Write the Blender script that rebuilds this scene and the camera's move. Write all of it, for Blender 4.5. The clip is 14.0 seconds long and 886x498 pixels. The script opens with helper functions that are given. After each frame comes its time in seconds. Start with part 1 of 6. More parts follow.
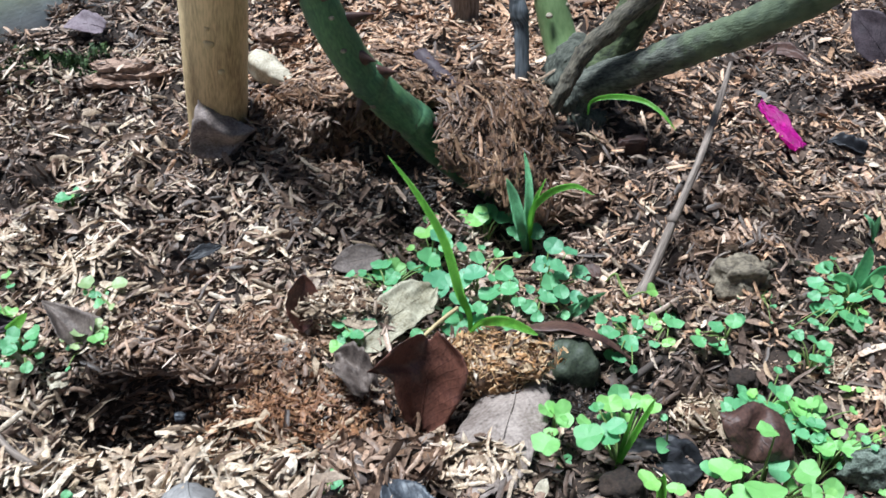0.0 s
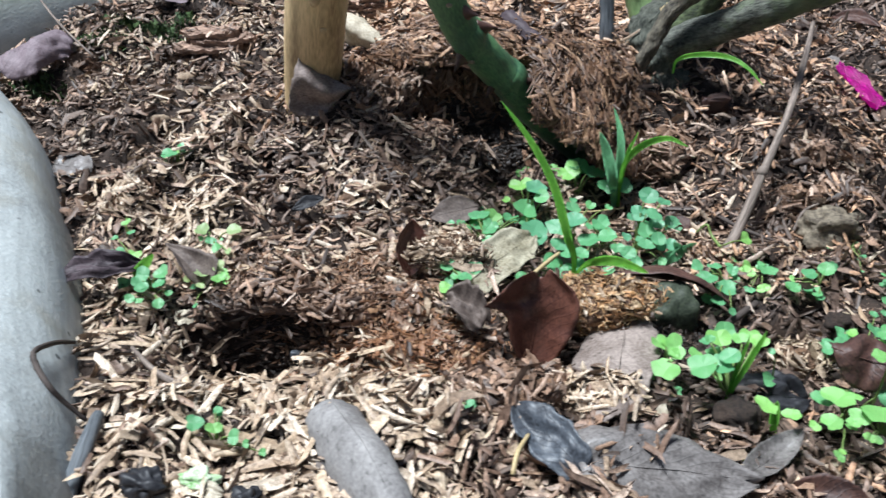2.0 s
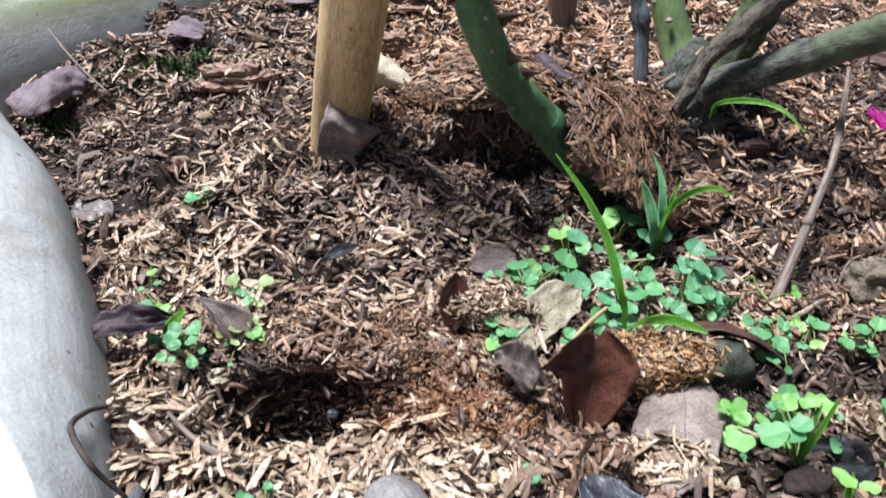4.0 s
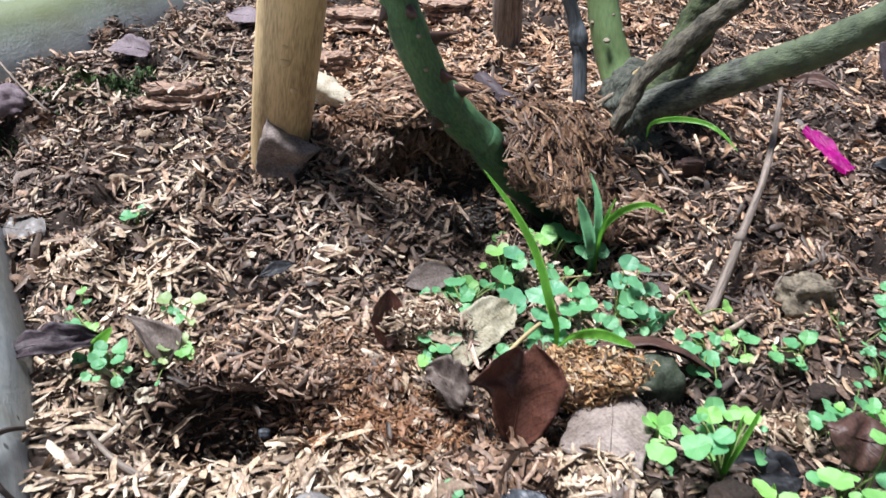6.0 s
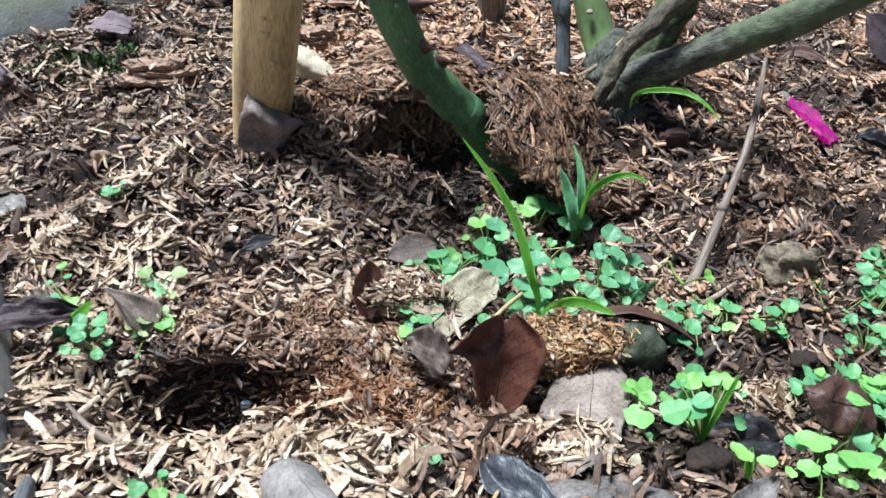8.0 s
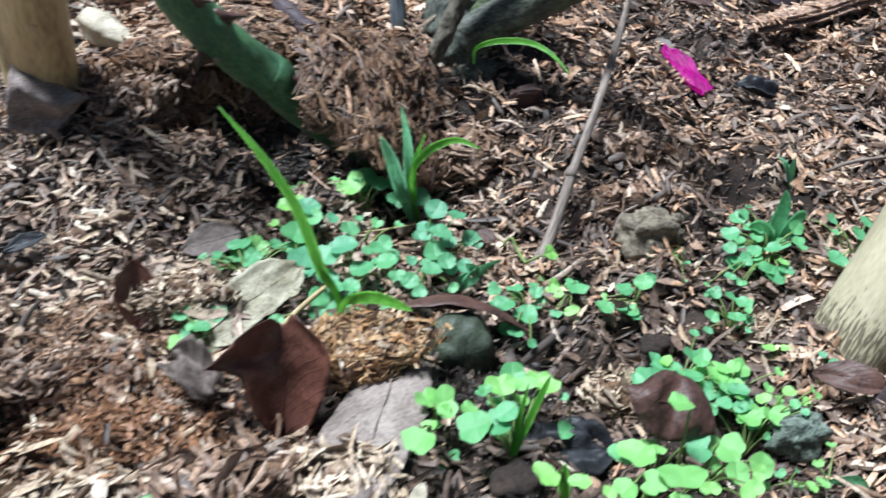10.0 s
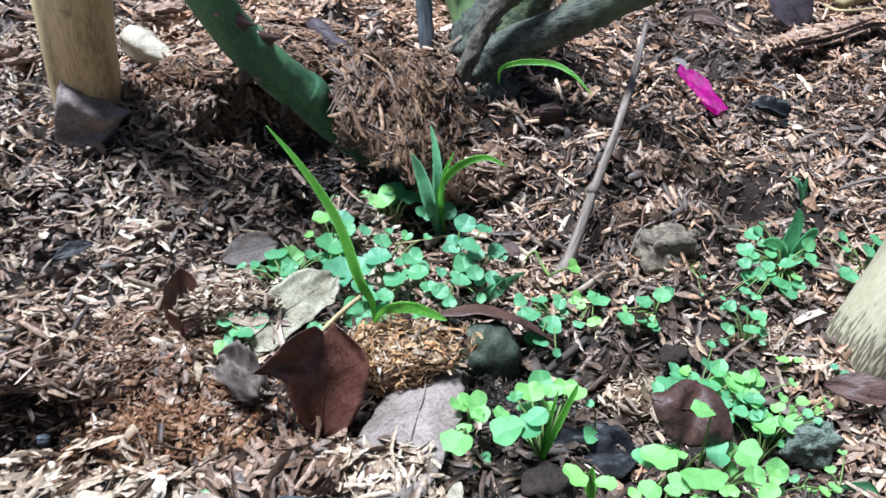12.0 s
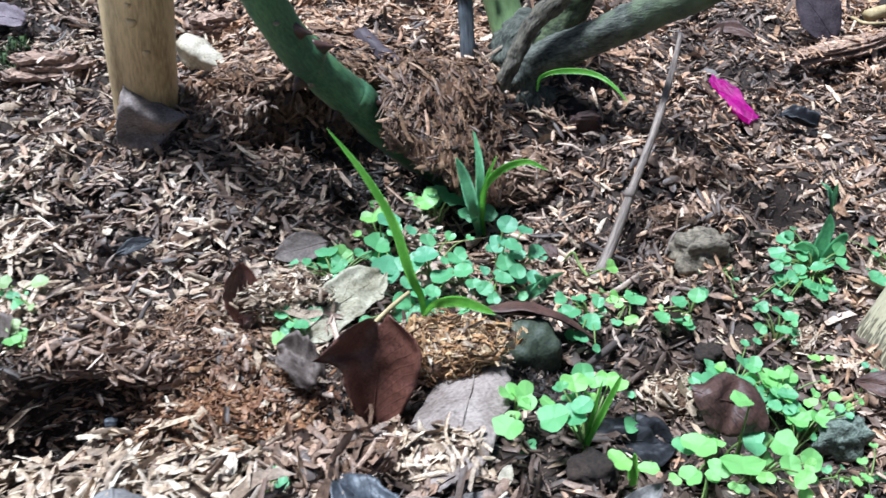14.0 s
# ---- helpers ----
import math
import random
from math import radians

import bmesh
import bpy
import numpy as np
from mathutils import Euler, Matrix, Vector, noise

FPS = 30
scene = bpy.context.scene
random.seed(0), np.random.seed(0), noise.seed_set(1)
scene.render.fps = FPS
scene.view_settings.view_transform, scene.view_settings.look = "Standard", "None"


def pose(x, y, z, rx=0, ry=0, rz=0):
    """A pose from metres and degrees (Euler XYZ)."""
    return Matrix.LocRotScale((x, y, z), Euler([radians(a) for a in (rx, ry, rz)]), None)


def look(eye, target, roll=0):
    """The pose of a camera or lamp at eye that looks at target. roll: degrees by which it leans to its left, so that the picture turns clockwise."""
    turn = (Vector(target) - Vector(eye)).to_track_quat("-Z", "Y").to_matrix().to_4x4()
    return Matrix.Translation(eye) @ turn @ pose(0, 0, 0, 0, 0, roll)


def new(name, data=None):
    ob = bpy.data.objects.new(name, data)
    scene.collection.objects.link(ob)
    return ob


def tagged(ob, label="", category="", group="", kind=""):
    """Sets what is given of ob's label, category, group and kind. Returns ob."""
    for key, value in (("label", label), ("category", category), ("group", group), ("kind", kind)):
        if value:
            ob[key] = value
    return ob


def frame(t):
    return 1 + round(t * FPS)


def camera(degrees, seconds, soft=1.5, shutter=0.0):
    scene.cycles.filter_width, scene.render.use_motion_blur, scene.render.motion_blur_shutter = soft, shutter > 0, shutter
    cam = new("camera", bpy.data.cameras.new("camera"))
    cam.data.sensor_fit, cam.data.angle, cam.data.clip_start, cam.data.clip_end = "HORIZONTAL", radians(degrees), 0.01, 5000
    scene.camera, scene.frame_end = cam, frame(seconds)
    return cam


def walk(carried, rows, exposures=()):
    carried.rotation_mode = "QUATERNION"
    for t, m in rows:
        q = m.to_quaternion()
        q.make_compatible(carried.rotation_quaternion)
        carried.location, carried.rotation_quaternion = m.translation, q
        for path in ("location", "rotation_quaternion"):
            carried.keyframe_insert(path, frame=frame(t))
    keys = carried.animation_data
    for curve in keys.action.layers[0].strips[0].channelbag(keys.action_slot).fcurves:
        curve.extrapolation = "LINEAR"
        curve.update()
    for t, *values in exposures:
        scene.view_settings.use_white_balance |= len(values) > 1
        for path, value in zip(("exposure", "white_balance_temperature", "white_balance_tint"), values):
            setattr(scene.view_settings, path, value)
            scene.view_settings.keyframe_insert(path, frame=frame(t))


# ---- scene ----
CM = 0.01


def eye_pose(x, y, z, yaw, pitch, lean):
    """A camera pose from a place in cm and angles in degrees."""
    a, b = radians(yaw), radians(pitch)
    eye = Vector((x, y, z)) * CM
    ahead = Vector((-math.sin(a) * math.cos(b), math.cos(a) * math.cos(b), math.sin(b)))
    return look(eye, eye + ahead, lean)


DEGREES = 57.32
# seconds, eye in cm, yaw to the left, pitch and lean in degrees
ROWS = [
    (0, -0.63, -27.93, 31.60, -3.39, -36.35, 1.43),
    (0.5, -1.09, -28.46, 31.04, -2.71, -36.54, 1.19),
    (1, -2.54, -29.40, 30.40, -2.29, -36.80, 0.97),
    (1.5, -3.78, -30.43, 30.46, -1.71, -36.96, 0.69),
    (2, -5.17, -30.70, 30.50, -1.22, -36.95, 0.26),
    (2.5, -6.64, -30.39, 30.11, -1.27, -36.99, 0.06),
    (2.7, -6.86, -30.24, 30.07, -1.44, -37.07, 0.11),
    (4.8, -9.00, -27.41, 30.95, -3.47, -33.36, 2.19),
    (5, -8.44, -27.44, 30.80, -3.81, -33.08, 2.23),
    (5.5, -6.90, -27.74, 30.45, -4.78, -33.13, 2.42),
    (6, -6.52, -28.45, 30.55, -5.27, -33.66, 2.62),
    (6.5, -6.02, -29.54, 31.18, -5.30, -34.01, 2.42),
    (7, -5.66, -29.62, 31.05, -5.25, -34.13, 2.26),
    (7.2, -6.00, -29.46, 30.90, -5.37, -34.23, 2.33),
    (9.3, -1.20, -26.19, 27.45, -7.10, -36.04, 1.43),
    (9.5, 0.36, -25.35, 27.05, -7.75, -36.26, 1.43),
    (10, 2.96, -23.75, 26.78, -9.29, -36.77, 1.31),
    (10.5, 4.44, -22.45, 27.20, -10.30, -37.11, 1.21),
    (11, 3.56, -22.70, 27.35, -10.48, -36.99, 1.53),
    (11.5, 1.91, -23.62, 27.60, -9.85, -36.72, 1.90),
    (12, 1.47, -25.00, 28.14, -8.89, -36.24, 1.75),
    (12.5, 1.08, -25.93, 28.60, -8.17, -35.85, 1.41),
    (13, 0.98, -26.08, 28.74, -7.83, -35.68, 1.29),
    (13.5, 0.68, -26.18, 28.64, -7.64, -35.60, 1.32),
    (14, -0.25, -26.72, 28.83, -7.37, -35.61, 1.51),
]
cam = camera(DEGREES, 14.0, soft=1.5, shutter=0.8)
walk(cam, [(t, eye_pose(*row)) for t, *row in ROWS],
     [(0, 0.93, 5700, 3), (1.5, 0.9, 5750, 3), (2.7, 0.82, 6050, 8), (5, 1.03, 6150, 11), (7, 1.05, 6000, 6), (9.5, 0.97, 5700, 1), (11, 1.07, 5450, 5), (14, 1.05, 5400, 5)])

# ---- light: an overcast sky, brightest above and behind the rose ----
world = bpy.data.worlds.new("sky")
scene.world = world
world.use_nodes = True
SUN_FROM = Vector((-0.36, 0.10, 1.2)).normalized()
SUN_UP, SUN_TURN = math.asin(SUN_FROM.z), math.atan2(SUN_FROM.x, SUN_FROM.y)
sky = world.node_tree.nodes.new("ShaderNodeTexSky")
sky.sky_type = "NISHITA"
sky.sun_disc = False
sky.sun_elevation, sky.sun_rotation = SUN_UP, SUN_TURN
sky.air_density, sky.dust_density = 1.0, 3.0
background = world.node_tree.nodes["Background"]
background.inputs["Strength"].default_value = 0.03
world.node_tree.links.new(sky.outputs["Color"], background.inputs["Color"])
sun = new("sun", bpy.data.lights.new("sun", "SUN"))
sun.data.energy, sun.data.angle, sun.data.color = 4.6, radians(16), (0.99, 0.985, 1.0)
sun.matrix_world = look(SUN_FROM * 1.5, (0, 0, 0))


# ---- materials ----
def material(name, base, rough=0.7, dark=None, scale=60.0, detail=6.0, bump_depth=0.3, fine=900.0, island=None, spec=0.4,
             stretch=(1, 1, 1), through_light=0.0, random_tint=None, along=False, span=(0.38, 0.62)):
    """A surface in two scales of variation. base, dark: the two ends of its colour; island: further colours by piece;
    along: the grain follows the limb, with stretch across and along it; span: where the two colours end."""
    m = bpy.data.materials.new(name)
    m.use_nodes = True
    n, l = m.node_tree.nodes, m.node_tree.links
    bsdf = n["Principled BSDF"]
    bsdf.inputs["Roughness"].default_value = rough
    bsdf.inputs["Specular IOR Level"].default_value = spec
    where = n.new("ShaderNodeTexCoord")
    mapping = n.new("ShaderNodeMapping")
    mapping.inputs["Scale"].default_value = stretch
    l.new(where.outputs["UV" if along else "Object"], mapping.inputs["Vector"])
    big, small = n.new("ShaderNodeTexNoise"), n.new("ShaderNodeTexNoise")
    for tex, s in ((big, scale), (small, fine)):
        tex.inputs["Scale"].default_value, tex.inputs["Detail"].default_value = s, detail
        l.new(mapping.outputs["Vector"], tex.inputs["Vector"])
    both = n.new("ShaderNodeMath")
    both.operation = "MULTIPLY_ADD"
    both.inputs[1].default_value = 0.45
    l.new(small.outputs["Fac"], both.inputs[0])
    half = n.new("ShaderNodeMath")
    half.operation = "MULTIPLY"
    half.inputs[1].default_value = 0.55
    l.new(big.outputs["Fac"], half.inputs[0])
    l.new(half.outputs[0], both.inputs[2])
    ramp = n.new("ShaderNodeValToRGB")
    ramp.color_ramp.elements[0].position, ramp.color_ramp.elements[1].position = span
    ramp.color_ramp.elements[0].color = (*(dark or [c * 0.55 for c in base]), 1)
    ramp.color_ramp.elements[1].color = (*base, 1)
    l.new(both.outputs[0], ramp.inputs["Fac"])
    colour = ramp.outputs["Color"]
    if island or random_tint:
        pick = n.new("ShaderNodeValToRGB")
        tones = island or random_tint
        els = pick.color_ramp.elements
        while len(els) < len(tones):
            els.new(0.5)
        for i, tone in enumerate(tones):
            els[i].position = i / (len(tones) - 1)
            els[i].color = (*tone, 1)
        source = n.new("ShaderNodeNewGeometry") if island else n.new("ShaderNodeObjectInfo")
        l.new(source.outputs["Random Per Island" if island else "Random"], pick.inputs["Fac"])
        mix = n.new("ShaderNodeMix")
        mix.data_type, mix.blend_type = "RGBA", "MULTIPLY"
        mix.inputs["Factor"].default_value = 1.0
        l.new(pick.outputs["Color"], mix.inputs["A"])
        l.new(colour, mix.inputs["B"])
        colour = mix.outputs["Result"]
    l.new(colour, bsdf.inputs["Base Color"])
    relief = n.new("ShaderNodeBump")
    relief.inputs["Strength"].default_value, relief.inputs["Distance"].default_value = 0.7, bump_depth * 0.001
    l.new(both.outputs[0], relief.inputs["Height"])
    l.new(relief.outputs["Normal"], bsdf.inputs["Normal"])
    if through_light:
        leaf = n.new("ShaderNodeBsdfTranslucent")
        l.new(colour, leaf.inputs["Color"])
        blend = n.new("ShaderNodeMixShader")
        blend.inputs["Fac"].default_value = through_light
        l.new(bsdf.outputs["BSDF"], blend.inputs[1])
        l.new(leaf.outputs["BSDF"], blend.inputs[2])
        l.new(blend.outputs["Shader"], n["Material Output"].inputs["Surface"])
    return m


SOIL = material("soil", (0.038, 0.024, 0.017), 0.92, (0.010, 0.0065, 0.005), 90, 8, 2.0, 700)
HUSK_KINDS = {
    "mid": [(0.47, 0.325, 0.235), (0.165, 0.103, 0.073), (0.32, 0.205, 0.14), (0.07, 0.046, 0.036), (0.64, 0.49, 0.385), (0.21, 0.132, 0.092), (0.41, 0.265, 0.18), (0.10, 0.065, 0.047)],
    "pale": [(0.654, 0.526, 0.399), (0.339, 0.246, 0.171), (0.519, 0.391, 0.280), (0.168, 0.118, 0.080), (0.768, 0.648, 0.514), (0.429, 0.314, 0.211), (0.587, 0.454, 0.320), (0.249, 0.174, 0.119)],
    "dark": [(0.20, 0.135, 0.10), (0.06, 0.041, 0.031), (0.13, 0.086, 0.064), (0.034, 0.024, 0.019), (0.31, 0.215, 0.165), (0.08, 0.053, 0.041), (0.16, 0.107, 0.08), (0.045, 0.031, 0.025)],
    "warm": [(0.689, 0.440, 0.285), (0.332, 0.190, 0.119), (0.547, 0.332, 0.202), (0.143, 0.080, 0.053), (0.807, 0.582, 0.416), (0.428, 0.250, 0.154), (0.629, 0.392, 0.243), (0.226, 0.131, 0.080)],
    "fibre": [(0.366, 0.207, 0.122), (0.134, 0.073, 0.044), (0.244, 0.134, 0.077), (0.079, 0.044, 0.029), (0.512, 0.329, 0.207), (0.183, 0.100, 0.057), (0.305, 0.171, 0.100)],
    "peat": [(0.241, 0.132, 0.071), (0.086, 0.044, 0.026), (0.161, 0.085, 0.046), (0.052, 0.028, 0.018), (0.380, 0.236, 0.138), (0.115, 0.061, 0.034)],
    "orange": [(0.52, 0.32, 0.15), (0.27, 0.135, 0.055), (0.40, 0.215, 0.09), (0.62, 0.46, 0.28), (0.17, 0.085, 0.038)],
    # near-black husk tone that paints shade into recesses
    "shadowed": [(0.045, 0.03, 0.022), (0.018, 0.012, 0.009), (0.028, 0.019, 0.014), (0.011, 0.008, 0.0065), (0.075, 0.052, 0.038)],
    "rust": [(0.36, 0.18, 0.085), (0.16, 0.07, 0.036), (0.27, 0.13, 0.06), (0.10, 0.045, 0.026), (0.44, 0.26, 0.14)],
}
HUSKS = {k: material("rice_husk_" + k, (1.18, 1.185, 1.18), 0.5, (0.42, 0.39, 0.36), 420, 7, 0.5, 2200, island=v, spec=0.4) for k, v in HUSK_KINDS.items()}
MOSS_BLADES = material("moss_blades", (1, 1, 1), 0.7, (0.6, 0.6, 0.6), 200, 4, 0.1, 1500, island=[(0.05, 0.10, 0.025), (0.025, 0.05, 0.015), (0.09, 0.15, 0.04), (0.02, 0.035, 0.015)])
MATTED = material("matted_husk", (0.19, 0.108, 0.062), 0.9, (0.03, 0.016, 0.01), 260, 9, 3.0, 1100)


def mossy_concrete():
    """Cast concrete with drawn-out streaks along the curb, small blowholes, and green growth on its rim towards the back."""
    m = material("mossy_concrete", (0.44, 0.465, 0.46), 0.75, (0.29, 0.305, 0.30), 60, 10, 1.2, 420)
    n, l = m.node_tree.nodes, m.node_tree.links
    bsdf = n["Principled BSDF"]
    old = bsdf.inputs["Base Color"].links[0].from_socket
    where = n.new("ShaderNodeTexCoord")
    split = n.new("ShaderNodeSeparateXYZ")
    l.new(where.outputs["Object"], split.inputs[0])

    def span(socket, lo, hi):
        r = n.new("ShaderNodeMapRange")
        r.inputs["From Min"].default_value, r.inputs["From Max"].default_value = lo, hi
        l.new(socket, r.inputs["Value"])
        return r.outputs["Result"]

    def maths(kind, a, c):
        q = n.new("ShaderNodeMath")
        q.operation = kind
        for k, v in enumerate((a, c)):
            if isinstance(v, float):
                q.inputs[k].default_value = v
            else:
                l.new(v, q.inputs[k])
        return q.outputs[0]

    def grain(scale, detail, stretch=None):
        tex = n.new("ShaderNodeTexNoise")
        tex.inputs["Scale"].default_value, tex.inputs["Detail"].default_value = scale, detail
        source = where.outputs["UV" if stretch else "Object"]
        if stretch:
            mapping = n.new("ShaderNodeMapping")
            mapping.inputs["Scale"].default_value = stretch
            l.new(source, mapping.inputs["Vector"])
            source = mapping.outputs["Vector"]
        l.new(source, tex.inputs["Vector"])
        return tex.outputs["Fac"]

    patchy, broad = grain(26.0, 7.0), grain(11.0, 6.0)
    streak, trowel = grain(1.0, 7.0, (14, 260, 1)), grain(1.0, 8.0, (40, 620, 1))
    hole = n.new("ShaderNodeTexVoronoi")
    hole.inputs["Scale"].default_value = 75.0
    l.new(where.outputs["Object"], hole.inputs["Vector"])
    holes = maths("MULTIPLY", span(hole.outputs["Distance"], 0.16, 0.09), span(grain(60.0, 2.0), 0.55, 0.6))
    back = maths("MULTIPLY", span(split.outputs["Y"], 0.26, 0.40), span(split.outputs["Z"], 0.045, 0.072))
    grown = maths("MULTIPLY", back, span(patchy, 0.22, 0.46))
    for fac, tone in ((maths("MULTIPLY", span(broad, 0.46, 0.62), 0.55), (0.47, 0.495, 0.485, 1)), (maths("MULTIPLY", span(streak, 0.46, 0.62), 0.25), (0.22, 0.23, 0.225, 1)),
                      (maths("MULTIPLY", span(trowel, 0.54, 0.66), 0.15), (0.10, 0.105, 0.105, 1)), (maths("MULTIPLY", span(patchy, 0.54, 0.68), 0.5), (0.27, 0.25, 0.19, 1)),
                      (maths("MULTIPLY", holes, 0.85), (0.04, 0.04, 0.04, 1)), (maths("MULTIPLY", grown, 0.85), (0.105, 0.13, 0.045, 1))):
        mix = n.new("ShaderNodeMix")
        mix.data_type = "RGBA"
        l.new(fac, mix.inputs["Factor"])
        l.new(old, mix.inputs["A"])
        mix.inputs["B"].default_value = tone
        old = mix.outputs["Result"]
    l.new(old, bsdf.inputs["Base Color"])
    return m


CURB_CONCRETE = mossy_concrete()
# paler copy of the concrete: the sunlit look of the top put into colour
LIT_TOP = material("lit_top", (0.56, 0.585, 0.58), 0.85, (0.30, 0.315, 0.305), 150, 8, 1.0, 700, span=(0.28, 0.46))
PAVING = material("paving", (0.8, 0.8, 0.78), 0.7, (0.62, 0.62, 0.6), 8, 6, 0.5, 300)
STAKE_WOOD = material("stake_wood", (0.70, 0.51, 0.27), 0.55, (0.25, 0.155, 0.075), 90, 9, 0.6, 900, stretch=(1, 0.12, 1), along=True, span=(0.33, 0.56))

GREEN_BARK = material("green_bark", (0.105, 0.205, 0.085), 0.36, (0.03, 0.075, 0.042), 70, 9, 0.5, 700, stretch=(1, 0.35, 1), along=True)
GREY_BARK = material("grey_bark", (0.11, 0.115, 0.09), 0.85, (0.012, 0.014, 0.011), 260, 10, 4.0, 1000, stretch=(1, 0.4, 1), along=True)
STRAW = material("straw", (0.48, 0.38, 0.20), 0.6, (0.30, 0.22, 0.11), 150, 5, 0.2, 1200)
SHOOT_BARK = material("shoot_bark", (0.20, 0.275, 0.12), 0.42, (0.115, 0.175, 0.07), 60, 6, 0.3, 500, stretch=(1, 0.3, 1), along=True)
MOSSY_BARK = material("mossy_bark", (0.10, 0.125, 0.055), 0.85, (0.016, 0.021, 0.012), 230, 10, 3.0, 900, stretch=(1, 0.4, 1), along=True)
THORN = material("thorn", (0.075, 0.036, 0.027), 0.42, (0.03, 0.014, 0.011), 300, 4, 0.1, 1500)


def bamboo_skin():
    """Smooth cream bamboo, mottled, with short dark dashes along the grain near its foot."""
    m = material("bamboo", (0.52, 0.46, 0.31), 0.45, (0.36, 0.31, 0.20), 45, 8, 0.4, 500, stretch=(1, 0.3, 1), along=True)
    n, l = m.node_tree.nodes, m.node_tree.links
    bsdf = n["Principled BSDF"]
    plain = bsdf.inputs["Base Color"].links[0].from_socket
    where, split, mapping, dash = n.new("ShaderNodeTexCoord"), n.new("ShaderNodeSeparateXYZ"), n.new("ShaderNodeMapping"), n.new("ShaderNodeTexNoise")
    mapping.inputs["Scale"].default_value = (900, 110, 1)
    l.new(where.outputs["UV"], split.inputs[0])
    l.new(where.outputs["UV"], mapping.inputs["Vector"])
    l.new(mapping.outputs["Vector"], dash.inputs["Vector"])
    dash.inputs["Scale"].default_value, dash.inputs["Detail"].default_value = 1.0, 3.0
    foot, less, keen = n.new("ShaderNodeMapRange"), n.new("ShaderNodeMath"), n.new("ShaderNodeMapRange")
    foot.inputs["From Min"].default_value, foot.inputs["From Max"].default_value = 0.045, 0.085
    foot.inputs["To Min"].default_value, foot.inputs["To Max"].default_value = 0.12, -0.3
    l.new(split.outputs["Y"], foot.inputs["Value"])
    less.operation = "ADD"
    l.new(dash.outputs["Fac"], less.inputs[0])
    l.new(foot.outputs["Result"], less.inputs[1])
    keen.inputs["From Min"].default_value, keen.inputs["From Max"].default_value, keen.inputs["To Max"].default_value = 0.52, 0.64, 0.85
    l.new(less.outputs[0], keen.inputs["Value"])
    mix = n.new("ShaderNodeMix")
    mix.data_type = "RGBA"
    l.new(keen.outputs["Result"], mix.inputs["Factor"])
    l.new(plain, mix.inputs["A"])
    mix.inputs["B"].default_value = (0.06, 0.05, 0.032, 1)
    l.new(mix.outputs["Result"], bsdf.inputs["Base Color"])
    return m


BAMBOO = bamboo_skin()


def arm_bark():
    """Grey bark near the fork that turns green and smoother along the branch, in blotches."""
    m = material("arm_bark", (0.135, 0.14, 0.112), 0.7, (0.016, 0.018, 0.015), 230, 10, 2.6, 900, stretch=(1, 0.35, 1), along=True)
    n, l = m.node_tree.nodes, m.node_tree.links
    bsdf = n["Principled BSDF"]
    grey = bsdf.inputs["Base Color"].links[0].from_socket
    where, split, blotch = n.new("ShaderNodeTexCoord"), n.new("ShaderNodeSeparateXYZ"), n.new("ShaderNodeTexNoise")
    l.new(where.outputs["UV"], split.inputs[0])
    l.new(where.outputs["Object"], blotch.inputs["Vector"])
    blotch.inputs["Scale"].default_value, blotch.inputs["Detail"].default_value = 90.0, 8.0
    mottle, far, total, reach = n.new("ShaderNodeMapRange"), n.new("ShaderNodeMapRange"), n.new("ShaderNodeMath"), n.new("ShaderNodeMapRange")
    mottle.inputs["From Min"].default_value, mottle.inputs["From Max"].default_value = 0.3, 0.7
    l.new(blotch.outputs["Fac"], mottle.inputs["Value"])
    far.inputs["From Min"].default_value, far.inputs["From Max"].default_value, far.clamp = 0.05, 0.12, False
    l.new(split.outputs["Y"], far.inputs["Value"])
    total.operation = "ADD"
    l.new(mottle.outputs["Result"], total.inputs[0])
    l.new(far.outputs["Result"], total.inputs[1])
    reach.inputs["From Min"].default_value, reach.inputs["From Max"].default_value = 0.75, 1.25
    l.new(total.outputs[0], reach.inputs["Value"])
    green = n.new("ShaderNodeMix")
    green.data_type, green.blend_type = "RGBA", "MIX"
    green.inputs["A"].default_value, green.inputs["B"].default_value = (0.045, 0.06, 0.036, 1), (0.12, 0.145, 0.083, 1)
    l.new(mottle.outputs["Result"], green.inputs["Factor"])
    mix = n.new("ShaderNodeMix")
    mix.data_type = "RGBA"
    l.new(reach.outputs["Result"], mix.inputs["Factor"])
    l.new(grey, mix.inputs["A"])
    l.new(green.outputs["Result"], mix.inputs["B"])
    l.new(mix.outputs["Result"], bsdf.inputs["Base Color"])
    return m


ARM_BARK = arm_bark()


# ---- mesh helpers, in cm ----
def link(name, bm, mat, parent=None, label="", smooth_faces=True):
    me = bpy.data.meshes.new(name)
    bmesh.ops.recalc_face_normals(bm, faces=bm.faces)
    bm.to_mesh(me)
    bm.free()
    if smooth_faces:
        me.shade_smooth()
    me.materials.append(mat)
    ob = new(name, me)
    if parent is not None:
        ob.parent = parent
    if label:
        tagged(ob, label)
    return ob


def part(name, bm, mat, parent, label="", smooth_faces=True):
    """A mesh under a thing or a part. Its points are given in the world's cm; they are kept relative to the thing's base."""
    root = parent
    while root.parent:
        root = root.parent
    off = Vector(root["base"]) * CM if "base" in root else Vector()
    for v in bm.verts:
        v.co = v.co * CM - off
    return link(name, bm, mat, parent, label, smooth_faces)


def thing(name, base, label, category, group="", kind=""):
    """An Empty at the base of a thing, given in cm."""
    ob = new(name)
    ob.empty_display_size = 0.01
    ob.location = Vector(base) * CM
    ob["base"] = [float(v) for v in base]
    return tagged(ob, label, category, group, kind)


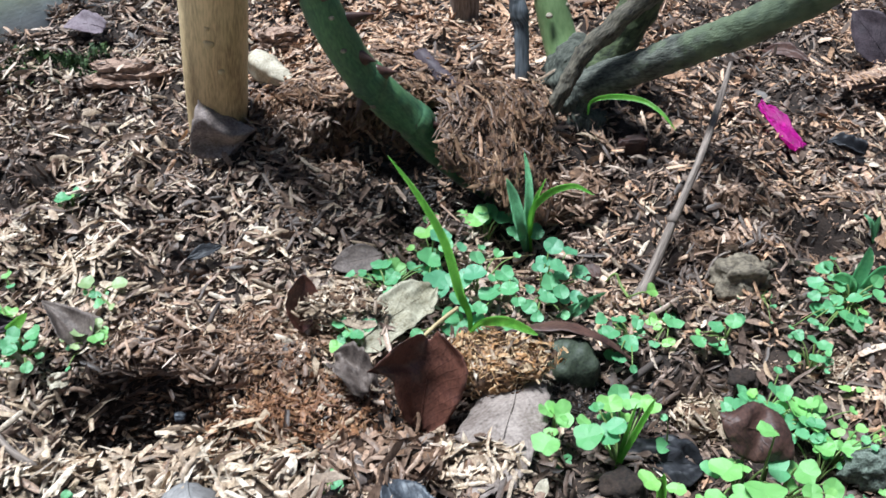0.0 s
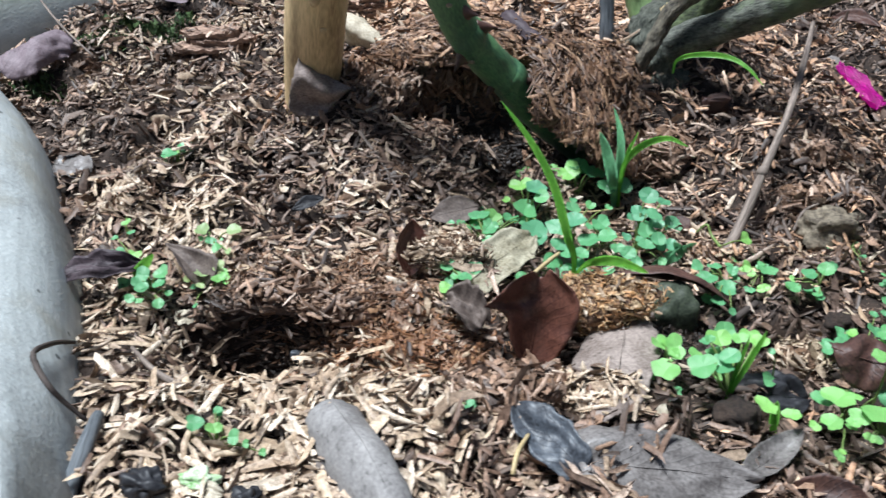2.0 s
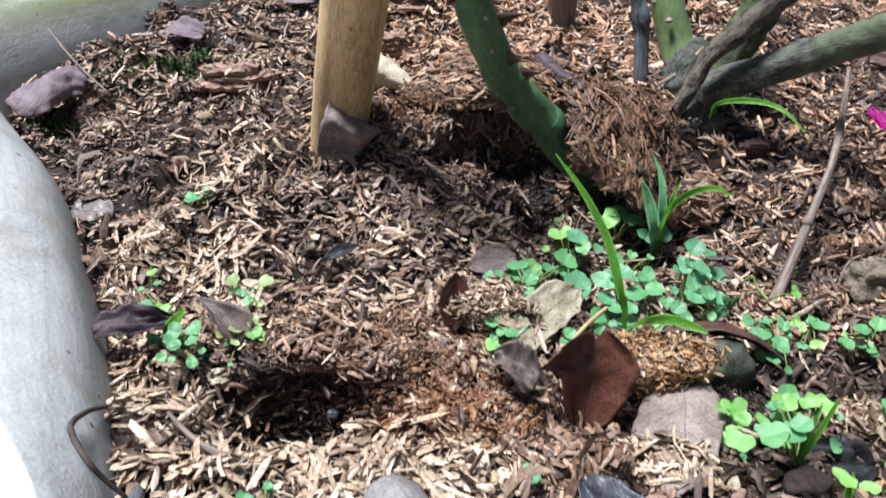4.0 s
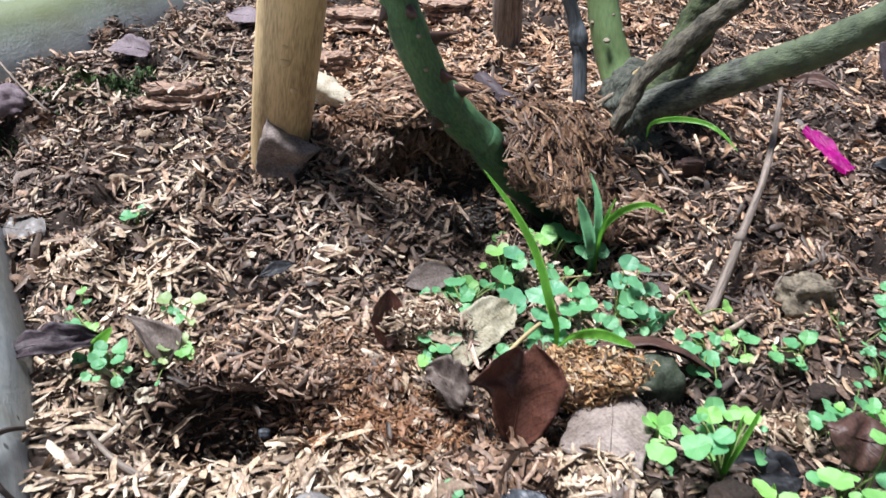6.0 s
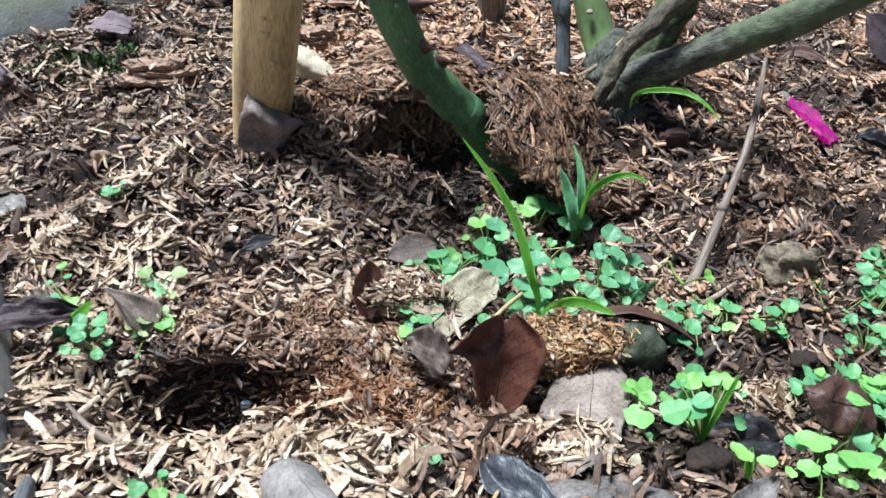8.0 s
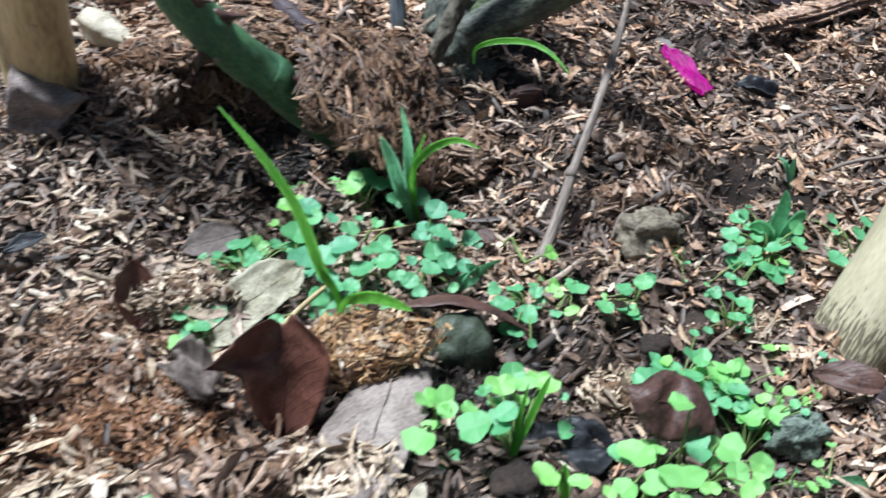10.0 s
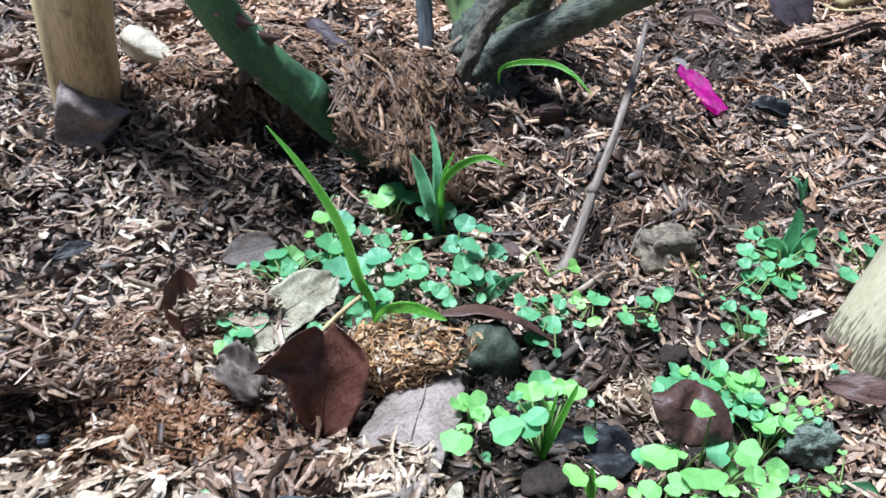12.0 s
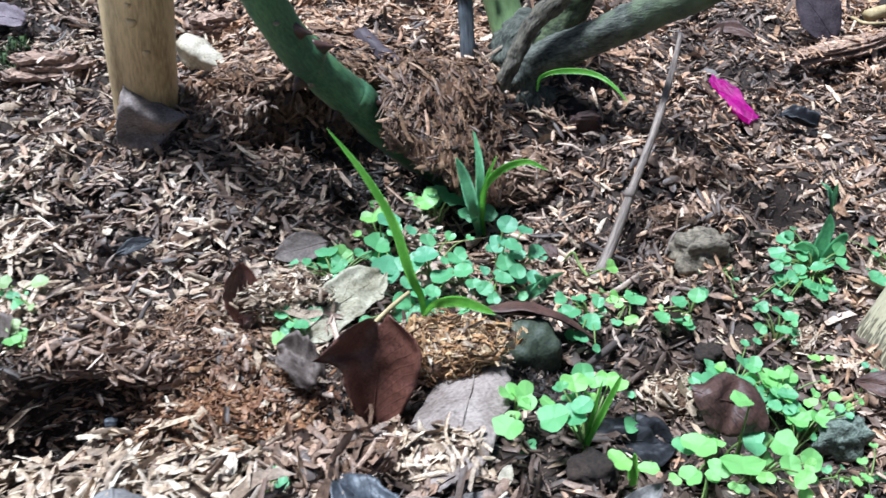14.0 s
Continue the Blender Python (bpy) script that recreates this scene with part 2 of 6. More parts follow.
def glide(points, steps):
    """A smooth line through the points (each a tuple of any length)."""
    p = [np.array(q, float) for q in points]
    p = [2 * p[0] - p[1], *p, 2 * p[-1] - p[-2]]
    out = []
    for i in range(1, len(p) - 2):
        for k in range(steps):
            t = k / steps
            a, b, c, d = p[i - 1], p[i], p[i + 1], p[i + 2]
            out.append(0.5 * (2 * b + (c - a) * t + (2 * a - 5 * b + 4 * c - d) * t * t + (3 * b - a - 3 * c + d) * t ** 3))
    out.append(p[-2])
    return out


def tube(points, sides=14, steps=6, rough=0.04, seed=0, cap=True, bark=0.0):
    """A limb along points (x, y, z, radius), with an uneven round section."""
    rng = random.Random(seed)
    line = glide(points, steps)
    bm = bmesh.new()
    rings, wob = [], [rng.uniform(0, 6.28) for _ in range(4)]
    side, run, places = Vector((0.05, 1, 0.02)), 0.0, {}
    for i, q in enumerate(line):
        run += Vector(q[:3] - line[max(i - 1, 0)][:3]).length
        a, b = line[max(i - 1, 0)][:3], line[min(i + 1, len(line) - 1)][:3]
        d = Vector(b - a).normalized()
        side = (side - d * side.dot(d)).normalized()
        up = d.cross(side)
        ring = []
        for k in range(sides):
            th = 2 * math.pi * k / sides
            r = q[3] * (1 + rough * (math.sin(2 * th + wob[0] + i * 0.23) + 0.7 * math.sin(3 * th + wob[1] - i * 0.31)) + rng.uniform(-1, 1) * rough * 0.5)
            spot = Vector(q[:3]) + (side * math.cos(th) + up * math.sin(th)) * r
            if bark:
                rise = noise.noise(spot * 1.1 + Vector((seed, 0, 0))) + 0.7 * abs(noise.noise(spot * 2.6)) + 0.4 * noise.noise(spot * 6) - 0.3
                spot += (side * math.cos(th) + up * math.sin(th)) * (bark * r * rise)
            ring.append(bm.verts.new(spot))
            places[ring[-1]] = (th * q[3] * CM, run * CM)
        rings.append(ring)
    layout = bm.loops.layers.uv.new("limb")
    for r0, r1 in zip(rings, rings[1:]):
        for k in range(sides):
            face = bm.faces.new((r0[k], r0[(k + 1) % sides], r1[(k + 1) % sides], r1[k]))
            for loop in face.loops:
                u, v = places[loop.vert]
                loop[layout].uv = (u + (math.tau * line[0][3] * CM if k == sides - 1 and loop.vert in (r0[0], r1[0]) else 0.0), v)
    if cap:
        bm.faces.new(rings[0][::-1])
        bm.faces.new(rings[-1])
    return bm


def mesh_object(name, verts, faces, mat, smooth_faces=True):
    """A mesh from arrays in cm."""
    me = bpy.data.meshes.new(name)
    me.from_pydata(np.asarray(verts, float) * CM, [], faces)
    me.materials.append(mat)
    if smooth_faces:
        me.shade_smooth()
    return new(name, me)


def value_noise(x, y, scale, seed=0):
    """Smooth noise from -1 to 1 over arrays."""
    rng = np.random.RandomState(seed)
    table = rng.uniform(-1, 1, (64, 64))
    u, v = np.asarray(x, float) / scale + 1000.3, np.asarray(y, float) / scale + 1000.7
    i, j = np.floor(u).astype(int), np.floor(v).astype(int)
    f, g = u - i, v - j
    f, g = f * f * (3 - 2 * f), g * g * (3 - 2 * g)
    a, b = table[i % 64, j % 64], table[(i + 1) % 64, j % 64]
    c, d = table[i % 64, (j + 1) % 64], table[(i + 1) % 64, (j + 1) % 64]
    return (a * (1 - f) + b * f) * (1 - g) + (c * (1 - f) + d * f) * g


# ---- the bed ----
def smooth(a, b, v):
    u = np.clip((v - a) / (b - a), 0.0, 1.0)
    return u * u * (3 - 2 * u)


def bump(x, y, cx, cy, rx, ry, power=2.0):
    return np.exp(-(((x - cx) / rx) ** 2 + ((y - cy) / ry) ** 2) ** (power / 2))


def height(x, y):
    """Height of the soil in cm over the plan in cm: a flat bed, a mound round the rose, a scraped hollow and a dip."""
    x, y = np.asarray(x, float), np.asarray(y, float)
    z = 0.9 + 0.0 * x
    z = z + 2.0 * smooth(1, -8, y) * smooth(13, -2, x)            # ridge towards the near edge
    z = z - 2.3 * bump(x, y, 20, 4, 11, 9)                         # dip where the seedlings grow
    z = z + 3.6 * smooth(18, 32, y) * smooth(-22, -8, x) * smooth(34, 18, x)   # raised bed behind
    z = z + 2.0 * smooth(30, 48, y) * smooth(30, 15, x) * 0.6
    z = z + 1.4 * smooth(26, 40, y) * smooth(-8, -20, x)
    z = z + 4.3 * bump(x, y, 0, 27, 11.5, 7.5) * smooth(22.6, 26.0, y - 0.06 * np.abs(x + 2))    # bank of matted husk in front of the rose
    z = z + 2.4 * bump(x, y, 19, 18, 6, 5)
    z = z - 1.6 * bump(x, y, 8, 13, 7, 5)
    z = z - 5.8 * bump(x, y, -13.8, 0.4, 4.0, 2.8, 3.4)              # scraped hollow
    z = z + 1.1 * bump(x, y, -14, 4.2, 7, 1.8) + 0.9 * bump(x, y, -18, -1, 4, 6)
    z = z + 1.3 * bump(x, y, -20, 25, 9, 5) + 0.8 * bump(x, y, -11, 17, 6, 4)
    z = z + 0.9 * bump(x, y, -3.2, 18.6, 2.8, 1.8)                  # husk heaped round the cane's foot
    z = z + 0.9 * bump(x, y, -6, 18.5, 6, 3)
    z = z + 2.6 * bump(x, y, -9.3, 22.6, 3.4, 3.0) + 0.8 * bump(x, y, -13.4, 22.0, 2.6, 2.4)    # husk heaped beside the stake
    z = z - 3.4 * bump(x, y, 4.2, 19.3, 2.9, 1.5)                  # dark gap below the clump
    z = z - 2.0 * bump(x, y, -1.8, 21.8, 3.8, 2.0)                 # undercut below the ledge of matted husk
    z = z - 0.8 * bump(x, y, 8, 0, 5, 4)
    z = z + 3.7 * bump(x, y, 11.2, 23.2, 4.6, 3.4, 2.6)            # soil heaped at the rose's foot
    z = z - 1.0 * bump(x, y, 26.6, -0.2, 3.0, 2.0)                 # sunk ground at the bamboo's foot
    z = z + 1.6 * bump(x, y, 10.5, 18.8, 2.6, 2.4) - 1.6 * bump(x, y, 41.0, 33.2, 4.5, 1.6)    # slope beside the clump, hollow under the bark
    z = z - 2.8 * bump(x, y, 2.4, 18.0, 3.2, 1.9, 3)               # floor of the gap under the slab
    z = z + 1.2 * bump(x, y, 1.8, 14.9, 3.2, 1.3)                  # husk in front of that gap
    z = z - 1.9 * bump(x, y, 0.3, -0.9, 2.0, 1.5) - 1.6 * bump(x, y, 2.6, 19.9, 1.7, 1.2)   # dips at the cupped leaf and at the cane
    return z


def relief(x, y):
    """The soil with its lumps."""
    lumps = 0.55 * value_noise(x, y, 5.3, 1) + 0.9 * value_noise(x, y, 2.6, 7) + 0.55 * value_noise(x, y, 1.3, 2) + 0.08 * value_noise(x, y, 0.5, 3)
    return height(x, y) + lumps


def soil_sheet():
    """One sheet: fine under the bed, coarse out to the horizon, where it lies lower."""
    near_x, near_y = np.arange(-46, 62.1, 0.4), np.arange(-30, 92.1, 0.4)
    far = np.array([4, 12, 30, 80, 200, 600, 2000, 6000, 20000, 100000, 300000.0])
    xs = np.concatenate([near_x[0] - far[::-1], near_x, near_x[-1] + far])
    ys = np.concatenate([near_y[0] - far[::-1], near_y, near_y[-1] + far])
    gx, gy = np.meshgrid(xs, ys)
    out = np.maximum(np.maximum(near_x[0] - gx, gx - near_x[-1]), np.maximum(near_y[0] - gy, gy - near_y[-1]))
    gz = relief(gx, gy)
    edge = smooth(12, 0, -out)
    gz = np.where(out > 0, 0.6 - np.minimum(out * 0.05, 14), gz * (1 - edge) + 0.6 * edge)
    beyond = curb_side(gx, gy)
    gz = np.where(beyond > 3.0, -12.0, gz)
    n, w = len(xs), len(ys)
    verts = np.stack([gx, gy, gz], -1).reshape(-1, 3)
    idx = np.arange(w * n).reshape(w, n)
    faces = np.stack([idx[:-1, :-1], idx[:-1, 1:], idx[1:, 1:], idx[1:, :-1]], -1).reshape(-1, 4).tolist()
    return tagged(mesh_object("ground", verts, faces, SOIL), "dark brown soil of a raised garden bed", "ground", kind="structure")


CURB_LINE = [(-9.0, -37), (-15.5, -22), (-18.8, -10), (-22.4, -0.7), (-25.6, 7.4), (-29.6, 15.6), (-34.0, 22.5), (-38.6, 28.6), (-40.3, 32.2), (-39.6, 35.4),
             (-36.4, 39.4), (-32.8, 44.0), (-29.0, 50.4), (-25.0, 56.2), (-20.5, 63.5), (-12, 78), (-4, 92)]


def curb_side(x, y):
    """Distance in cm to the outer side of the curb's inner foot; negative on the bed."""
    x, y = np.asarray(x, float), np.asarray(y, float)
    best, sign = np.full(x.shape, 1e9), np.full(x.shape, -1.0)
    for (ax, ay), (bx, by) in zip(CURB_LINE, CURB_LINE[1:]):
        dx, dy = bx - ax, by - ay
        t = np.clip(((x - ax) * dx + (y - ay) * dy) / (dx * dx + dy * dy), 0, 1)
        d = np.hypot(x - ax - t * dx, y - ay - t * dy)
        side = np.sign((y - ay) * dx - (x - ax) * dy)
        near = d < best
        best, sign = np.where(near, d, best), np.where(near, side, sign)
    return best * sign


def curb():
    """A cast concrete curb: battered inner face, worn rounded edge, flat top."""
    line = glide(CURB_LINE, 10)
    profile = [(-0.8, -6), (-0.2, -1), (0.2, 1.5), (0.6, 3.6), (1.3, 5.6), (2.0, 6.9), (2.7, 7.7), (3.6, 8.0), (5.6, 8.1), (6.4, 7.9), (6.8, 7.2), (7.0, -12)]
    bm = bmesh.new()
    rows = []
    for i, p in enumerate(line):
        d = line[min(i + 1, len(line) - 1)] - line[max(i - 1, 0)]
        d = d / np.hypot(*d)
        out = np.array([-d[1], d[0]])
        row = []
        for k, (o, z) in enumerate(profile):
            wob = 0.26 * float(value_noise(p[0] * 1.0 + k * 0.3, p[1] + 0.4 * k, 6.0, 5)) + 0.07 * float(value_noise(p[0] + 9 * k, p[1], 1.5, 6))
            q = p + out * (o * (1 + (float(np.interp(p[1], [-14, -9, -4, 5, 24], [0.55, 0.9, 1.5, 1.9, 1.1])) - 1) * float(smooth(0.8, 2.4, o))) + wob)
            row.append(bm.verts.new((q[0], q[1], z + 0.5 * wob)))
        rows.append(row)
    run = [0.0, *np.cumsum([float(np.hypot(*(b - a))) for a, b in zip(line, line[1:])])]
    rise = [0.0, *np.cumsum([math.dist(a, b) for a, b in zip(profile, profile[1:])])]
    layout = bm.loops.layers.uv.new("curb")
    for i, (a, b) in enumerate(zip(rows, rows[1:])):
        for k in range(len(profile) - 1):
            face = bm.faces.new((a[k], a[k + 1], b[k + 1], b[k]))
            # near top faces take the paler, sunlit colour
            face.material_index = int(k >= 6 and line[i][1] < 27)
            for loop, (p, q) in zip(face.loops, ((i, k), (i, k + 1), (i + 1, k + 1), (i + 1, k))):
                loop[layout].uv = (run[p] * CM, rise[q] * CM)
    for v in bm.verts:
        v.co *= CM
    planter = link("planter_curb", bm, CURB_CONCRETE)
    planter.data.materials.append(LIT_TOP)
    return tagged(planter, "weathered grey concrete curb of the planting bed, mossy towards the back", "curb", kind="structure")


soil_sheet()
curb()


def pavement():
    """Pale paving outside the curb."""
    line = glide(CURB_LINE, 3)
    bm, rows = bmesh.new(), []
    for i, p in enumerate(line):
        d = line[min(i + 1, len(line) - 1)] - line[max(i - 1, 0)]
        out = np.array([-d[1], d[0]]) / np.hypot(*d)
        away = p - np.array([10.0, 28.0])
        away = away / np.hypot(*away)
        rows.append([bm.verts.new((*(q * CM), -0.11)) for q in (p + out * 6.5, p + out * 6.5 + away * 30, p + away * 300, p + away * 3000)])
    for a, c in zip(rows, rows[1:]):
        for k in range(3):
            bm.faces.new((a[k], a[k + 1], c[k + 1], c[k]))
    return tagged(link("pavement", bm, PAVING), "pale sunlit paving outside the curb", "pavement", kind="structure")


pavement()


def husks(name, xs, ys, zs, normals, length, rng, tilt=22.0, mat=None, label="", grain=None, loose=0.5, slim=1.0):
    """Many rice husks: ridged splinters and half shells with pointed or broken ends, lying on a surface of the given normals."""
    n = len(xs)
    yaw = rng.uniform(0, 2 * np.pi, n)
    nz = normals / np.linalg.norm(normals, axis=1)[:, None]
    nz = nz + np.tan(np.radians(rng.normal(0, tilt, (n, 1)))) * rng.normal(0, 0.7, (n, 3))
    nz /= np.linalg.norm(nz, axis=1)[:, None]
    ref = np.stack([np.cos(yaw), np.sin(yaw), np.zeros(n)], 1)
    if grain is not None:
        ref = np.asarray(grain, float)[None] + rng.normal(0, loose, (n, 3))
    ax = ref - nz * (ref * nz).sum(1)[:, None]
    ax /= np.linalg.norm(ax, axis=1)[:, None]
    sd = np.cross(nz, ax)
    flip = np.where(rng.uniform(0, 1, n) < 0.6, 1.0, -1.0)
    ln = length * np.clip(np.exp(rng.normal(-0.06, 0.52, n)), 0.22, 2.5) / 2
    sort = rng.uniform(0, 1, n)                                    # fibres, keeled slivers, broad thin flakes
    wd = ln * np.where(sort < 0.3, rng.uniform(0.05, 0.12, n), np.where(sort < 0.84, rng.uniform(0.13, 0.25, n), rng.uniform(0.24, 0.42, n)))
    wd = np.minimum(wd, np.where(sort < 0.84, 0.15, 0.25)) * slim
    ht = wd * np.where(sort < 0.84, rng.uniform(0.35, 1.0, n), rng.uniform(0.05, 0.35, n)) * flip
    bend, sag = ln * rng.normal(0, 0.14, n), ln * rng.normal(0, 0.17, n)
    centre = np.stack([xs, ys, zs], 1)
    tips = [np.where(rng.uniform(0, 1, n) < 0.5, rng.uniform(0.66, 0.74, n), rng.uniform(0.8, 1.0, n)) for _ in range(2)]
    lean = [rng.normal(0, 0.4, n) for _ in range(2)]
    full = [rng.uniform(0.55, 1.05, n) for _ in range(4)]
    one = np.ones(n)
    shape = [(-tips[0], lean[0], 0.15 * one)]
    for u, a, b, k in ((-0.62, full[0], full[1], 0.8), (0.0, one, one, 1.0), (0.62, full[2], full[3], 0.8)):
        shape += [(u * one, -a, -0.35 * one), (u * one, 0 * one, k * one), (u * one, b, -0.35 * one)]
    shape.append((tips[1], lean[1], 0.15 * one))
    verts = np.empty((n, 11, 3))
    for k, (u, v, w) in enumerate(shape):
        verts[:, k] = centre + ax * (ln * u)[:, None] + sd * (wd * v + bend * (u * u - 0.3))[:, None] + nz * (ht * w + sag * (u * u - 0.3))[:, None]
    tri = np.array([(0, 1, 2), (0, 2, 3), (10, 8, 7), (10, 9, 8)])
    quad = np.array([(1, 4, 5, 2), (2, 5, 6, 3), (4, 7, 8, 5), (5, 8, 9, 6)])
    base = (np.arange(n) * 11)[:, None, None]
    loops = np.concatenate([(tri[None] + base).reshape(n, -1), (quad[None] + base).reshape(n, -1)], 1).ravel()
    starts = np.array([0, 3, 6, 9, 12, 16, 20, 24])[None] + (np.arange(n) * 28)[:, None]
    me = bpy.data.meshes.new(name)
    me.vertices.add(n * 11)
    me.vertices.foreach_set("co", (verts * CM).astype(np.float32).ravel())
    me.loops.add(n * 28)
    me.loops.foreach_set("vertex_index", loops.astype(np.int32))
    me.polygons.add(n * 8)
    me.polygons.foreach_set("loop_start", starts.astype(np.int32).ravel())
    me.polygons.foreach_set("use_smooth", np.ones(n * 8, bool))
    me.update(calc_edges=True)
    me.validate()
    me.materials.append(mat)
    return tagged(new(name, me), label, "" if name == "crust" else "husk litter", kind="stuff")


def slope(x, y, e=0.4):
    return np.stack([-(relief(x + e, y) - relief(x - e, y)) / (2 * e), -(relief(x, y + e) - relief(x, y - e)) / (2 * e), np.ones_like(x)], 1)


def litter():
    """Husk spread over the bed: paler and longer towards the near edge, dark and moist in the middle, with shade put
    into its colour in gaps, the hollow and the back right, warm brown behind.
    """
    rng = np.random.RandomState(4)
    n = 205000
    x, y = rng.uniform(-42, 55, n), rng.uniform(-16, 86, n)
    keep = rng.uniform(0, 1, n) < np.interp(y, [-16, 20, 45, 86], [1.0, 0.9, 0.62, 0.4])
    patch = 0.6 * value_noise(x, y, 4.2, 21) + 0.4 * value_noise(x, y, 1.7, 22)
    keep &= rng.uniform(0, 1, n) < np.clip(0.8 + 1.0 * patch, 0.3, 1.0)
    keep &= curb_side(x, y) < 0.3
    keep &= rng.uniform(0, 1, n) > 0.65 * bump(x, y, -14.0, 0.4, 3.8, 2.6, 4)
    keep &= rng.uniform(0, 1, n) > 0.9 * bump(x, y, -37.6, 31.9, 3.6, 2.6, 4)
    keep &= rng.uniform(0, 1, n) > 0.95 * bump(x, y, 2.2, 17.6, 3.4, 2.3, 4)
    keep &= rng.uniform(0, 1, n) > 0.88 * bump(x, y, -1.2, 21.3, 3.6, 2.3, 4)
    keep &= rng.uniform(0, 1, n) > 0.55 * bump(x, y, 16, -1, 10, 6)
    keep &= rng.uniform(0, 1, n) > 0.85 * bump(x, y, 0.3, -0.8, 2.0, 1.4, 4)
    x, y = x[keep], y[keep]
    n = len(x)
    clods = np.clip(0.55 * value_noise(x, y, 2.9, 26) + 0.45 * value_noise(x, y, 1.3, 23), 0, 1)
    z = relief(x, y) + 0.85 * rng.uniform(0, 1, n) ** 1.5 - 0.2 + 1.45 * clods
    spots = value_noise(x, y, 6.5, 24) * 0.5 + value_noise(x, y, 2.2, 25) * 0.5
    # the left-back term puts sky sheen into the husk colour
    pale = np.clip(smooth(4, -5, y) * smooth(1, -9, x) * 0.95 + 0.15 + 0.75 * bump(x, y, -19, -2, 7, 5) + 0.25 * bump(x, y, -20, 9, 8, 11) + 0.35 * bump(x, y, -22, 28, 13, 15) + 0.25 * bump(x, y, -6, 14, 9, 6) + 0.5 * spots, 0, 0.88)
    # gap and back-right terms paint shade as dark husk; the rest is moisture
    damp_shade = np.clip(0.30 + 0.12 * bump(x, y, -4, 12, 16, 8) + 0.9 * bump(x, y, 2.8, 18.6, 3.8, 2.4) + 0.95 * bump(x, y, 15, -1, 12, 8) + 0.28 * bump(x, y, 34, 28, 14, 18) + 0.3 * bump(x, y, 44, 44, 14, 12) + 0.42 * bump(x, y, -28, 21, 10, 14) - 0.6 * spots - 0.35 * pale, 0.04, 0.9)
    damp_shade = damp_shade * (1 - 0.75 * smooth(22, 32, y) * smooth(-16, -8, x) * smooth(32, 17, x))
    # shade inside the scraped hollow, put in as dark husk
    damp_shade = np.maximum(damp_shade, 0.98 * bump(x, y, -13.8, 0.6, 4.0, 2.9, 4))
    warm = np.maximum(smooth(16, 30, y) * smooth(-22, -6, x) * 0.85, 0.5 * smooth(4, 18, x))
    rust = 1.0 * bump(x, y, -7.3, -0.5, 4.8, 2.8, 4)
    die = rng.uniform(0, 1, (5, n))
    kind = np.where(die[0] < rust, 4, np.where(die[1] < damp_shade, 2, np.where(die[2] < warm, 3, np.where(die[3] < pale, 1, 0))))
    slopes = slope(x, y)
    names = (("mid", "thick scatter of dry brown rice husks over the soil", 0.92), ("pale", "bleached straw-coloured rice husks lying on top, more where sky sheen falls", 1.08),
             ("dark", "moist blackened rice husks trodden into the soil, also put where shade falls", 0.9), ("warm", "warm tan rice husks heaped behind the rose", 0.9), ("rust", "rust-red crumbled husk beside the scraped hollow", 0.5))
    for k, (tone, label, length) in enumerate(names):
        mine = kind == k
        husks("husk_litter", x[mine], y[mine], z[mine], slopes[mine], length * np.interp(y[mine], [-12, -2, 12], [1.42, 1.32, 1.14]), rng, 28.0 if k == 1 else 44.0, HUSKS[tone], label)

    for cx, cy, rx, ry, count, tone, label in ((-7.3, -0.7, 5.4, 3.2, 6500, "rust", "rust-coloured crumbs beside the scraped hollow"),
                                               (-9.6, 4.4, 7.0, 3.4, 5000, "fibre", "crumbled brown fibre behind the scraped hollow"),
                                               # the last four patches paint shade: hollow, gap, below stone, under
                                               # ledge
                                               (-13.8, 0.5, 3.3, 2.4, 6000, "shadowed", "husk crumbs coloured dark for the shade inside the scraped hollow"),
                                               (2.0, 17.9, 4.4, 2.8, 6000, "shadowed", "husk crumbs coloured dark for the shade in the gap below the clump"),
                                               (9.2, 0.4, 3.0, 2.6, 3000, "shadowed", "husk crumbs coloured dark for the shade below the greenish stone"),
                                               (-1.2, 21.3, 4.4, 2.8, 6500, "shadowed", "husk crumbs coloured dark for the shade under the overhanging ledge")):
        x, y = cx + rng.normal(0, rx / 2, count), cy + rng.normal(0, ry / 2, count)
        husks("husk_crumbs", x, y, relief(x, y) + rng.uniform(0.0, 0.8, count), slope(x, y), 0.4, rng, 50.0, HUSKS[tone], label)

    n = 62000
    x, y = rng.uniform(-41, 50, n), rng.uniform(-16, 60, n)
    keep = (curb_side(x, y) < 0.4) & (rng.uniform(0, 1, n) < np.interp(y, [-16, 20, 60], [1, 0.7, 0.3]))
    x, y = x[keep], y[keep]
    z = relief(x, y) + rng.uniform(0.0, 0.5, len(x))
    which = rng.uniform(0, 1, len(x)) < 0.6
    for mine, tone in ((which, "dark"), (~which, "mid")):
        husks("husk_crumbs", x[mine], y[mine], z[mine], slope(x[mine], y[mine]), 0.32, rng, 45.0, HUSKS[tone], "fine crumbs of broken husk between the larger pieces")


litter()


def moss(cx, cy, rx, ry, count, seed):
    """A patch of short moss: many tiny upright blades."""
    rng = np.random.RandomState(seed)
    x, y = cx + rng.normal(0, rx / 2, count), cy + rng.normal(0, ry / 2, count)
    keep = curb_side(x, y) < 0.2
    x, y = x[keep], y[keep]
    nor = np.tile([1.0, 0.2, 0.25], (len(x), 1)) + rng.normal(0, 0.4, (len(x), 3))
    moss_ob = husks("moss_patch", x, y, relief(x, y) + rng.uniform(0.2, 0.75, len(x)), nor, 0.55, rng, 30.0, MOSS_BLADES, "", grain=(0, 0, 1), loose=0.45)
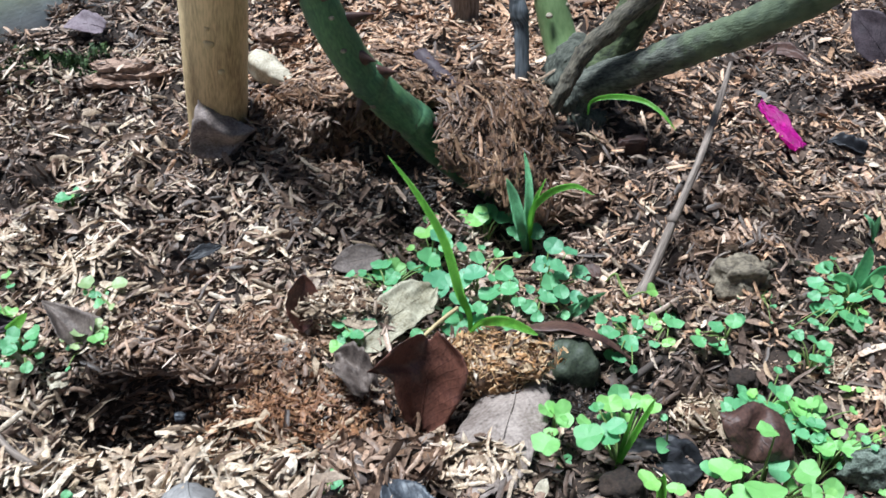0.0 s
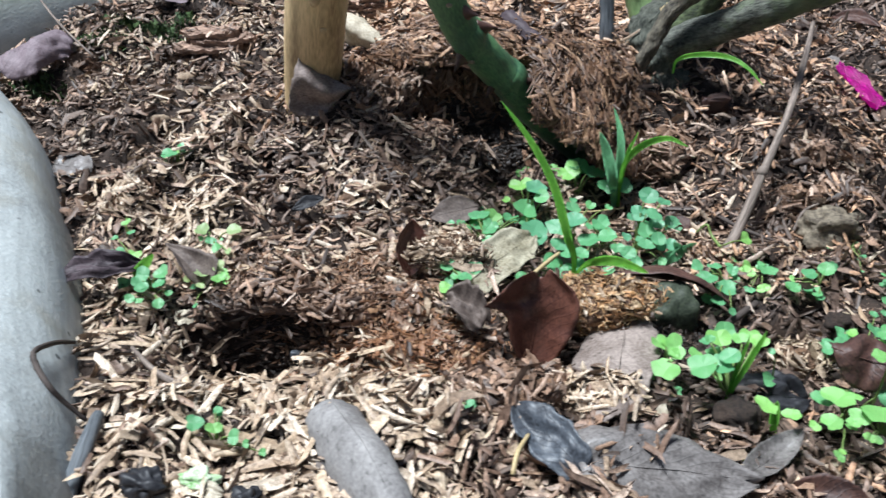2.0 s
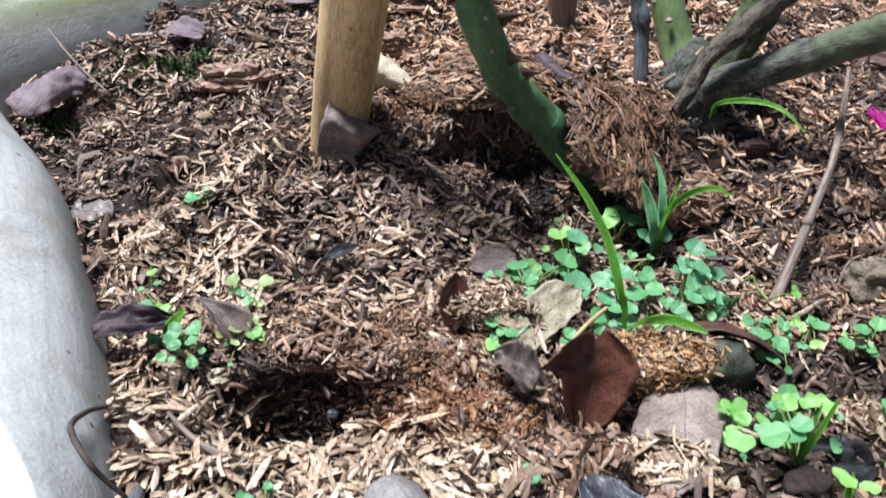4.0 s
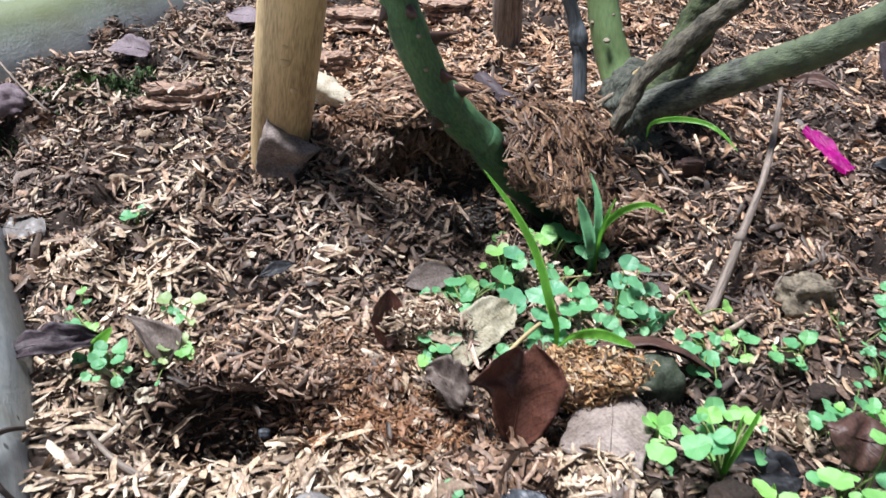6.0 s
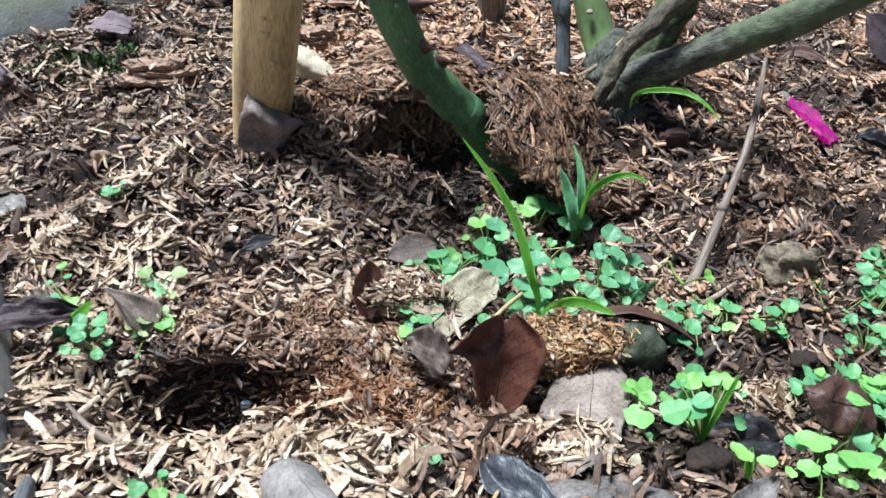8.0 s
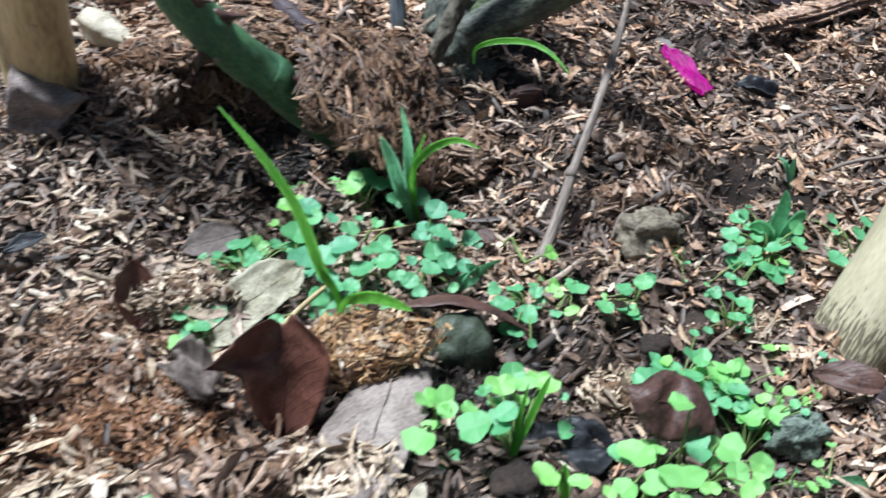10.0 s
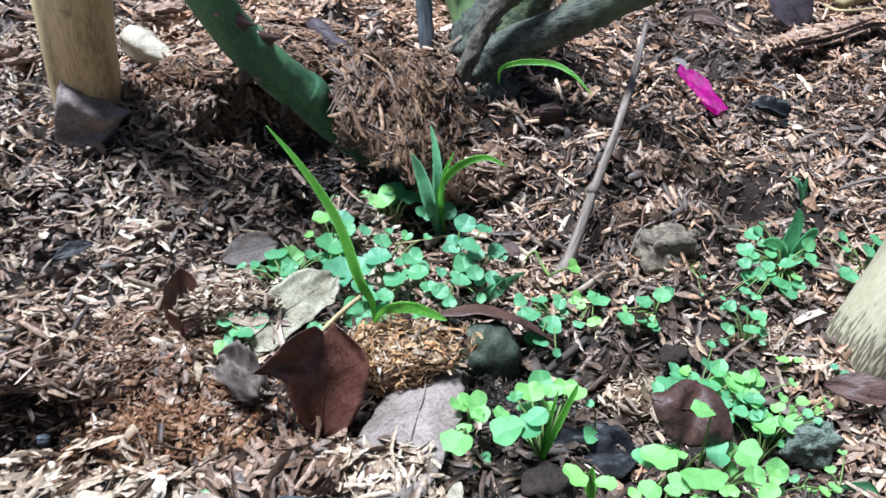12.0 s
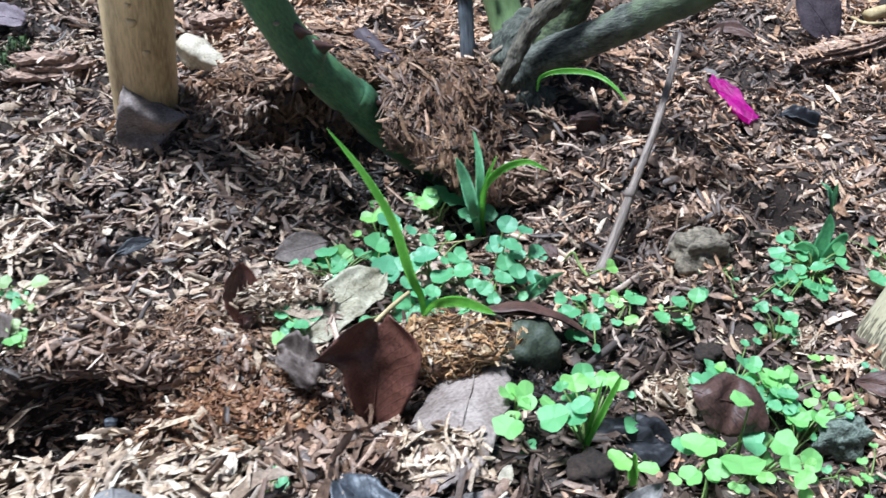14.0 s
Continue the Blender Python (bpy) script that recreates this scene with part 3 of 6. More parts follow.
    tagged(moss_ob, "patch of short dark green moss near the curb", "moss", kind="stuff")


moss(-29.5, 39.0, 4.2, 1.8, 1100, 31)
moss(-33.5, 35.5, 2.6, 1.4, 500, 32)
moss(-36.5, 29.5, 2.2, 1.6, 260, 33)
# ---- building blocks for plants, leaves, stones ----
LEAF_TONES = {
    "mid": ((0.21, 0.51, 0.24), (0.12, 0.36, 0.155)),
    "blue": ((0.19, 0.46, 0.255), (0.115, 0.33, 0.175)),
    "bright": ((0.35, 0.66, 0.21), (0.21, 0.50, 0.14)),
    "pale": ((0.48, 0.58, 0.30), (0.30, 0.44, 0.18)),
}
LEAF_MATS = {k: material("leaf_" + k, v[0], 0.34, v[1], 300, 4, 0.15, 1600, spec=0.6, through_light=0.4,
                         random_tint=[(0.8, 0.85, 0.8), (1.0, 1.0, 1.0), (1.1, 1.05, 0.85)]) for k, v in LEAF_TONES.items()}
STALK = material("stalk", (0.22, 0.30, 0.09), 0.5, (0.14, 0.20, 0.06), 200, 4, 0.1, 1500, through_light=0.2)
GRASS = material("grass", (0.29, 0.60, 0.10), 0.38, (0.19, 0.48, 0.07), 200, 4, 0.15, 1500, stretch=(1, 1, 0.2), through_light=0.45)
GRASS_BLUE = material("grass_blue", (0.23, 0.50, 0.26), 0.4, (0.16, 0.38, 0.19), 200, 4, 0.15, 1500, through_light=0.3)


def dry(name, base, dark, rough=0.65, spec=0.3):
    """A withered leaf: blotched, with slanting side veins and scattered dark specks laid out along the blade."""
    m = material(name, base, rough, dark, 70, 7, 0.35, 700, spec=spec)
    n, l = m.node_tree.nodes, m.node_tree.links
    bsdf = n["Principled BSDF"]
    old = bsdf.inputs["Base Color"].links[0].from_socket
    where = n.new("ShaderNodeTexCoord")
    split = n.new("ShaderNodeSeparateXYZ")
    l.new(where.outputs["UV"], split.inputs[0])

    def maths(kind, p, q=0.0):
        node = n.new("ShaderNodeMath")
        node.operation = kind
        for k, v in enumerate((p, q)):
            if isinstance(v, float):
                node.inputs[k].default_value = v
            else:
                l.new(v, node.inputs[k])
        return node.outputs[0]

    across = maths("ABSOLUTE", maths("SUBTRACT", split.outputs["Y"], 0.5))
    wander = n.new("ShaderNodeTexNoise")
    wander.inputs["Scale"].default_value = 5.0
    l.new(where.outputs["UV"], wander.inputs["Vector"])
    run = maths("ADD", maths("SUBTRACT", maths("MULTIPLY", split.outputs["X"], 56.0), maths("MULTIPLY", across, 46.0)), maths("MULTIPLY", wander.outputs["Fac"], 5.0))
    vein = maths("POWER", maths("ADD", maths("MULTIPLY", maths("SINE", run), 0.5), 0.5), 14.0)
    speck = n.new("ShaderNodeTexNoise")
    speck.inputs["Scale"].default_value, speck.inputs["Detail"].default_value = 330.0, 3.0
    l.new(where.outputs["Object"], speck.inputs["Vector"])
    spots = n.new("ShaderNodeMapRange")
    spots.inputs["From Min"].default_value, spots.inputs["From Max"].default_value = 0.60, 0.70
    l.new(speck.outputs["Fac"], spots.inputs["Value"])
    for fac, tone in ((maths("MULTIPLY", vein, 0.22), [c * 0.62 for c in dark]), (maths("MULTIPLY", spots.outputs["Result"], 0.6), [c * 0.5 for c in dark])):
        mix = n.new("ShaderNodeMix")
        mix.data_type = "RGBA"
        l.new(fac, mix.inputs["Factor"])
        l.new(old, mix.inputs["A"])
        mix.inputs["B"].default_value = (*tone, 1)
        old = mix.outputs["Result"]
    l.new(old, bsdf.inputs["Base Color"])
    ridge = n.new("ShaderNodeBump")
    ridge.inputs["Strength"].default_value, ridge.inputs["Distance"].default_value = 0.45, 0.0002
    l.new(vein, ridge.inputs["Height"])
    l.new(bsdf.inputs["Normal"].links[0].from_socket, ridge.inputs["Normal"])
    l.new(ridge.outputs["Normal"], bsdf.inputs["Normal"])
    return m


DRY = {
    "brown": dry("dry_brown", (0.15, 0.062, 0.042), (0.055, 0.021, 0.016), 0.38, 0.5),
    "dark": dry("dry_dark", (0.09, 0.044, 0.032), (0.026, 0.013, 0.011), 0.56, 0.4),
    "grey": dry("dry_grey", (0.19, 0.172, 0.162), (0.065, 0.056, 0.052), 0.42, 0.5),
    "silver": dry("dry_silver", (0.27, 0.255, 0.245), (0.15, 0.14, 0.135)),
    "slate": dry("dry_slate", (0.08, 0.09, 0.105), (0.022, 0.024, 0.03), 0.48, 0.45),
    "pale": dry("dry_pale", (0.29, 0.24, 0.21), (0.12, 0.092, 0.078)),
    "cream": dry("dry_cream", (0.38, 0.35, 0.26), (0.17, 0.145, 0.09)),
    "purple": dry("dry_purple", (0.075, 0.055, 0.062), (0.028, 0.02, 0.024), 0.6),
    "mauve": dry("dry_mauve", (0.21, 0.165, 0.18), (0.11, 0.08, 0.092)),
    "bark": dry("dry_bark", (0.34, 0.275, 0.245), (0.13, 0.10, 0.088)),
    "taupe": dry("dry_taupe", (0.17, 0.135, 0.115), (0.075, 0.056, 0.048)),
    "black": dry("dry_black", (0.03, 0.03, 0.034), (0.012, 0.012, 0.014), 0.5),
    "bone": dry("dry_bone", (0.54, 0.48, 0.375), (0.28, 0.235, 0.165)),
}
TWIG = material("twig", (0.29, 0.235, 0.195), 0.72, (0.075, 0.055, 0.045), 420, 7, 0.7, 1500, stretch=(1, 0.08, 1), along=True)
TWIG_DARK = material("twig_dark", (0.075, 0.058, 0.05), 0.8, (0.035, 0.026, 0.022), 120, 6, 0.4, 900)
STONE = material("stone", (0.23, 0.19, 0.135), 0.85, (0.045, 0.035, 0.026), 95, 9, 3.0, 500)
GREEN_STONE = material("green_stone", (0.06, 0.074, 0.045), 0.6, (0.012, 0.015, 0.011), 60, 9, 1.0, 600)
BARK_PINK = material("bark_pink", (0.43, 0.29, 0.215), 0.9, (0.10, 0.06, 0.043), 210, 10, 3.0, 800, stretch=(0.3, 1, 1))
PETAL = material("petal", (0.60, 0.01, 0.35), 0.5, (0.36, 0.004, 0.2), 150, 4, 0.2, 1200, through_light=0.3)
BROWN_BARK = material("brown_bark", (0.16, 0.138, 0.10), 0.8, (0.016, 0.014, 0.011), 330, 9, 3.0, 1100, stretch=(1, 0.3, 1), along=True)
POLE = material("weathered_pole", (0.17, 0.185, 0.20), 0.7, (0.04, 0.045, 0.05), 260, 7, 0.7, 1200, stretch=(1, 0.07, 1), along=True)
PALE_SCRAP = material("pale_scrap", (0.62, 0.66, 0.52), 0.6, (0.16, 0.34, 0.10), 120, 3, 0.4, 900)
MOSSY_SOIL = material("mossy_soil", (0.20, 0.235, 0.19), 0.95, (0.03, 0.038, 0.028), 260, 9, 3.0, 900)


def leaf_mesh(name, kind, mat, seed):
    """A small leaf one unit broad, lying flat with its stalk end at -x: a notched, a rounded or a two-lobed one, cupped and uneven, with sunk veins."""
    rng = random.Random(seed)
    ph = [rng.uniform(0, 6.28) for _ in range(4)]
    deep, cup, keel = rng.uniform(0.15, 0.34), rng.uniform(0.0, 0.2), rng.uniform(0.02, 0.15)
    bm = bmesh.new()
    rings, seg = 5, 28
    grid = []
    for i in range(rings + 1):
        row = []
        for k in range(seg):
            th = 2 * math.pi * k / seg
            near = min(th, 2 * math.pi - th)
            if kind == "heart":
                r = 0.5 * (1 - deep * math.exp(-(near / 0.3) ** 2) + 0.06 * math.cos(2 * th) + 0.05 * math.sin(3 * th + ph[0]) + 0.025 * math.sin(7 * th + ph[1]))
                x, y = r * math.cos(th) * 0.98, r * math.sin(th) * (1.05 + 0.2 * math.cos(th))
            elif kind == "lobed":
                r = 0.5 * (1 - (deep + 0.08) * math.exp(-(near / 0.34) ** 2) - 0.14 * math.exp(-((math.pi - near) / 0.4) ** 2) + 0.035 * math.sin(6 * th + ph[0]) + 0.05 * math.sin(3 * th + ph[1]))
                x, y = r * math.cos(th) * 0.86, r * math.sin(th) * 1.16
            else:
                r = 0.5 * (1 + 0.04 * math.sin(2 * th + ph[0]) + 0.03 * math.sin(5 * th + ph[1]))
                x, y = r * math.cos(th) * 0.98, r * math.sin(th)
            f = i / rings
            x, y = x * f, y * f
            z = keel * abs(y) + cup * (x * x + y * y) - 0.02 * math.exp(-(y / 0.07) ** 2) + 0.03 * math.sin(4 * th + ph[2]) * f * f
            z += 0.012 * math.sin(9 * th + ph[3]) * f + 0.05 * math.sin(3.3 * x + ph[1])
            row.append(bm.verts.new((x, y, z)) if i else None)
        grid.append(row)
    centre = bm.verts.new((0, 0, 0.05 * math.sin(ph[1]) - 0.02))
    for k in range(seg):
        bm.faces.new((centre, grid[1][k], grid[1][(k + 1) % seg]))
        for i in range(1, rings):
            bm.faces.new((grid[i][k], grid[i + 1][k], grid[i + 1][(k + 1) % seg], grid[i][(k + 1) % seg]))
    me = bpy.data.meshes.new(name)
    bm.to_mesh(me)
    bm.free()
    me.shade_smooth()
    me.materials.append(mat)
    return me


LEAF_MESHES = {(k, tone, i): leaf_mesh("leaf", k, LEAF_MATS[tone], 7 * i + len(k)) for k in ("heart", "round", "lobed") for tone in LEAF_MATS for i in range(4)}


def seedling(name, label, category, base, leaves, seed, kinds=("heart", "lobed", "round")):
    """A small plant: a stalk to each leaf; leaves share a few meshes."""
    rng = random.Random(seed)
    base = (base[0], base[1], float(relief(base[0], base[1])) + 0.1)
    root = thing(name, base, label, category, "seedlings in the husk")
    hub = Vector((base[0], base[1], base[2] + 0.3))
    low = []
    if len(leaves) > 3:
        for x, y, z, breadth, tone in rng.choices(leaves, k=int(1.1 * len(leaves))):
            low.append((x + rng.gauss(0, 0.8), y + rng.gauss(0, 0.8), base[2] + (z - base[2]) * rng.uniform(0.35, 1.0), breadth * rng.uniform(0.5, 0.9), tone))
    for x, y, z, breadth, tone in [*leaves, *low]:
        at = Vector((x, y, z))
        away = at - hub
        yaw = math.atan2(away.y, away.x) + rng.uniform(-0.5, 0.5)
        ob = new("leaf", LEAF_MESHES[("lobed" if tone == "bright" and rng.random() < 0.7 else rng.choice(kinds), tone, rng.randrange(4))])
        ob.parent = root
        turn = Euler((rng.uniform(-0.4, 0.4) + 0.1, rng.uniform(-0.3, 0.35), yaw)).to_matrix().to_4x4()
        tip = Euler((0.22, 0, 0)).to_matrix().to_4x4()
        place = Matrix.Translation((at - Vector(base)) * CM) @ tip @ turn @ Matrix.Scale(breadth * (0.98 if tone == "bright" else 0.9) * rng.uniform(0.8, 1.1) * CM, 4)
        ob.matrix_local = place
        end = Vector(base) + (place @ Vector((-0.42, 0, 0))) / CM
        mid = hub.lerp(end, 0.55) + Vector((0, 0, 0.25 * (end - hub).length * 0.4))
        thick = min(0.075, 0.03 + 0.02 * breadth)
        part("stalk", tube([(*hub.lerp(Vector(base), 1.0), thick * 1.2), (*mid, thick), (*end, thick * 0.8)], 6, 4, 0.03, seed), STALK, root)
    return root


def blade(points, width, fold=0.25):
    """A grass blade along points: a folded strip that narrows to its tip."""
    line = glide(points, 6)
    bm = bmesh.new()
    rows = []
    for i, q in enumerate(line):
        d = Vector(line[min(i + 1, len(line) - 1)] - line[max(i - 1, 0)]).normalized()
        side = d.cross(Vector((0.15, -1, 0.35)))
        side = side.normalized() if side.length > 1e-4 else Vector((1, 0, 0))
        up = side.cross(d)
        u = i / (len(line) - 1)
        w = width / 2 * min(1.0, 0.22 + 1.7 * u) * (1 - u ** 3) ** 0.8 + 0.012
        rows.append([bm.verts.new(Vector(q[:3]) + side * w * s + up * fold * w * (abs(s) - 0.5)) for s in (-1, -0.5, 0, 0.5, 1)])
    for a, b in zip(rows, rows[1:]):
        for k in range(4):
            bm.faces.new((a[k], a[k + 1], b[k + 1], b[k]))
    bmesh.ops.solidify(bm, geom=bm.faces[:], thickness=0.02)
    return bm


def sheet(rows, cols, steps, thick, rough=0.0, grainy=(0.8, 0.8, 0.8), seed=1, fray=0.0):
    """A bent sheet through rows of points: two skins and a rim. Returns the mesh and spots (place, normal, along, across) on its upper skin."""
    lines = [glide(row, cols) for row in rows]
    grid = list(zip(*[glide([line[k] for line in lines], steps) for k in range(len(lines[0]))]))
    nu, nv = len(grid), len(grid[0])
    rng = random.Random(seed)
    off = Vector((seed * 3.7, seed * 1.3, seed * 2.9))
    bm, top, under, spots, places = bmesh.new(), [], [], [], {}
    for i in range(nu):
        top.append([])
        under.append([])
        for k in range(nv):
            p = Vector(grid[i][k])
            along = Vector(grid[min(i + 1, nu - 1)][k] - grid[max(i - 1, 0)][k])
            across = Vector(grid[i][min(k + 1, nv - 1)] - grid[i][max(k - 1, 0)])
            up = along.cross(across).normalized()
            q = Vector((p.x * grainy[0], p.y * grainy[1], p.z * grainy[2])) + off
            lift = rough * (noise.noise(q) + 0.55 * noise.noise(q * 2.3) + 0.3 * noise.noise(q * 5.1))
            if fray and (i in (0, nu - 1) or k in (0, nv - 1)):
                out = (along.normalized() * ((i == nu - 1) - (i == 0)) + across.normalized() * ((k == nv - 1) - (k == 0)))
                p = p + out * fray * (rng.uniform(-1, 1) * 0.6 + noise.noise(q * 3))
            for layer, depth in ((top, 0.0), (under, -thick * (0.35 if i in (0, nu - 1) or k in (0, nv - 1) else 1.0))):
                vert = bm.verts.new(p + up * (lift + depth))
                places[vert] = (i / (nu - 1), k / (nv - 1))
                layer[-1].append(vert)
            spots.append((top[i][k].co.copy(), up, i / (nu - 1), k / (nv - 1)))
    for i in range(nu - 1):
        for k in range(nv - 1):
            bm.faces.new((top[i][k], top[i][k + 1], top[i + 1][k + 1], top[i + 1][k]))
            bm.faces.new((under[i][k], under[i + 1][k], under[i + 1][k + 1], under[i][k + 1]))
        for k in (0, nv - 1):
            bm.faces.new((top[i][k], top[i + 1][k], under[i + 1][k], under[i][k]))
    for k in range(nv - 1):
        for i in (0, nu - 1):
            bm.faces.new((top[i][k], top[i][k + 1], under[i][k + 1], under[i][k]))
    layout = bm.loops.layers.uv.new("leaf")
    for f in bm.faces:
        for loop in f.loops:
            loop[layout].uv = places[loop.vert]
    return bm, spots


def bent_leaf(label, rows, tone, seed, rough=0.12, rib=None, thick=0.04, fray=0.08):
    """A fallen leaf bent or rolled as it dried, through rows of points that run across it."""
    root = thing("dead_leaf", rows[0][0], label, "dead leaf", "fallen leaves")
    bm, _ = sheet(rows, 6, 7, thick, rough, (0.9, 0.9, 0.9), seed, fray)
    part("blade", bm, DRY[tone], root)
    if rib:
        part("midrib", tube([(*p, 0.05 - 0.035 * k / (len(rib) - 1)) for k, p in enumerate(rib)], 6, 4, 0.02, seed), DRY[tone], root)
    return root


PROFILES = {
    "cup_left": [(0, 0.12), (0.12, 0.3), (0.35, 0.45), (0.5, 0.5), (0.58, 0.64), (0.64, 0.96), (0.7, 0.84), (0.8, 0.62), (0.94, 0.46), (1, 0.24)],
    "cup_right": [(0, 0.12), (0.12, 0.36), (0.35, 0.54), (0.55, 0.6), (0.74, 0.62), (0.85, 0.5), (0.93, 0.3), (1, 0.08)],
    "ragged": [(0, 0.5), (0.08, 0.8), (0.25, 0.85), (0.45, 1.0), (0.62, 0.86), (0.75, 0.9), (0.9, 0.55), (1, 0.12)],
    "oval": [(0, 0.05), (0.12, 0.5), (0.3, 0.9), (0.5, 1.0), (0.7, 0.88), (0.88, 0.5), (1, 0.04)],
    "blunt": [(0, 0.55), (0.1, 0.85), (0.3, 0.98), (0.6, 1.0), (0.85, 0.8), (1, 0.35)],
    "taper": [(0, 0.72), (0.06, 0.9), (0.3, 1.0), (0.6, 0.86), (0.85, 0.46), (1, 0.08)],
    "drop": [(0, 0.45), (0.12, 0.95), (0.25, 1.0), (0.5, 0.72), (0.8, 0.35), (1, 0.04)],
    "long": [(0, 0.12), (0.15, 0.6), (0.4, 1.0), (0.65, 0.9), (0.85, 0.5), (1, 0.03)],
}


def dry_leaf(label, a, b, width, normal, tone, profile="oval", curl=0.25, arch=0.08, crumple=0.1, seed=1, twist=0.0, stalk=0.0, notch=0.0, fold=0.0, other=None):
    """A fallen leaf from its foot a to its tip b in cm. curl: how far its sides rise; arch: how far its middle rises;
    notch: how deep the tip is cut back in the middle; fold: a sharp crease along the midrib."""
    a, b = Vector(a), Vector(b)
    root = thing("dead_leaf", a, label, "dead leaf", "fallen leaves")
    rng = random.Random(seed)
    ox, oy = rng.uniform(0, 500), rng.uniform(0, 500)
    axis, length = (b - a).normalized(), (b - a).length
    up0 = Vector(normal)
    up0 = (up0 - axis * up0.dot(axis)).normalized()
    us, ws = zip(*PROFILES[profile])
    vs, xs = zip(*PROFILES[other or profile])
    nu, nv = 22, 16
    bm = bmesh.new()
    top, under, rib, places = [], [], [], {}
    for i in range(nu + 1):
        u = i / nu
        up = Matrix.Rotation(radians(twist) * u, 3, axis) @ up0
        side = axis.cross(up)
        halves = width / 2 * float(np.interp(u, us, ws)), width / 2 * float(np.interp(u, vs, xs))
        for layer in (top, under):
            layer.append([])
        for k in range(nv + 1):
            v = 2 * k / nv - 1
            w = halves[v > 0]
            torn = float(value_noise(u * 11 + ox, (v > 0) * 7 + oy, 1.0, seed)) + 0.6 * float(value_noise(u * 27 + ox, (v > 0) * 9 + oy, 1.0, seed + 1))
            n1 = float(value_noise(u * 3.1 + ox, v * 1.9 + oy, 1.0, 11))
            n2 = float(value_noise(u * 8 + oy, v * 4.5 + ox, 1.0, 12))
            lift = arch * length * 4 * u * (1 - u) + curl * w * v * v + fold * w * abs(v) + crumple * width * (0.6 * n1 + 0.28 * n2)
            back = notch * length * max(0.0, 1 - abs(v) * 1.8) * max(0.0, u - 0.75) / 0.25
            q = a + axis * (length * u - back + 0.05 * width * n1) + side * (v * w * (1 + 0.07 * torn * abs(v) ** 3)) + up * lift
            for layer, off in ((top, 0.0), (under, -0.035)):
                vert = bm.verts.new(q + up * off)
                places[vert] = (u, (v + 1) / 2)
                layer[-1].append(vert)
            if k == nv // 2:
                rib.append((*(q + up * 0.012), max(0.05 * (1 - u), 0.012) * min(1.0, width / 3)))
    for i in range(nu):
        for k in range(nv):
            bm.faces.new((top[i][k], top[i][k + 1], top[i + 1][k + 1], top[i + 1][k]))
            bm.faces.new((under[i][k], under[i + 1][k], under[i + 1][k + 1], under[i][k + 1]))
        for k in (0, nv):
            bm.faces.new((top[i][k], top[i + 1][k], under[i + 1][k], under[i][k]))
    for k in range(nv):
        for i in (0, nu):
            bm.faces.new((top[i][k], top[i][k + 1], under[i][k + 1], under[i][k]))
    layout = bm.loops.layers.uv.new("leaf")
    for f in bm.faces:
        for loop in f.loops:
            loop[layout].uv = places[loop.vert]
    part("blade", bm, DRY[tone], root)
    part("midrib", tube(rib[::3], 6, 2, 0.02, seed), DRY[tone], root)
    if stalk:
        part("leaf_stalk", tube([(*a, 0.06), (*(a - axis * stalk * 0.5 + Vector((0, 0, 0.05))), 0.05), (*(a - axis * stalk), 0.06)], 6, 3, 0.03, seed), DRY[tone], root)
    return root


def lump(centre, size, seed, rough=0.18, cuts=4, flat=0.0):
    """An uneven rounded block."""
    bm = bmesh.new()
    bmesh.ops.create_icosphere(bm, subdivisions=cuts, radius=1)
    off = Vector((seed * 7.3, seed * 3.1, seed * 1.7))
    for v in bm.verts:
        p = v.co.copy()
        k = 1 + rough * (noise.noise(p * 1.3 + off) * 1.4 + 0.6 * noise.noise(p * 3 + off) + 0.3 * noise.noise(p * 7 + off))
        if flat:
            for axis in (0, 1, 2):
                p[axis] = math.copysign(abs(p[axis]) ** (1 - flat), p[axis])
        v.co = Vector((p.x * size[0], p.y * size[1], p.z * size[2])) * k + Vector(centre)
    return bm


def stone(name, label, centre, size, mat, seed, rough=0.18, flat=0.25, category="stone"):
    root = thing(name, (centre[0], centre[1], centre[2] - size[2]), label, category)
    part("body", lump(centre, size, seed, rough, 4, flat), mat, root)
    return root


def twig(label, points, mat=TWIG, seed=1, knots=()):
    root = thing("twig", points[0][:3], label, "twig", "fallen twigs")
    part("shoot", tube(points, 9, 6, 0.06, seed), mat, root)
    for p in knots:
        part("knot", lump(p[:3], (p[3], p[3], p[3] * 1.2), seed, 0.2, 2), mat, root)
    return root


def thorn(root, at, way, length=0.9, thick=0.3):
    """A broad-based hooked prickle, longest along the cane."""
    at, way = Vector(at), Vector(way).normalized()
    run = Vector((-0.45, -0.22, 0.86))
    run = (run - way * run.dot(way)).normalized()
    side = way.cross(run)
    bm, rings = bmesh.new(), []
    for i in range(7):
        u = i / 6
        mid = at + way * (length * u - 0.2) - run * (0.28 * length * u * u)
        a, b = thick * (1.5 * (1 - u) ** 1.6 + 0.04), thick * (0.75 * (1 - u) ** 1.1 + 0.03)
        rings.append([bm.verts.new(mid + run * a * math.cos(th) + side * b * math.sin(th)) for th in [math.tau * k / 10 for k in range(10)]])
    for r0, r1 in zip(rings, rings[1:]):
        for k in range(10):
            bm.faces.new((r0[k], r0[(k + 1) % 10], r1[(k + 1) % 10], r1[k]))
    bm.faces.new(rings[0][::-1])
    bm.faces.new(rings[-1])
    return part("thorn", bm, THORN, root)


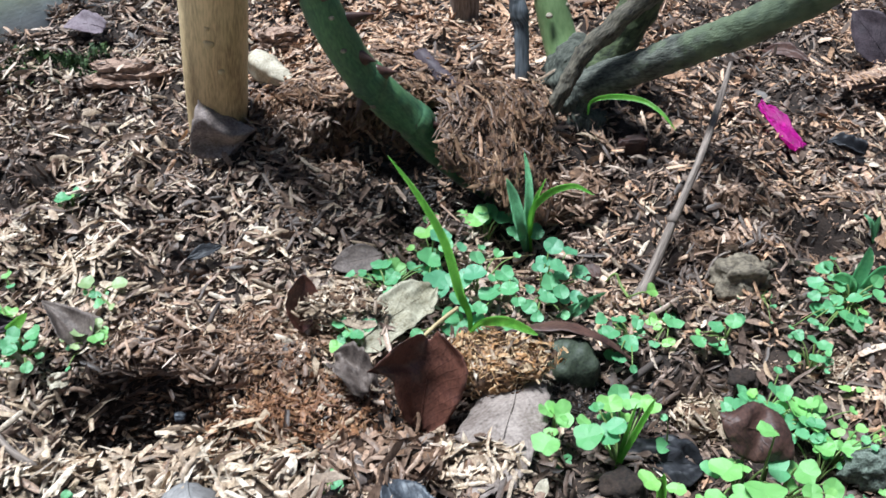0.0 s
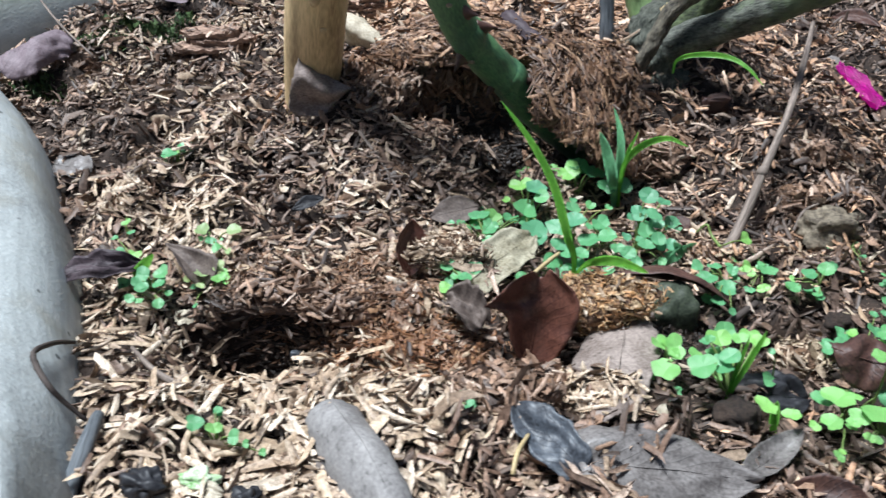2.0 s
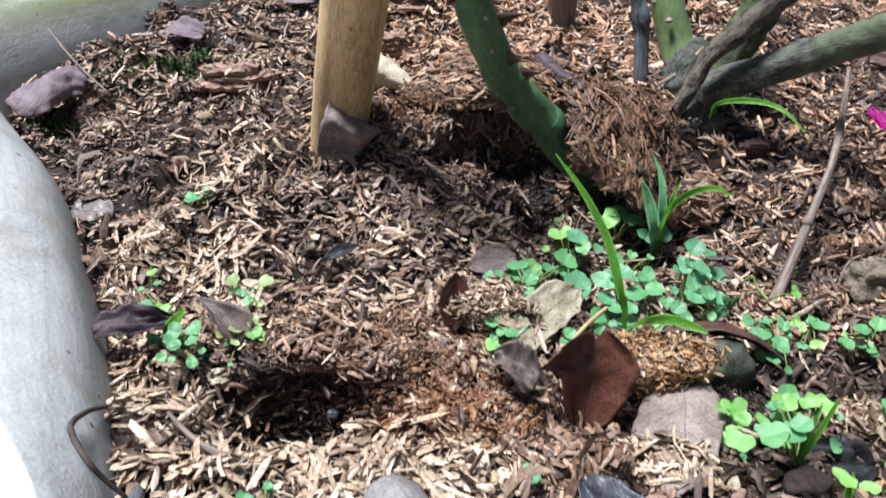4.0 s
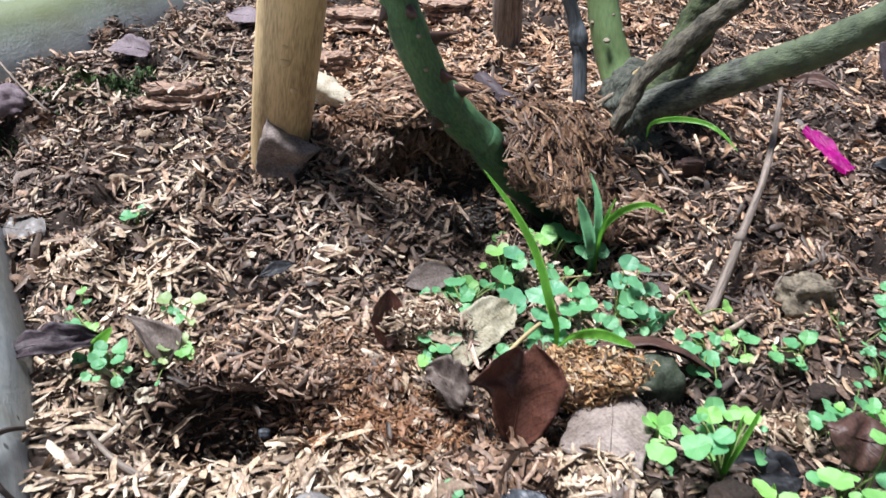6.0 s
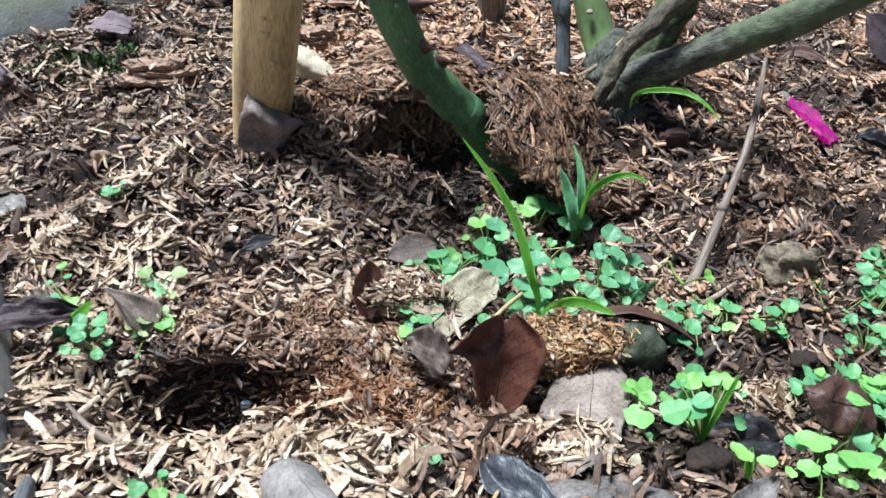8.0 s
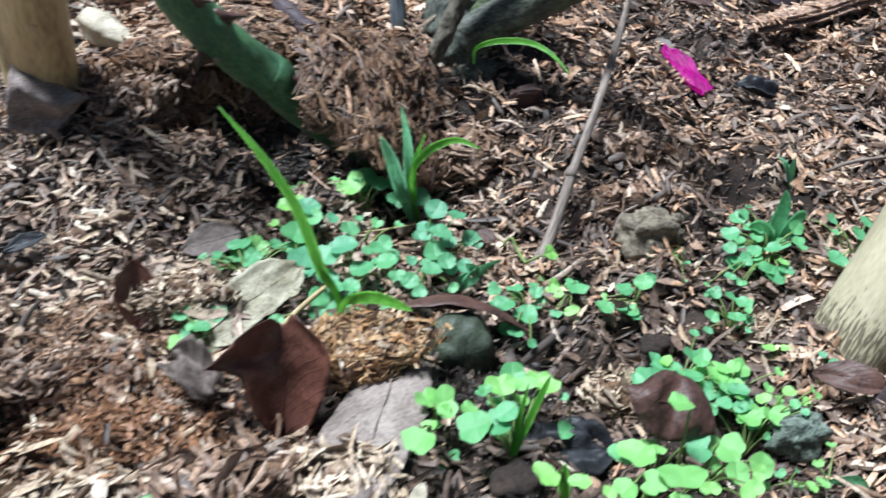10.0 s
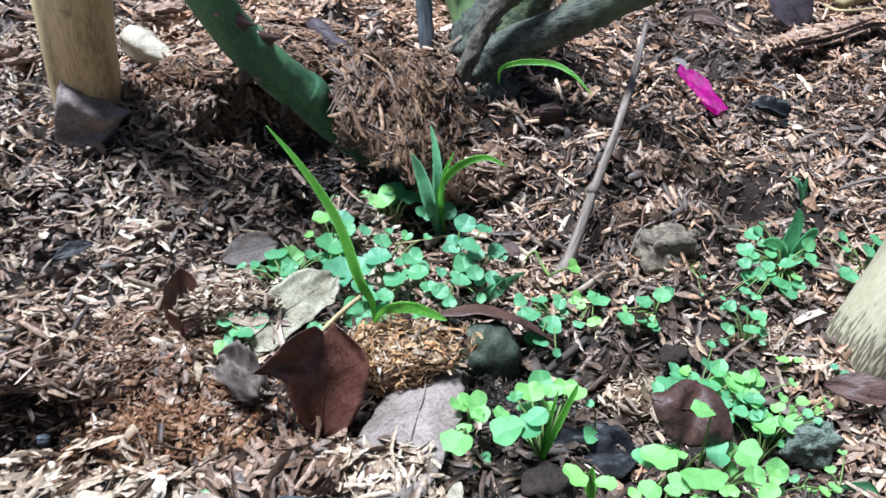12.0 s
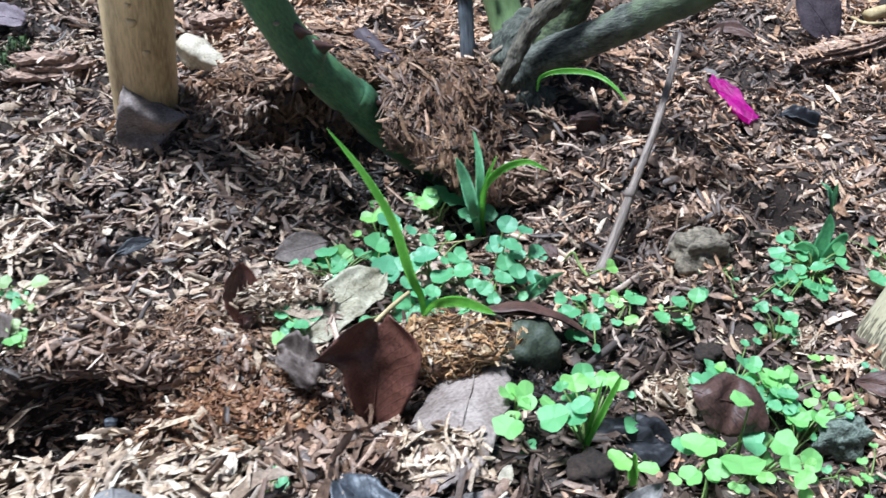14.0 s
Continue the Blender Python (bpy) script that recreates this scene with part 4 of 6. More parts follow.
# ---- stakes and poles ----
stake = thing("wooden_stake", (-13.7, 24.6, 2), "round pale brown wooden stake driven into the husk", "stake")
part("shaft", tube([(-14.3, 25.6, -3, 2.0), (-13.6, 23.8, 4, 2.0), (-12.0, 20.6, 14, 2.03), (-10.0, 16.9, 26, 2.0)], 28, 8, 0.012, 1), STAKE_WOOD, stake)
for spot, girth in (((-12.2, 19.0, 12.4), 0.34), ((-11.9, 19.8, 10.3), 0.26), ((-12.1, 18.7, 13.5), 0.2)):
    part("knot", lump(spot, (girth, 0.2, girth * 0.85), 4, 0.25, 2), STAKE_WOOD, stake, "small raised branch scar")
bamboo = thing("bamboo_stake", (28.4, 2.2, -1), "pale weathered bamboo stake leaning in the bed", "stake")
part("shaft", tube([(26.6, 1.8, -4.2, 1.75), (27.2, 2.1, -2.6, 2.0), (27.9, 2.4, -0.8, 2.1), (29.2, 3.0, 2.0, 2.12), (31.1, 4.0, 6.2, 2.1), (33.4, 5.0, 12.1, 2.08)], 36, 8, 0.012, 5), BAMBOO, bamboo)
pole = thing("thin_pole", (8.0, 25.8, 5), "thin weathered grey stick standing beside the rose", "stick")
part("shaft", tube([(8.1, 26.0, 3.5, 0.56), (7.9, 25.7, 7.3, 0.56), (7.7, 26.6, 10.4, 0.55), (7.5, 26.8, 11.6, 0.68), (7.1, 27.1, 12.8, 0.52), (6.4, 27.2, 14.7, 0.5), (5.6, 27.6, 16.9, 0.5)], 18, 10, 0.05, 6, bark=0.12), POLE, pole)
post = thing("short_post", (5.0, 43.8, 5.6), "short grey-brown wooden post standing in the husk", "post")
part("shaft", tube([(4.9, 42.6, 5.0, 1.3), (4.9, 42.5, 6.7, 1.3), (4.7, 42.0, 9.4, 1.3), (4.6, 41.6, 12.4, 1.3)], 16, 6, 0.03, 7), TWIG, post)

# ---- the rose ----
cane = thing("rose_cane", (2.2, 19.2, 3), "thick green rose cane with brown thorns rising from the husk", "rose cane")
CANE = [(6.0, 21.4, 0.6, 1.2), (3.7, 20.1, 3.1, 1.22), (1.7, 19.2, 5.3, 1.25), (0.5, 18.7, 6.9, 1.25), (0.1, 18.5, 7.5, 1.29), (-0.5, 18.3, 8.1, 1.22), (-2.3, 17.5, 10.2, 1.16), (-2.7, 17.2, 11.0, 1.2), (-3.2, 17.0, 11.7, 1.14), (-4.5, 16.0, 14.6, 1.08), (-5.3, 15.6, 16.7, 1.03), (-5.9, 15.3, 18.7, 1.0), (-6.4, 15.0, 20.8, 1.0)]
part("stem", tube(CANE, 28, 14, 0.02, 2, bark=0.05), GREEN_BARK, cane)
for p, w, n, k in (((-4.9, 14.7, 16.9), (0.5, -0.9, 0.1), 0.55, 0.42), ((-3.7, 15.8, 15.0), (1, 0.1, 0.05), 1.25, 0.34), ((-2.9, 16.2, 12.6), (0.7, -0.6, 0.2), 0.75, 0.4),
                   ((-2.3, 16.9, 11.5), (1, -0.2, 0.1), 0.8, 0.38), ((-6.3, 15.3, 16.9), (-1, -0.5, 0.1), 0.6, 0.36), ((-2.7, 17.1, 9.7), (-0.7, -0.6, -0.4), 0.8, 0.4),
                   ((-0.8, 17.7, 7.1), (-0.6, -0.6, -0.7), 0.7, 0.25), ((0.1, 17.8, 8.3), (0.2, -1, 0.4), 0.25, 0.18), ((0.9, 18.4, 7.4), (0.8, -0.5, 0.4), 0.5, 0.3)):
    *spot, girth = min(glide(CANE, 8), key=lambda q: math.dist(q[:3], p))
    run = Vector((-0.45, -0.22, 0.86)).normalized()
    out = (Vector(w) - run * Vector(w).dot(run)).normalized()
    thorn(cane, Vector(spot) + out * girth * 0.95, out, n * 1.5, k * 1.3)
SCAR = material("bark_scar", (0.34, 0.30, 0.22), 0.7, (0.16, 0.12, 0.085), 200, 6, 0.5, 900)
for p, k in (((-1.5, 16.9, 10.1), 0.16), ((-0.6, 17.3, 8.9), 0.13), ((-3.9, 15.2, 13.6), 0.15), ((0.8, 17.7, 7.1), 0.14), ((-2.4, 16.7, 9.5), 0.2), ((-4.4, 14.6, 15.7), 0.13), ((-3.6, 15.8, 12.6), 0.12)):
    part("scar", lump(p, (k * 1.2, k, k), 3, 0.25, 2), SCAR, cane, "small pale scar")
rose = thing("rose_bush", (11.2, 23.4, 5.5), "old rose bush with forking grey-green branches growing from the husk", "rose bush")
part("trunk", tube([(12.6, 23.1, 1.2, 2.3), (12.2, 23.9, 3.4, 2.0), (11.6, 24.8, 5.3, 1.9), (11.3, 25.8, 7.0, 1.85), (11.8, 26.8, 8.4, 1.6), (12.6, 27.5, 9.2, 1.0)], 36, 12, 0.05, 8, bark=0.22), GREY_BARK, rose, "knotted dark grey trunk")
shoot = part("shoot", tube([(11.4, 26.6, 7.4, 1.28), (10.8, 27.9, 9.1, 1.24), (10.1, 28.9, 11.4, 1.2), (9.6, 29.8, 13.6, 1.16), (9.1, 30.4, 16.3, 1.1)], 18, 8, 0.02, 9), SHOOT_BARK, rose, "smooth bright green shoot")
for px_, w in (((9.7, 27.2, 11.2), (0, -1, 0.1)), ((11.0, 28.3, 11.6), (1, -0.2, 0)), ((9.0, 28.8, 12.0), (-1, -0.2, 0)), ((10.1, 28.4, 12.7), (0.5, -1, 0))):
    part("bud", lump(px_, (0.26, 0.26, 0.2), 5, 0.15, 2), SCAR, shoot, "pale swelling bud")
part("branch", tube([(12.4, 25.9, 6.4, 1.6), (14.1, 26.7, 8.7, 1.5), (15.5, 26.9, 11.1, 1.4), (16.4, 26.9, 13.8, 1.3), (16.6, 26.4, 16.7, 1.2)], 32, 14, 0.03, 10, bark=0.14), MOSSY_BARK, rose, "thick mossy grey-green branch")
part("branch", tube([(8.3, 22.2, 4.4, 0.5), (9.0, 22.3, 5.6, 0.48), (9.8, 22.3, 6.9, 0.52), (10.5, 22.5, 8.3, 0.58), (11.4, 23.0, 10.0, 0.6), (13.1, 22.9, 12.0, 0.68), (14.6, 22.8, 13.7, 0.72), (16.3, 22.6, 15.4, 0.74), (17.9, 22.0, 17.5, 0.72)], 26, 14, 0.05, 11, bark=0.22), BROWN_BARK, rose, "thinner rough brown branch")
part("branch", tube([(12.1, 24.4, 6.8, 1.3), (13.4, 23.8, 8.0, 1.22), (15.6, 22.5, 9.6, 1.12), (17.5, 20.5, 11.5, 1.12), (18.7, 19.1, 12.8, 1.1), (20.0, 17.3, 14.4, 1.06), (21.4, 15.4, 16.3, 1.03), (22.4, 14.0, 17.9, 1.0), (24.2, 12.4, 20.3, 0.95)], 32, 14, 0.025, 12, bark=0.09), ARM_BARK, rose, "long low branch, grey bark turning green")
torn, _ = sheet([[(10.6, 25.4, 7.9), (10.9, 25.2, 8.3), (11.3, 25.2, 8.6)], [(10.8, 25.5, 8.6), (11.2, 25.3, 9.0), (11.6, 25.4, 9.2)], [(11.5, 25.7, 9.5), (11.8, 25.6, 9.8), (12.0, 25.7, 9.9)]], 4, 5, 0.05, 0.08, (1, 1, 1), 14, 0.06)
part("torn_bark", torn, STRAW, rose, "torn tan flap of bark at the fork")
for p, w in (((18.0, 18.7, 13.4), (-0.3, -0.3, 1)), ((19.2, 18.3, 14.7), (0, -0.2, 1)), ((15.5, 21.6, 10.6), (0, -0.6, 0.8)), ((20.6, 15.8, 16.3), (0.2, -0.2, 1))):
    thorn(rose, p, w, 0.5, 0.28)

# ---- fallen leaves ----
dry_leaf("cupped dark brown dead leaf standing upright in the husk", (0.05, -0.1, -0.3), (0.75, 1.55, 4.75), 6.3, (-0.05, -0.85, 0.45), "brown", "cup_left", 0.62, -0.04, 0.06, 21, notch=0.05, other="cup_right")
bent_leaf("pale pinkish-grey dead leaf lying under crumbled husk", [
    [(3.4, 0.9, 1.5), (4.6, 1.3, 1.8), (5.6, 1.3, 1.9), (6.0, 1.0, 2.0)],
    [(2.3, -1.4, 2.0), (4.0, -0.7, 2.3), (5.5, -0.2, 2.4), (6.4, -0.2, 2.3)],
    [(1.3, -3.8, 2.6), (3.1, -3.0, 2.8), (4.9, -2.6, 2.9), (6.0, -2.4, 2.9)],
    [(1.5, -5.8, 3.1), (2.7, -5.1, 3.2), (4.1, -4.7, 3.2), (5.1, -4.5, 3.1)],
    [(2.4, -7.4, 3.4), (2.9, -7.0, 3.5), (3.5, -6.8, 3.5), (4.0, -6.6, 3.4)]], "pale", 22, 0.1, [(4.9, 1.4, 1.9), (4.7, -0.5, 2.42), (4.0, -2.8, 2.96), (3.4, -4.9, 3.28), (3.2, -6.9, 3.56)], fray=0.14)
dry_leaf("dark brown dead leaf arching over a greenish stone", (4.6, 4.6, 1.8), (11.7, 3.6, 0.9), 2.4, (0.05, 0.6, 0.8), "dark", "oval", -0.45, 0.17, 0.12, 23, twist=-6.0)
dry_leaf("dark curled dead leaf standing on edge", (-6.3, 5.4, 1.4), (-6.1, 6.8, 4.4), 1.9, (0.25, -0.9, 0.2), "brown", "oval", 0.5, -0.06, 0.08, 24)
dry_leaf("cream-coloured dead leaf lying among the seedlings", (-3.1, 4.0, 1.9), (1.1, 8.6, 1.9), 2.7, (-0.1, -0.45, 0.9), "cream", "blunt", 0.22, 0.06, 0.16, 25, twist=10.0, stalk=0.5, fold=-0.15, other="ragged")
dry_leaf("small crumpled grey dead leaf on the husk", (-2.4, 0.4, 1.7), (-4.3, 2.5, 2.3), 1.9, (0.2, -0.6, 0.9), "taupe", "ragged", 0.9, 0.16, 0.5, 26, fold=0.55)
bent_leaf("glossy dark brown dead leaf leaning among bright seedlings", [
    [(13.1, -4.0, 4.9), (13.2, -4.0, 4.7), (13.3, -4.1, 4.6), (13.5, -4.1, 4.3)],
    [(14.1, -3.6, 4.5), (13.6, -4.2, 4.7), (13.4, -4.6, 4.3), (13.6, -4.9, 3.8)],
    [(14.8, -3.4, 4.7), (14.3, -4.3, 4.8), (14.0, -4.8, 4.2), (14.0, -5.1, 3.3)],
    [(15.5, -3.3, 4.6), (15.2, -4.0, 4.3), (14.9, -4.7, 3.7), (14.7, -5.2, 2.9)],
    [(16.2, -3.6, 4.2), (15.7, -4.5, 4.3), (15.6, -5.0, 3.8), (15.4, -5.3, 3.0)],
    [(16.5, -4.3, 3.8), (16.4, -4.7, 3.6), (16.3, -5.0, 3.3), (16.1, -5.2, 3.0)],
    [(16.7, -4.8, 3.2), (16.6, -4.9, 3.1), (16.5, -5.0, 3.1), (16.4, -5.1, 3.0)]], "dark", 27, 0.16, [(13.2, -4.1, 4.7), (14.1, -4.6, 4.6), (15.0, -4.4, 4.1), (15.6, -4.8, 4.2), (16.4, -5.0, 3.3)])
dry_leaf("large grey dead leaf with a dark midrib lying flat", (1.0, -9.2, 3.3), (8.7, -9.6, 2.2), 3.9, (0.05, -0.3, 1), "grey", "taper", 0.12, 0.05, 0.15, 28, fold=-0.2)
dry_leaf("torn grey dead leaf tip curling upward", (7.8, -9.5, 2.3), (11.6, -6.8, 2.2), 1.4, (-0.6, -0.5, 0.6), "grey", "oval", 0.5, -0.08, 0.1, 29)
dry_leaf("dark dead leaf with a pale rim at the bed's near edge", (9.6, -9.7, 0.8), (13.4, -10.8, 1.8), 2.6, (-0.1, -0.55, 0.8), "dark", "oval", 0.35, 0.18, 0.08, 30)
dry_leaf("crumpled slate-grey dead leaf", (1.2, -9.5, 2.9), (-1.4, -6.3, 3.6), 2.1, (-0.2, -0.5, 0.9), "slate", "ragged", 0.35, 0.08, 0.26, 31)
bent_leaf("grey dead leaf rolled into a half tube", [
    [(-10.2, -8.4, 3.7), (-10.4, -7.8, 4.6), (-9.3, -7.2, 5.0), (-8.2, -7.4, 4.6), (-8.0, -8.0, 3.6)],
    [(-9.9, -9.4, 3.6), (-9.9, -8.8, 4.9), (-8.8, -8.5, 5.6), (-7.6, -8.7, 5.0), (-7.3, -9.2, 3.8)],
    [(-9.0, -10.8, 3.7), (-8.8, -10.3, 4.9), (-7.8, -10.1, 5.7), (-6.7, -10.2, 5.1), (-6.4, -10.5, 3.8)],
    [(-8.1, -12.2, 3.7), (-7.8, -11.9, 4.7), (-6.9, -11.8, 5.3), (-6.0, -11.8, 4.8), (-5.7, -11.9, 3.8)],
    [(-7.2, -14.0, 3.7), (-6.8, -13.9, 4.3), (-6.1, -13.9, 4.6), (-5.4, -13.8, 4.3), (-5.1, -13.8, 3.8)]], "silver", 32, 0.1, [(-9.3, -7.2, 5.05), (-8.8, -8.5, 5.64), (-7.8, -10.1, 5.74), (-6.9, -11.8, 5.34)])
dry_leaf("wrinkled dark purple dead leaf beside the curb", (-20.8, 4.8, 3.0), (-25.6, 3.2, 2.6), 1.9, (0.1, -0.6, 0.9), "purple", "long", 0.5, 0.1, 0.5, 33, twist=40.0, fold=0.4)
dry_leaf("curled grey-brown dead leaf behind a seedling", (-17.4, 4.0, 1.9), (-19.9, 6.0, 3.4), 2.0, (0.7, -0.6, 0.4), "taupe", "drop", 1.3, 0.05, 0.2, 34)
bent_leaf("brown-grey dead leaf standing folded against the wooden stake", [
    [(-13.9, 20.7, 8.0), (-13.1, 21.2, 7.3), (-12.3, 21.3, 6.7), (-11.5, 21.4, 6.0), (-10.6, 21.2, 5.6)],
    [(-14.2, 20.2, 7.1), (-13.3, 19.7, 7.0), (-12.6, 19.6, 6.3), (-11.7, 19.9, 5.7), (-10.6, 21.0, 5.5)],
    [(-14.6, 20.0, 5.7), (-13.8, 20.4, 5.2), (-13.0, 20.5, 4.8), (-12.1, 20.6, 4.6), (-11.2, 20.9, 5.0)],
    [(-14.7, 19.7, 4.5), (-14.0, 20.0, 4.0), (-13.3, 20.1, 3.9), (-12.5, 20.2, 4.0), (-11.9, 20.6, 4.4)]], "bark", 35, 0.12)
bent_leaf("folded grey-brown dead leaf at the curb's corner", [
    [(-39.7, 30.9, 3.2), (-38.5, 32.5, 3.8), (-37.1, 33.5, 4.4), (-35.9, 34.5, 4.5), (-34.1, 33.7, 4.0)],
    [(-39.4, 29.9, 3.7), (-37.9, 30.9, 4.3), (-36.4, 32.1, 4.9), (-35.4, 33.2, 4.8), (-34.1, 32.9, 4.3)],
    [(-38.6, 29.1, 3.1), (-37.4, 29.3, 3.5), (-36.0, 30.2, 4.2), (-35.1, 31.9, 4.0), (-34.2, 32.5, 3.6)],
    [(-38.0, 28.9, 2.5), (-37.1, 28.9, 2.6), (-36.1, 29.3, 3.0), (-35.3, 31.1, 3.2), (-34.4, 32.3, 3.1)]], "mauve", 36, 0.22, fray=0.25)
dry_leaf("flat mauve dead leaf near the back of the bed", (-27.0, 42.7, 4.2), (-30.5, 43.4, 4.3), 2.4, (0, -0.4, 1), "mauve", "blunt", 0.2, 0.1, 0.1, 37)
dry_leaf("pinkish dead leaf lying near the stake", (-21.5, 51.9, 4.8), (-17.7, 50.2, 4.8), 2.3, (0, -0.4, 1), "mauve", "oval", 0.1, 0.05, 0.08, 38)
bent_leaf("pale dry leaf curled like a shell behind the stake", [
    [(-11.9, 28.0, 6.6), (-11.8, 27.4, 8.0), (-11.0, 28.2, 8.3), (-10.4, 29.0, 7.6)],
    [(-11.0, 26.9, 6.3), (-10.8, 26.5, 7.6), (-10.1, 27.4, 8.1), (-9.6, 28.3, 7.3)],
    [(-10.0, 26.3, 6.4), (-9.7, 26.1, 7.2), (-9.2, 26.7, 7.6), (-8.7, 27.3, 6.9)],
    [(-8.5, 25.6, 6.4), (-8.3, 25.6, 6.8), (-8.0, 25.9, 6.9), (-7.7, 26.3, 6.6)]], "bone", 39, 0.14)
dry_leaf("black shrivelled dead leaf on the husk", (34.0, 23.8, 2.0), (31.6, 25.2, 2.3), 1.7, (0, -0.5, 1), "black", "ragged", 0.1, 0.0, 0.42, 40, twist=20.0, fold=0.45)
dry_leaf("large grey-brown dead leaf drooping at the back of the bed", (44.2, 40.4, 1.8), (40.8, 43.3, 5.7), 4.2, (0, -0.8, 0.6), "purple", "oval", 0.25, 0.05, 0.06, 41)
dry_leaf("flat slate-grey dead leaf near the curb", (-30.3, 16.6, 2.3), (-27.3, 15.4, 2.5), 2.3, (0, -0.3, 1), "grey", "ragged", 0.1, 0.04, 0.16, 42)
dry_leaf("dark brown dead leaf lying beside the bamboo stake", (23.6, -0.8, 1.0), (26.3, -2.6, 1.3), 1.5, (-0.1, -0.5, 0.9), "dark", "long", 0.2, 0.1, 0.15, 43)
bent_leaf("large blackish brown dead leaf standing beside the bamboo stake", [
    [(25.2, -2.9, 0.8), (25.6, -2.7, 1.8), (26.1, -2.5, 2.4)],
    [(26.0, -4.0, 0.8), (26.6, -3.5, 2.0), (27.2, -2.9, 2.9)],
    [(27.0, -4.8, 0.9), (27.7, -4.2, 2.1), (28.4, -3.4, 3.0)],
    [(28.6, -5.2, 1.0), (29.2, -4.6, 2.0), (29.8, -3.9, 2.7)]], "purple", 68, 0.14)
dry_leaf("small dark wet leaf pressed into the husk", (-1.9, 12.4, 1.5), (-5.1, 11.7, 1.1), 2.0, (0, -0.5, 1), "taupe", "oval", 0.2, 0.05, 0.1, 44)
dry_leaf("black shred of leaf on the husk", (-11.9, 13.1, 1.8), (-13.9, 12.0, 1.5), 0.9, (0, -0.5, 1), "black", "long", 0.3, 0.05, 0.15, 45)
bent_leaf("slate-coloured shred of leaf on the crest of husk", [
    [(0.1, 26.4, 8.7), (0.5, 26.2, 9.1), (1.0, 26.4, 9.1)],
    [(1.0, 24.6, 8.2), (1.5, 24.4, 8.7), (2.0, 24.6, 8.7)],
    [(2.1, 22.6, 8.1), (2.6, 22.4, 8.5), (3.1, 22.6, 8.5)],
    [(3.0, 20.8, 8.2), (3.4, 20.6, 8.6), (3.7, 20.8, 8.5)],
    [(3.6, 20.2, 8.2), (3.7, 20.0, 8.5), (3.8, 20.2, 8.3)]], "purple", 46, 0.12)
dry_leaf("dark grey dead leaf half buried among seedlings", (10.0, -3.0, 0.7), (13.7, -3.2, 0.1), 2.5, (0.1, -0.3, 1), "black", "ragged", 0.1, 0.04, 0.3, 47)
stone("scrap", "pale green and white scrap among black clods", (-14.3, -10.6, 4.2), (0.75, 0.4, 0.35), PALE_SCRAP, 77, 0.4, 0.1, "scrap")
stone("clod", "black crumpled clod at the near edge of the bed", (-16.4, -10.8, 4.2), (0.75, 0.6, 0.5), DRY["black"], 76, 0.5, 0.1, "clod")
stone("clod", "black crumbling scrap at the near edge of the bed", (-12.2, -11.4, 4.0), (0.5, 0.45, 0.4), DRY["black"], 73, 0.5, 0.1, "clod")
petal = thing("flower_petal", (28.3, 24.8, 1.4), "wilted magenta flower petal lying on the husk", "petal")


def petal_bm(a, b, width):
    a, b = Vector(a), Vector(b)
    axis, up = (b - a).normalized(), Vector((0.1, -0.8, 0.6))
    up = (up - axis * up.dot(axis)).normalized()
    side = axis.cross(up)
    bm, rows = bmesh.new(), []
    for i in range(15):
        u = i / 14
        w = width / 2 * float(np.interp(u, [0, 0.15, 0.5, 0.8, 1], [0.55, 0.95, 1.0, 0.62, 0.12]))
        rows.append([bm.verts.new(a + axis * (b - a).length * u + side * w * v + up * (0.25 * w * v * v + 0.22 * math.sin(7 * u + 3 * v) + 0.16 * math.sin(11 * v + 4 * u) + 0.08 * math.sin(23 * u - 5 * v)))
                     for v in [k / 5 - 1 for k in range(11)]])
    for r0, r1 in zip(rows, rows[1:]):
        for k in range(10):
            bm.faces.new((r0[k], r0[k + 1], r1[k + 1], r1[k]))
    bmesh.ops.solidify(bm, geom=bm.faces[:], thickness=0.03)
    return bm


part("limb", petal_bm((28.0, 22.3, 3.3), (27.1, 28.4, 3.8), 1.6), PETAL, petal)

# ---- twigs, stones, bark ----
twig("long grey-brown twig standing aslant in the husk", [(12.5, 8.3, -0.3, 0.34), (14.4, 10.8, 0.5, 0.34), (16.2, 13.2, 3.5, 0.30), (18.1, 16.0, 6.0, 0.24), (20.6, 20.9, 7.3, 0.21), (22.8, 25.6, 8.4, 0.15)], TWIG, 1, [(16.1, 13.1, 3.5, 0.36)])
twig("thin mauve-grey twig lying on the husk", [(-9.9, 18.6, 3.6, 0.12), (-8.2, 15.9, 2.5, 0.10), (-7.2, 13.8, 1.9, 0.10), (-6.8, 13.1, 1.1, 0.12)], TWIG, 2)
twig("thin forked brown twig beside the stone", [(18.3, 11.3, 0.1, 0.11), (19.0, 12.1, 1.1, 0.10), (20.4, 12.6, 1.5, 0.08), (22.3, 13.6, 1.6, 0.06)], TWIG, 3)
twig("thin dark twig lying across the long one", [(13.5, 13.2, 0.3, 0.12), (14.9, 11.0, 0.5, 0.13), (17.3, 9.4, 0.3, 0.10)], TWIG_DARK, 4)
twig("pale broken twig on the husk", [(-19.5, -2.1, 3.2, 0.10), (-17.9, -4.0, 3.6, 0.15), (-16.3, -5.1, 3.5, 0.17)], TWIG, 5)
twig("dark bent twig resting against the curb", [(-22.3, -1.9, 3.4, 0.10), (-22.1, -3.6, 5.0, 0.12), (-21.8, -5.7, 6.5, 0.13), (-21.4, -6.6, 6.6, 0.13), (-20.7, -7.4, 6.2, 0.12), (-20.3, -7.5, 5.4, 0.11), (-19.6, -7.6, 4.3, 0.10)], TWIG_DARK, 6)
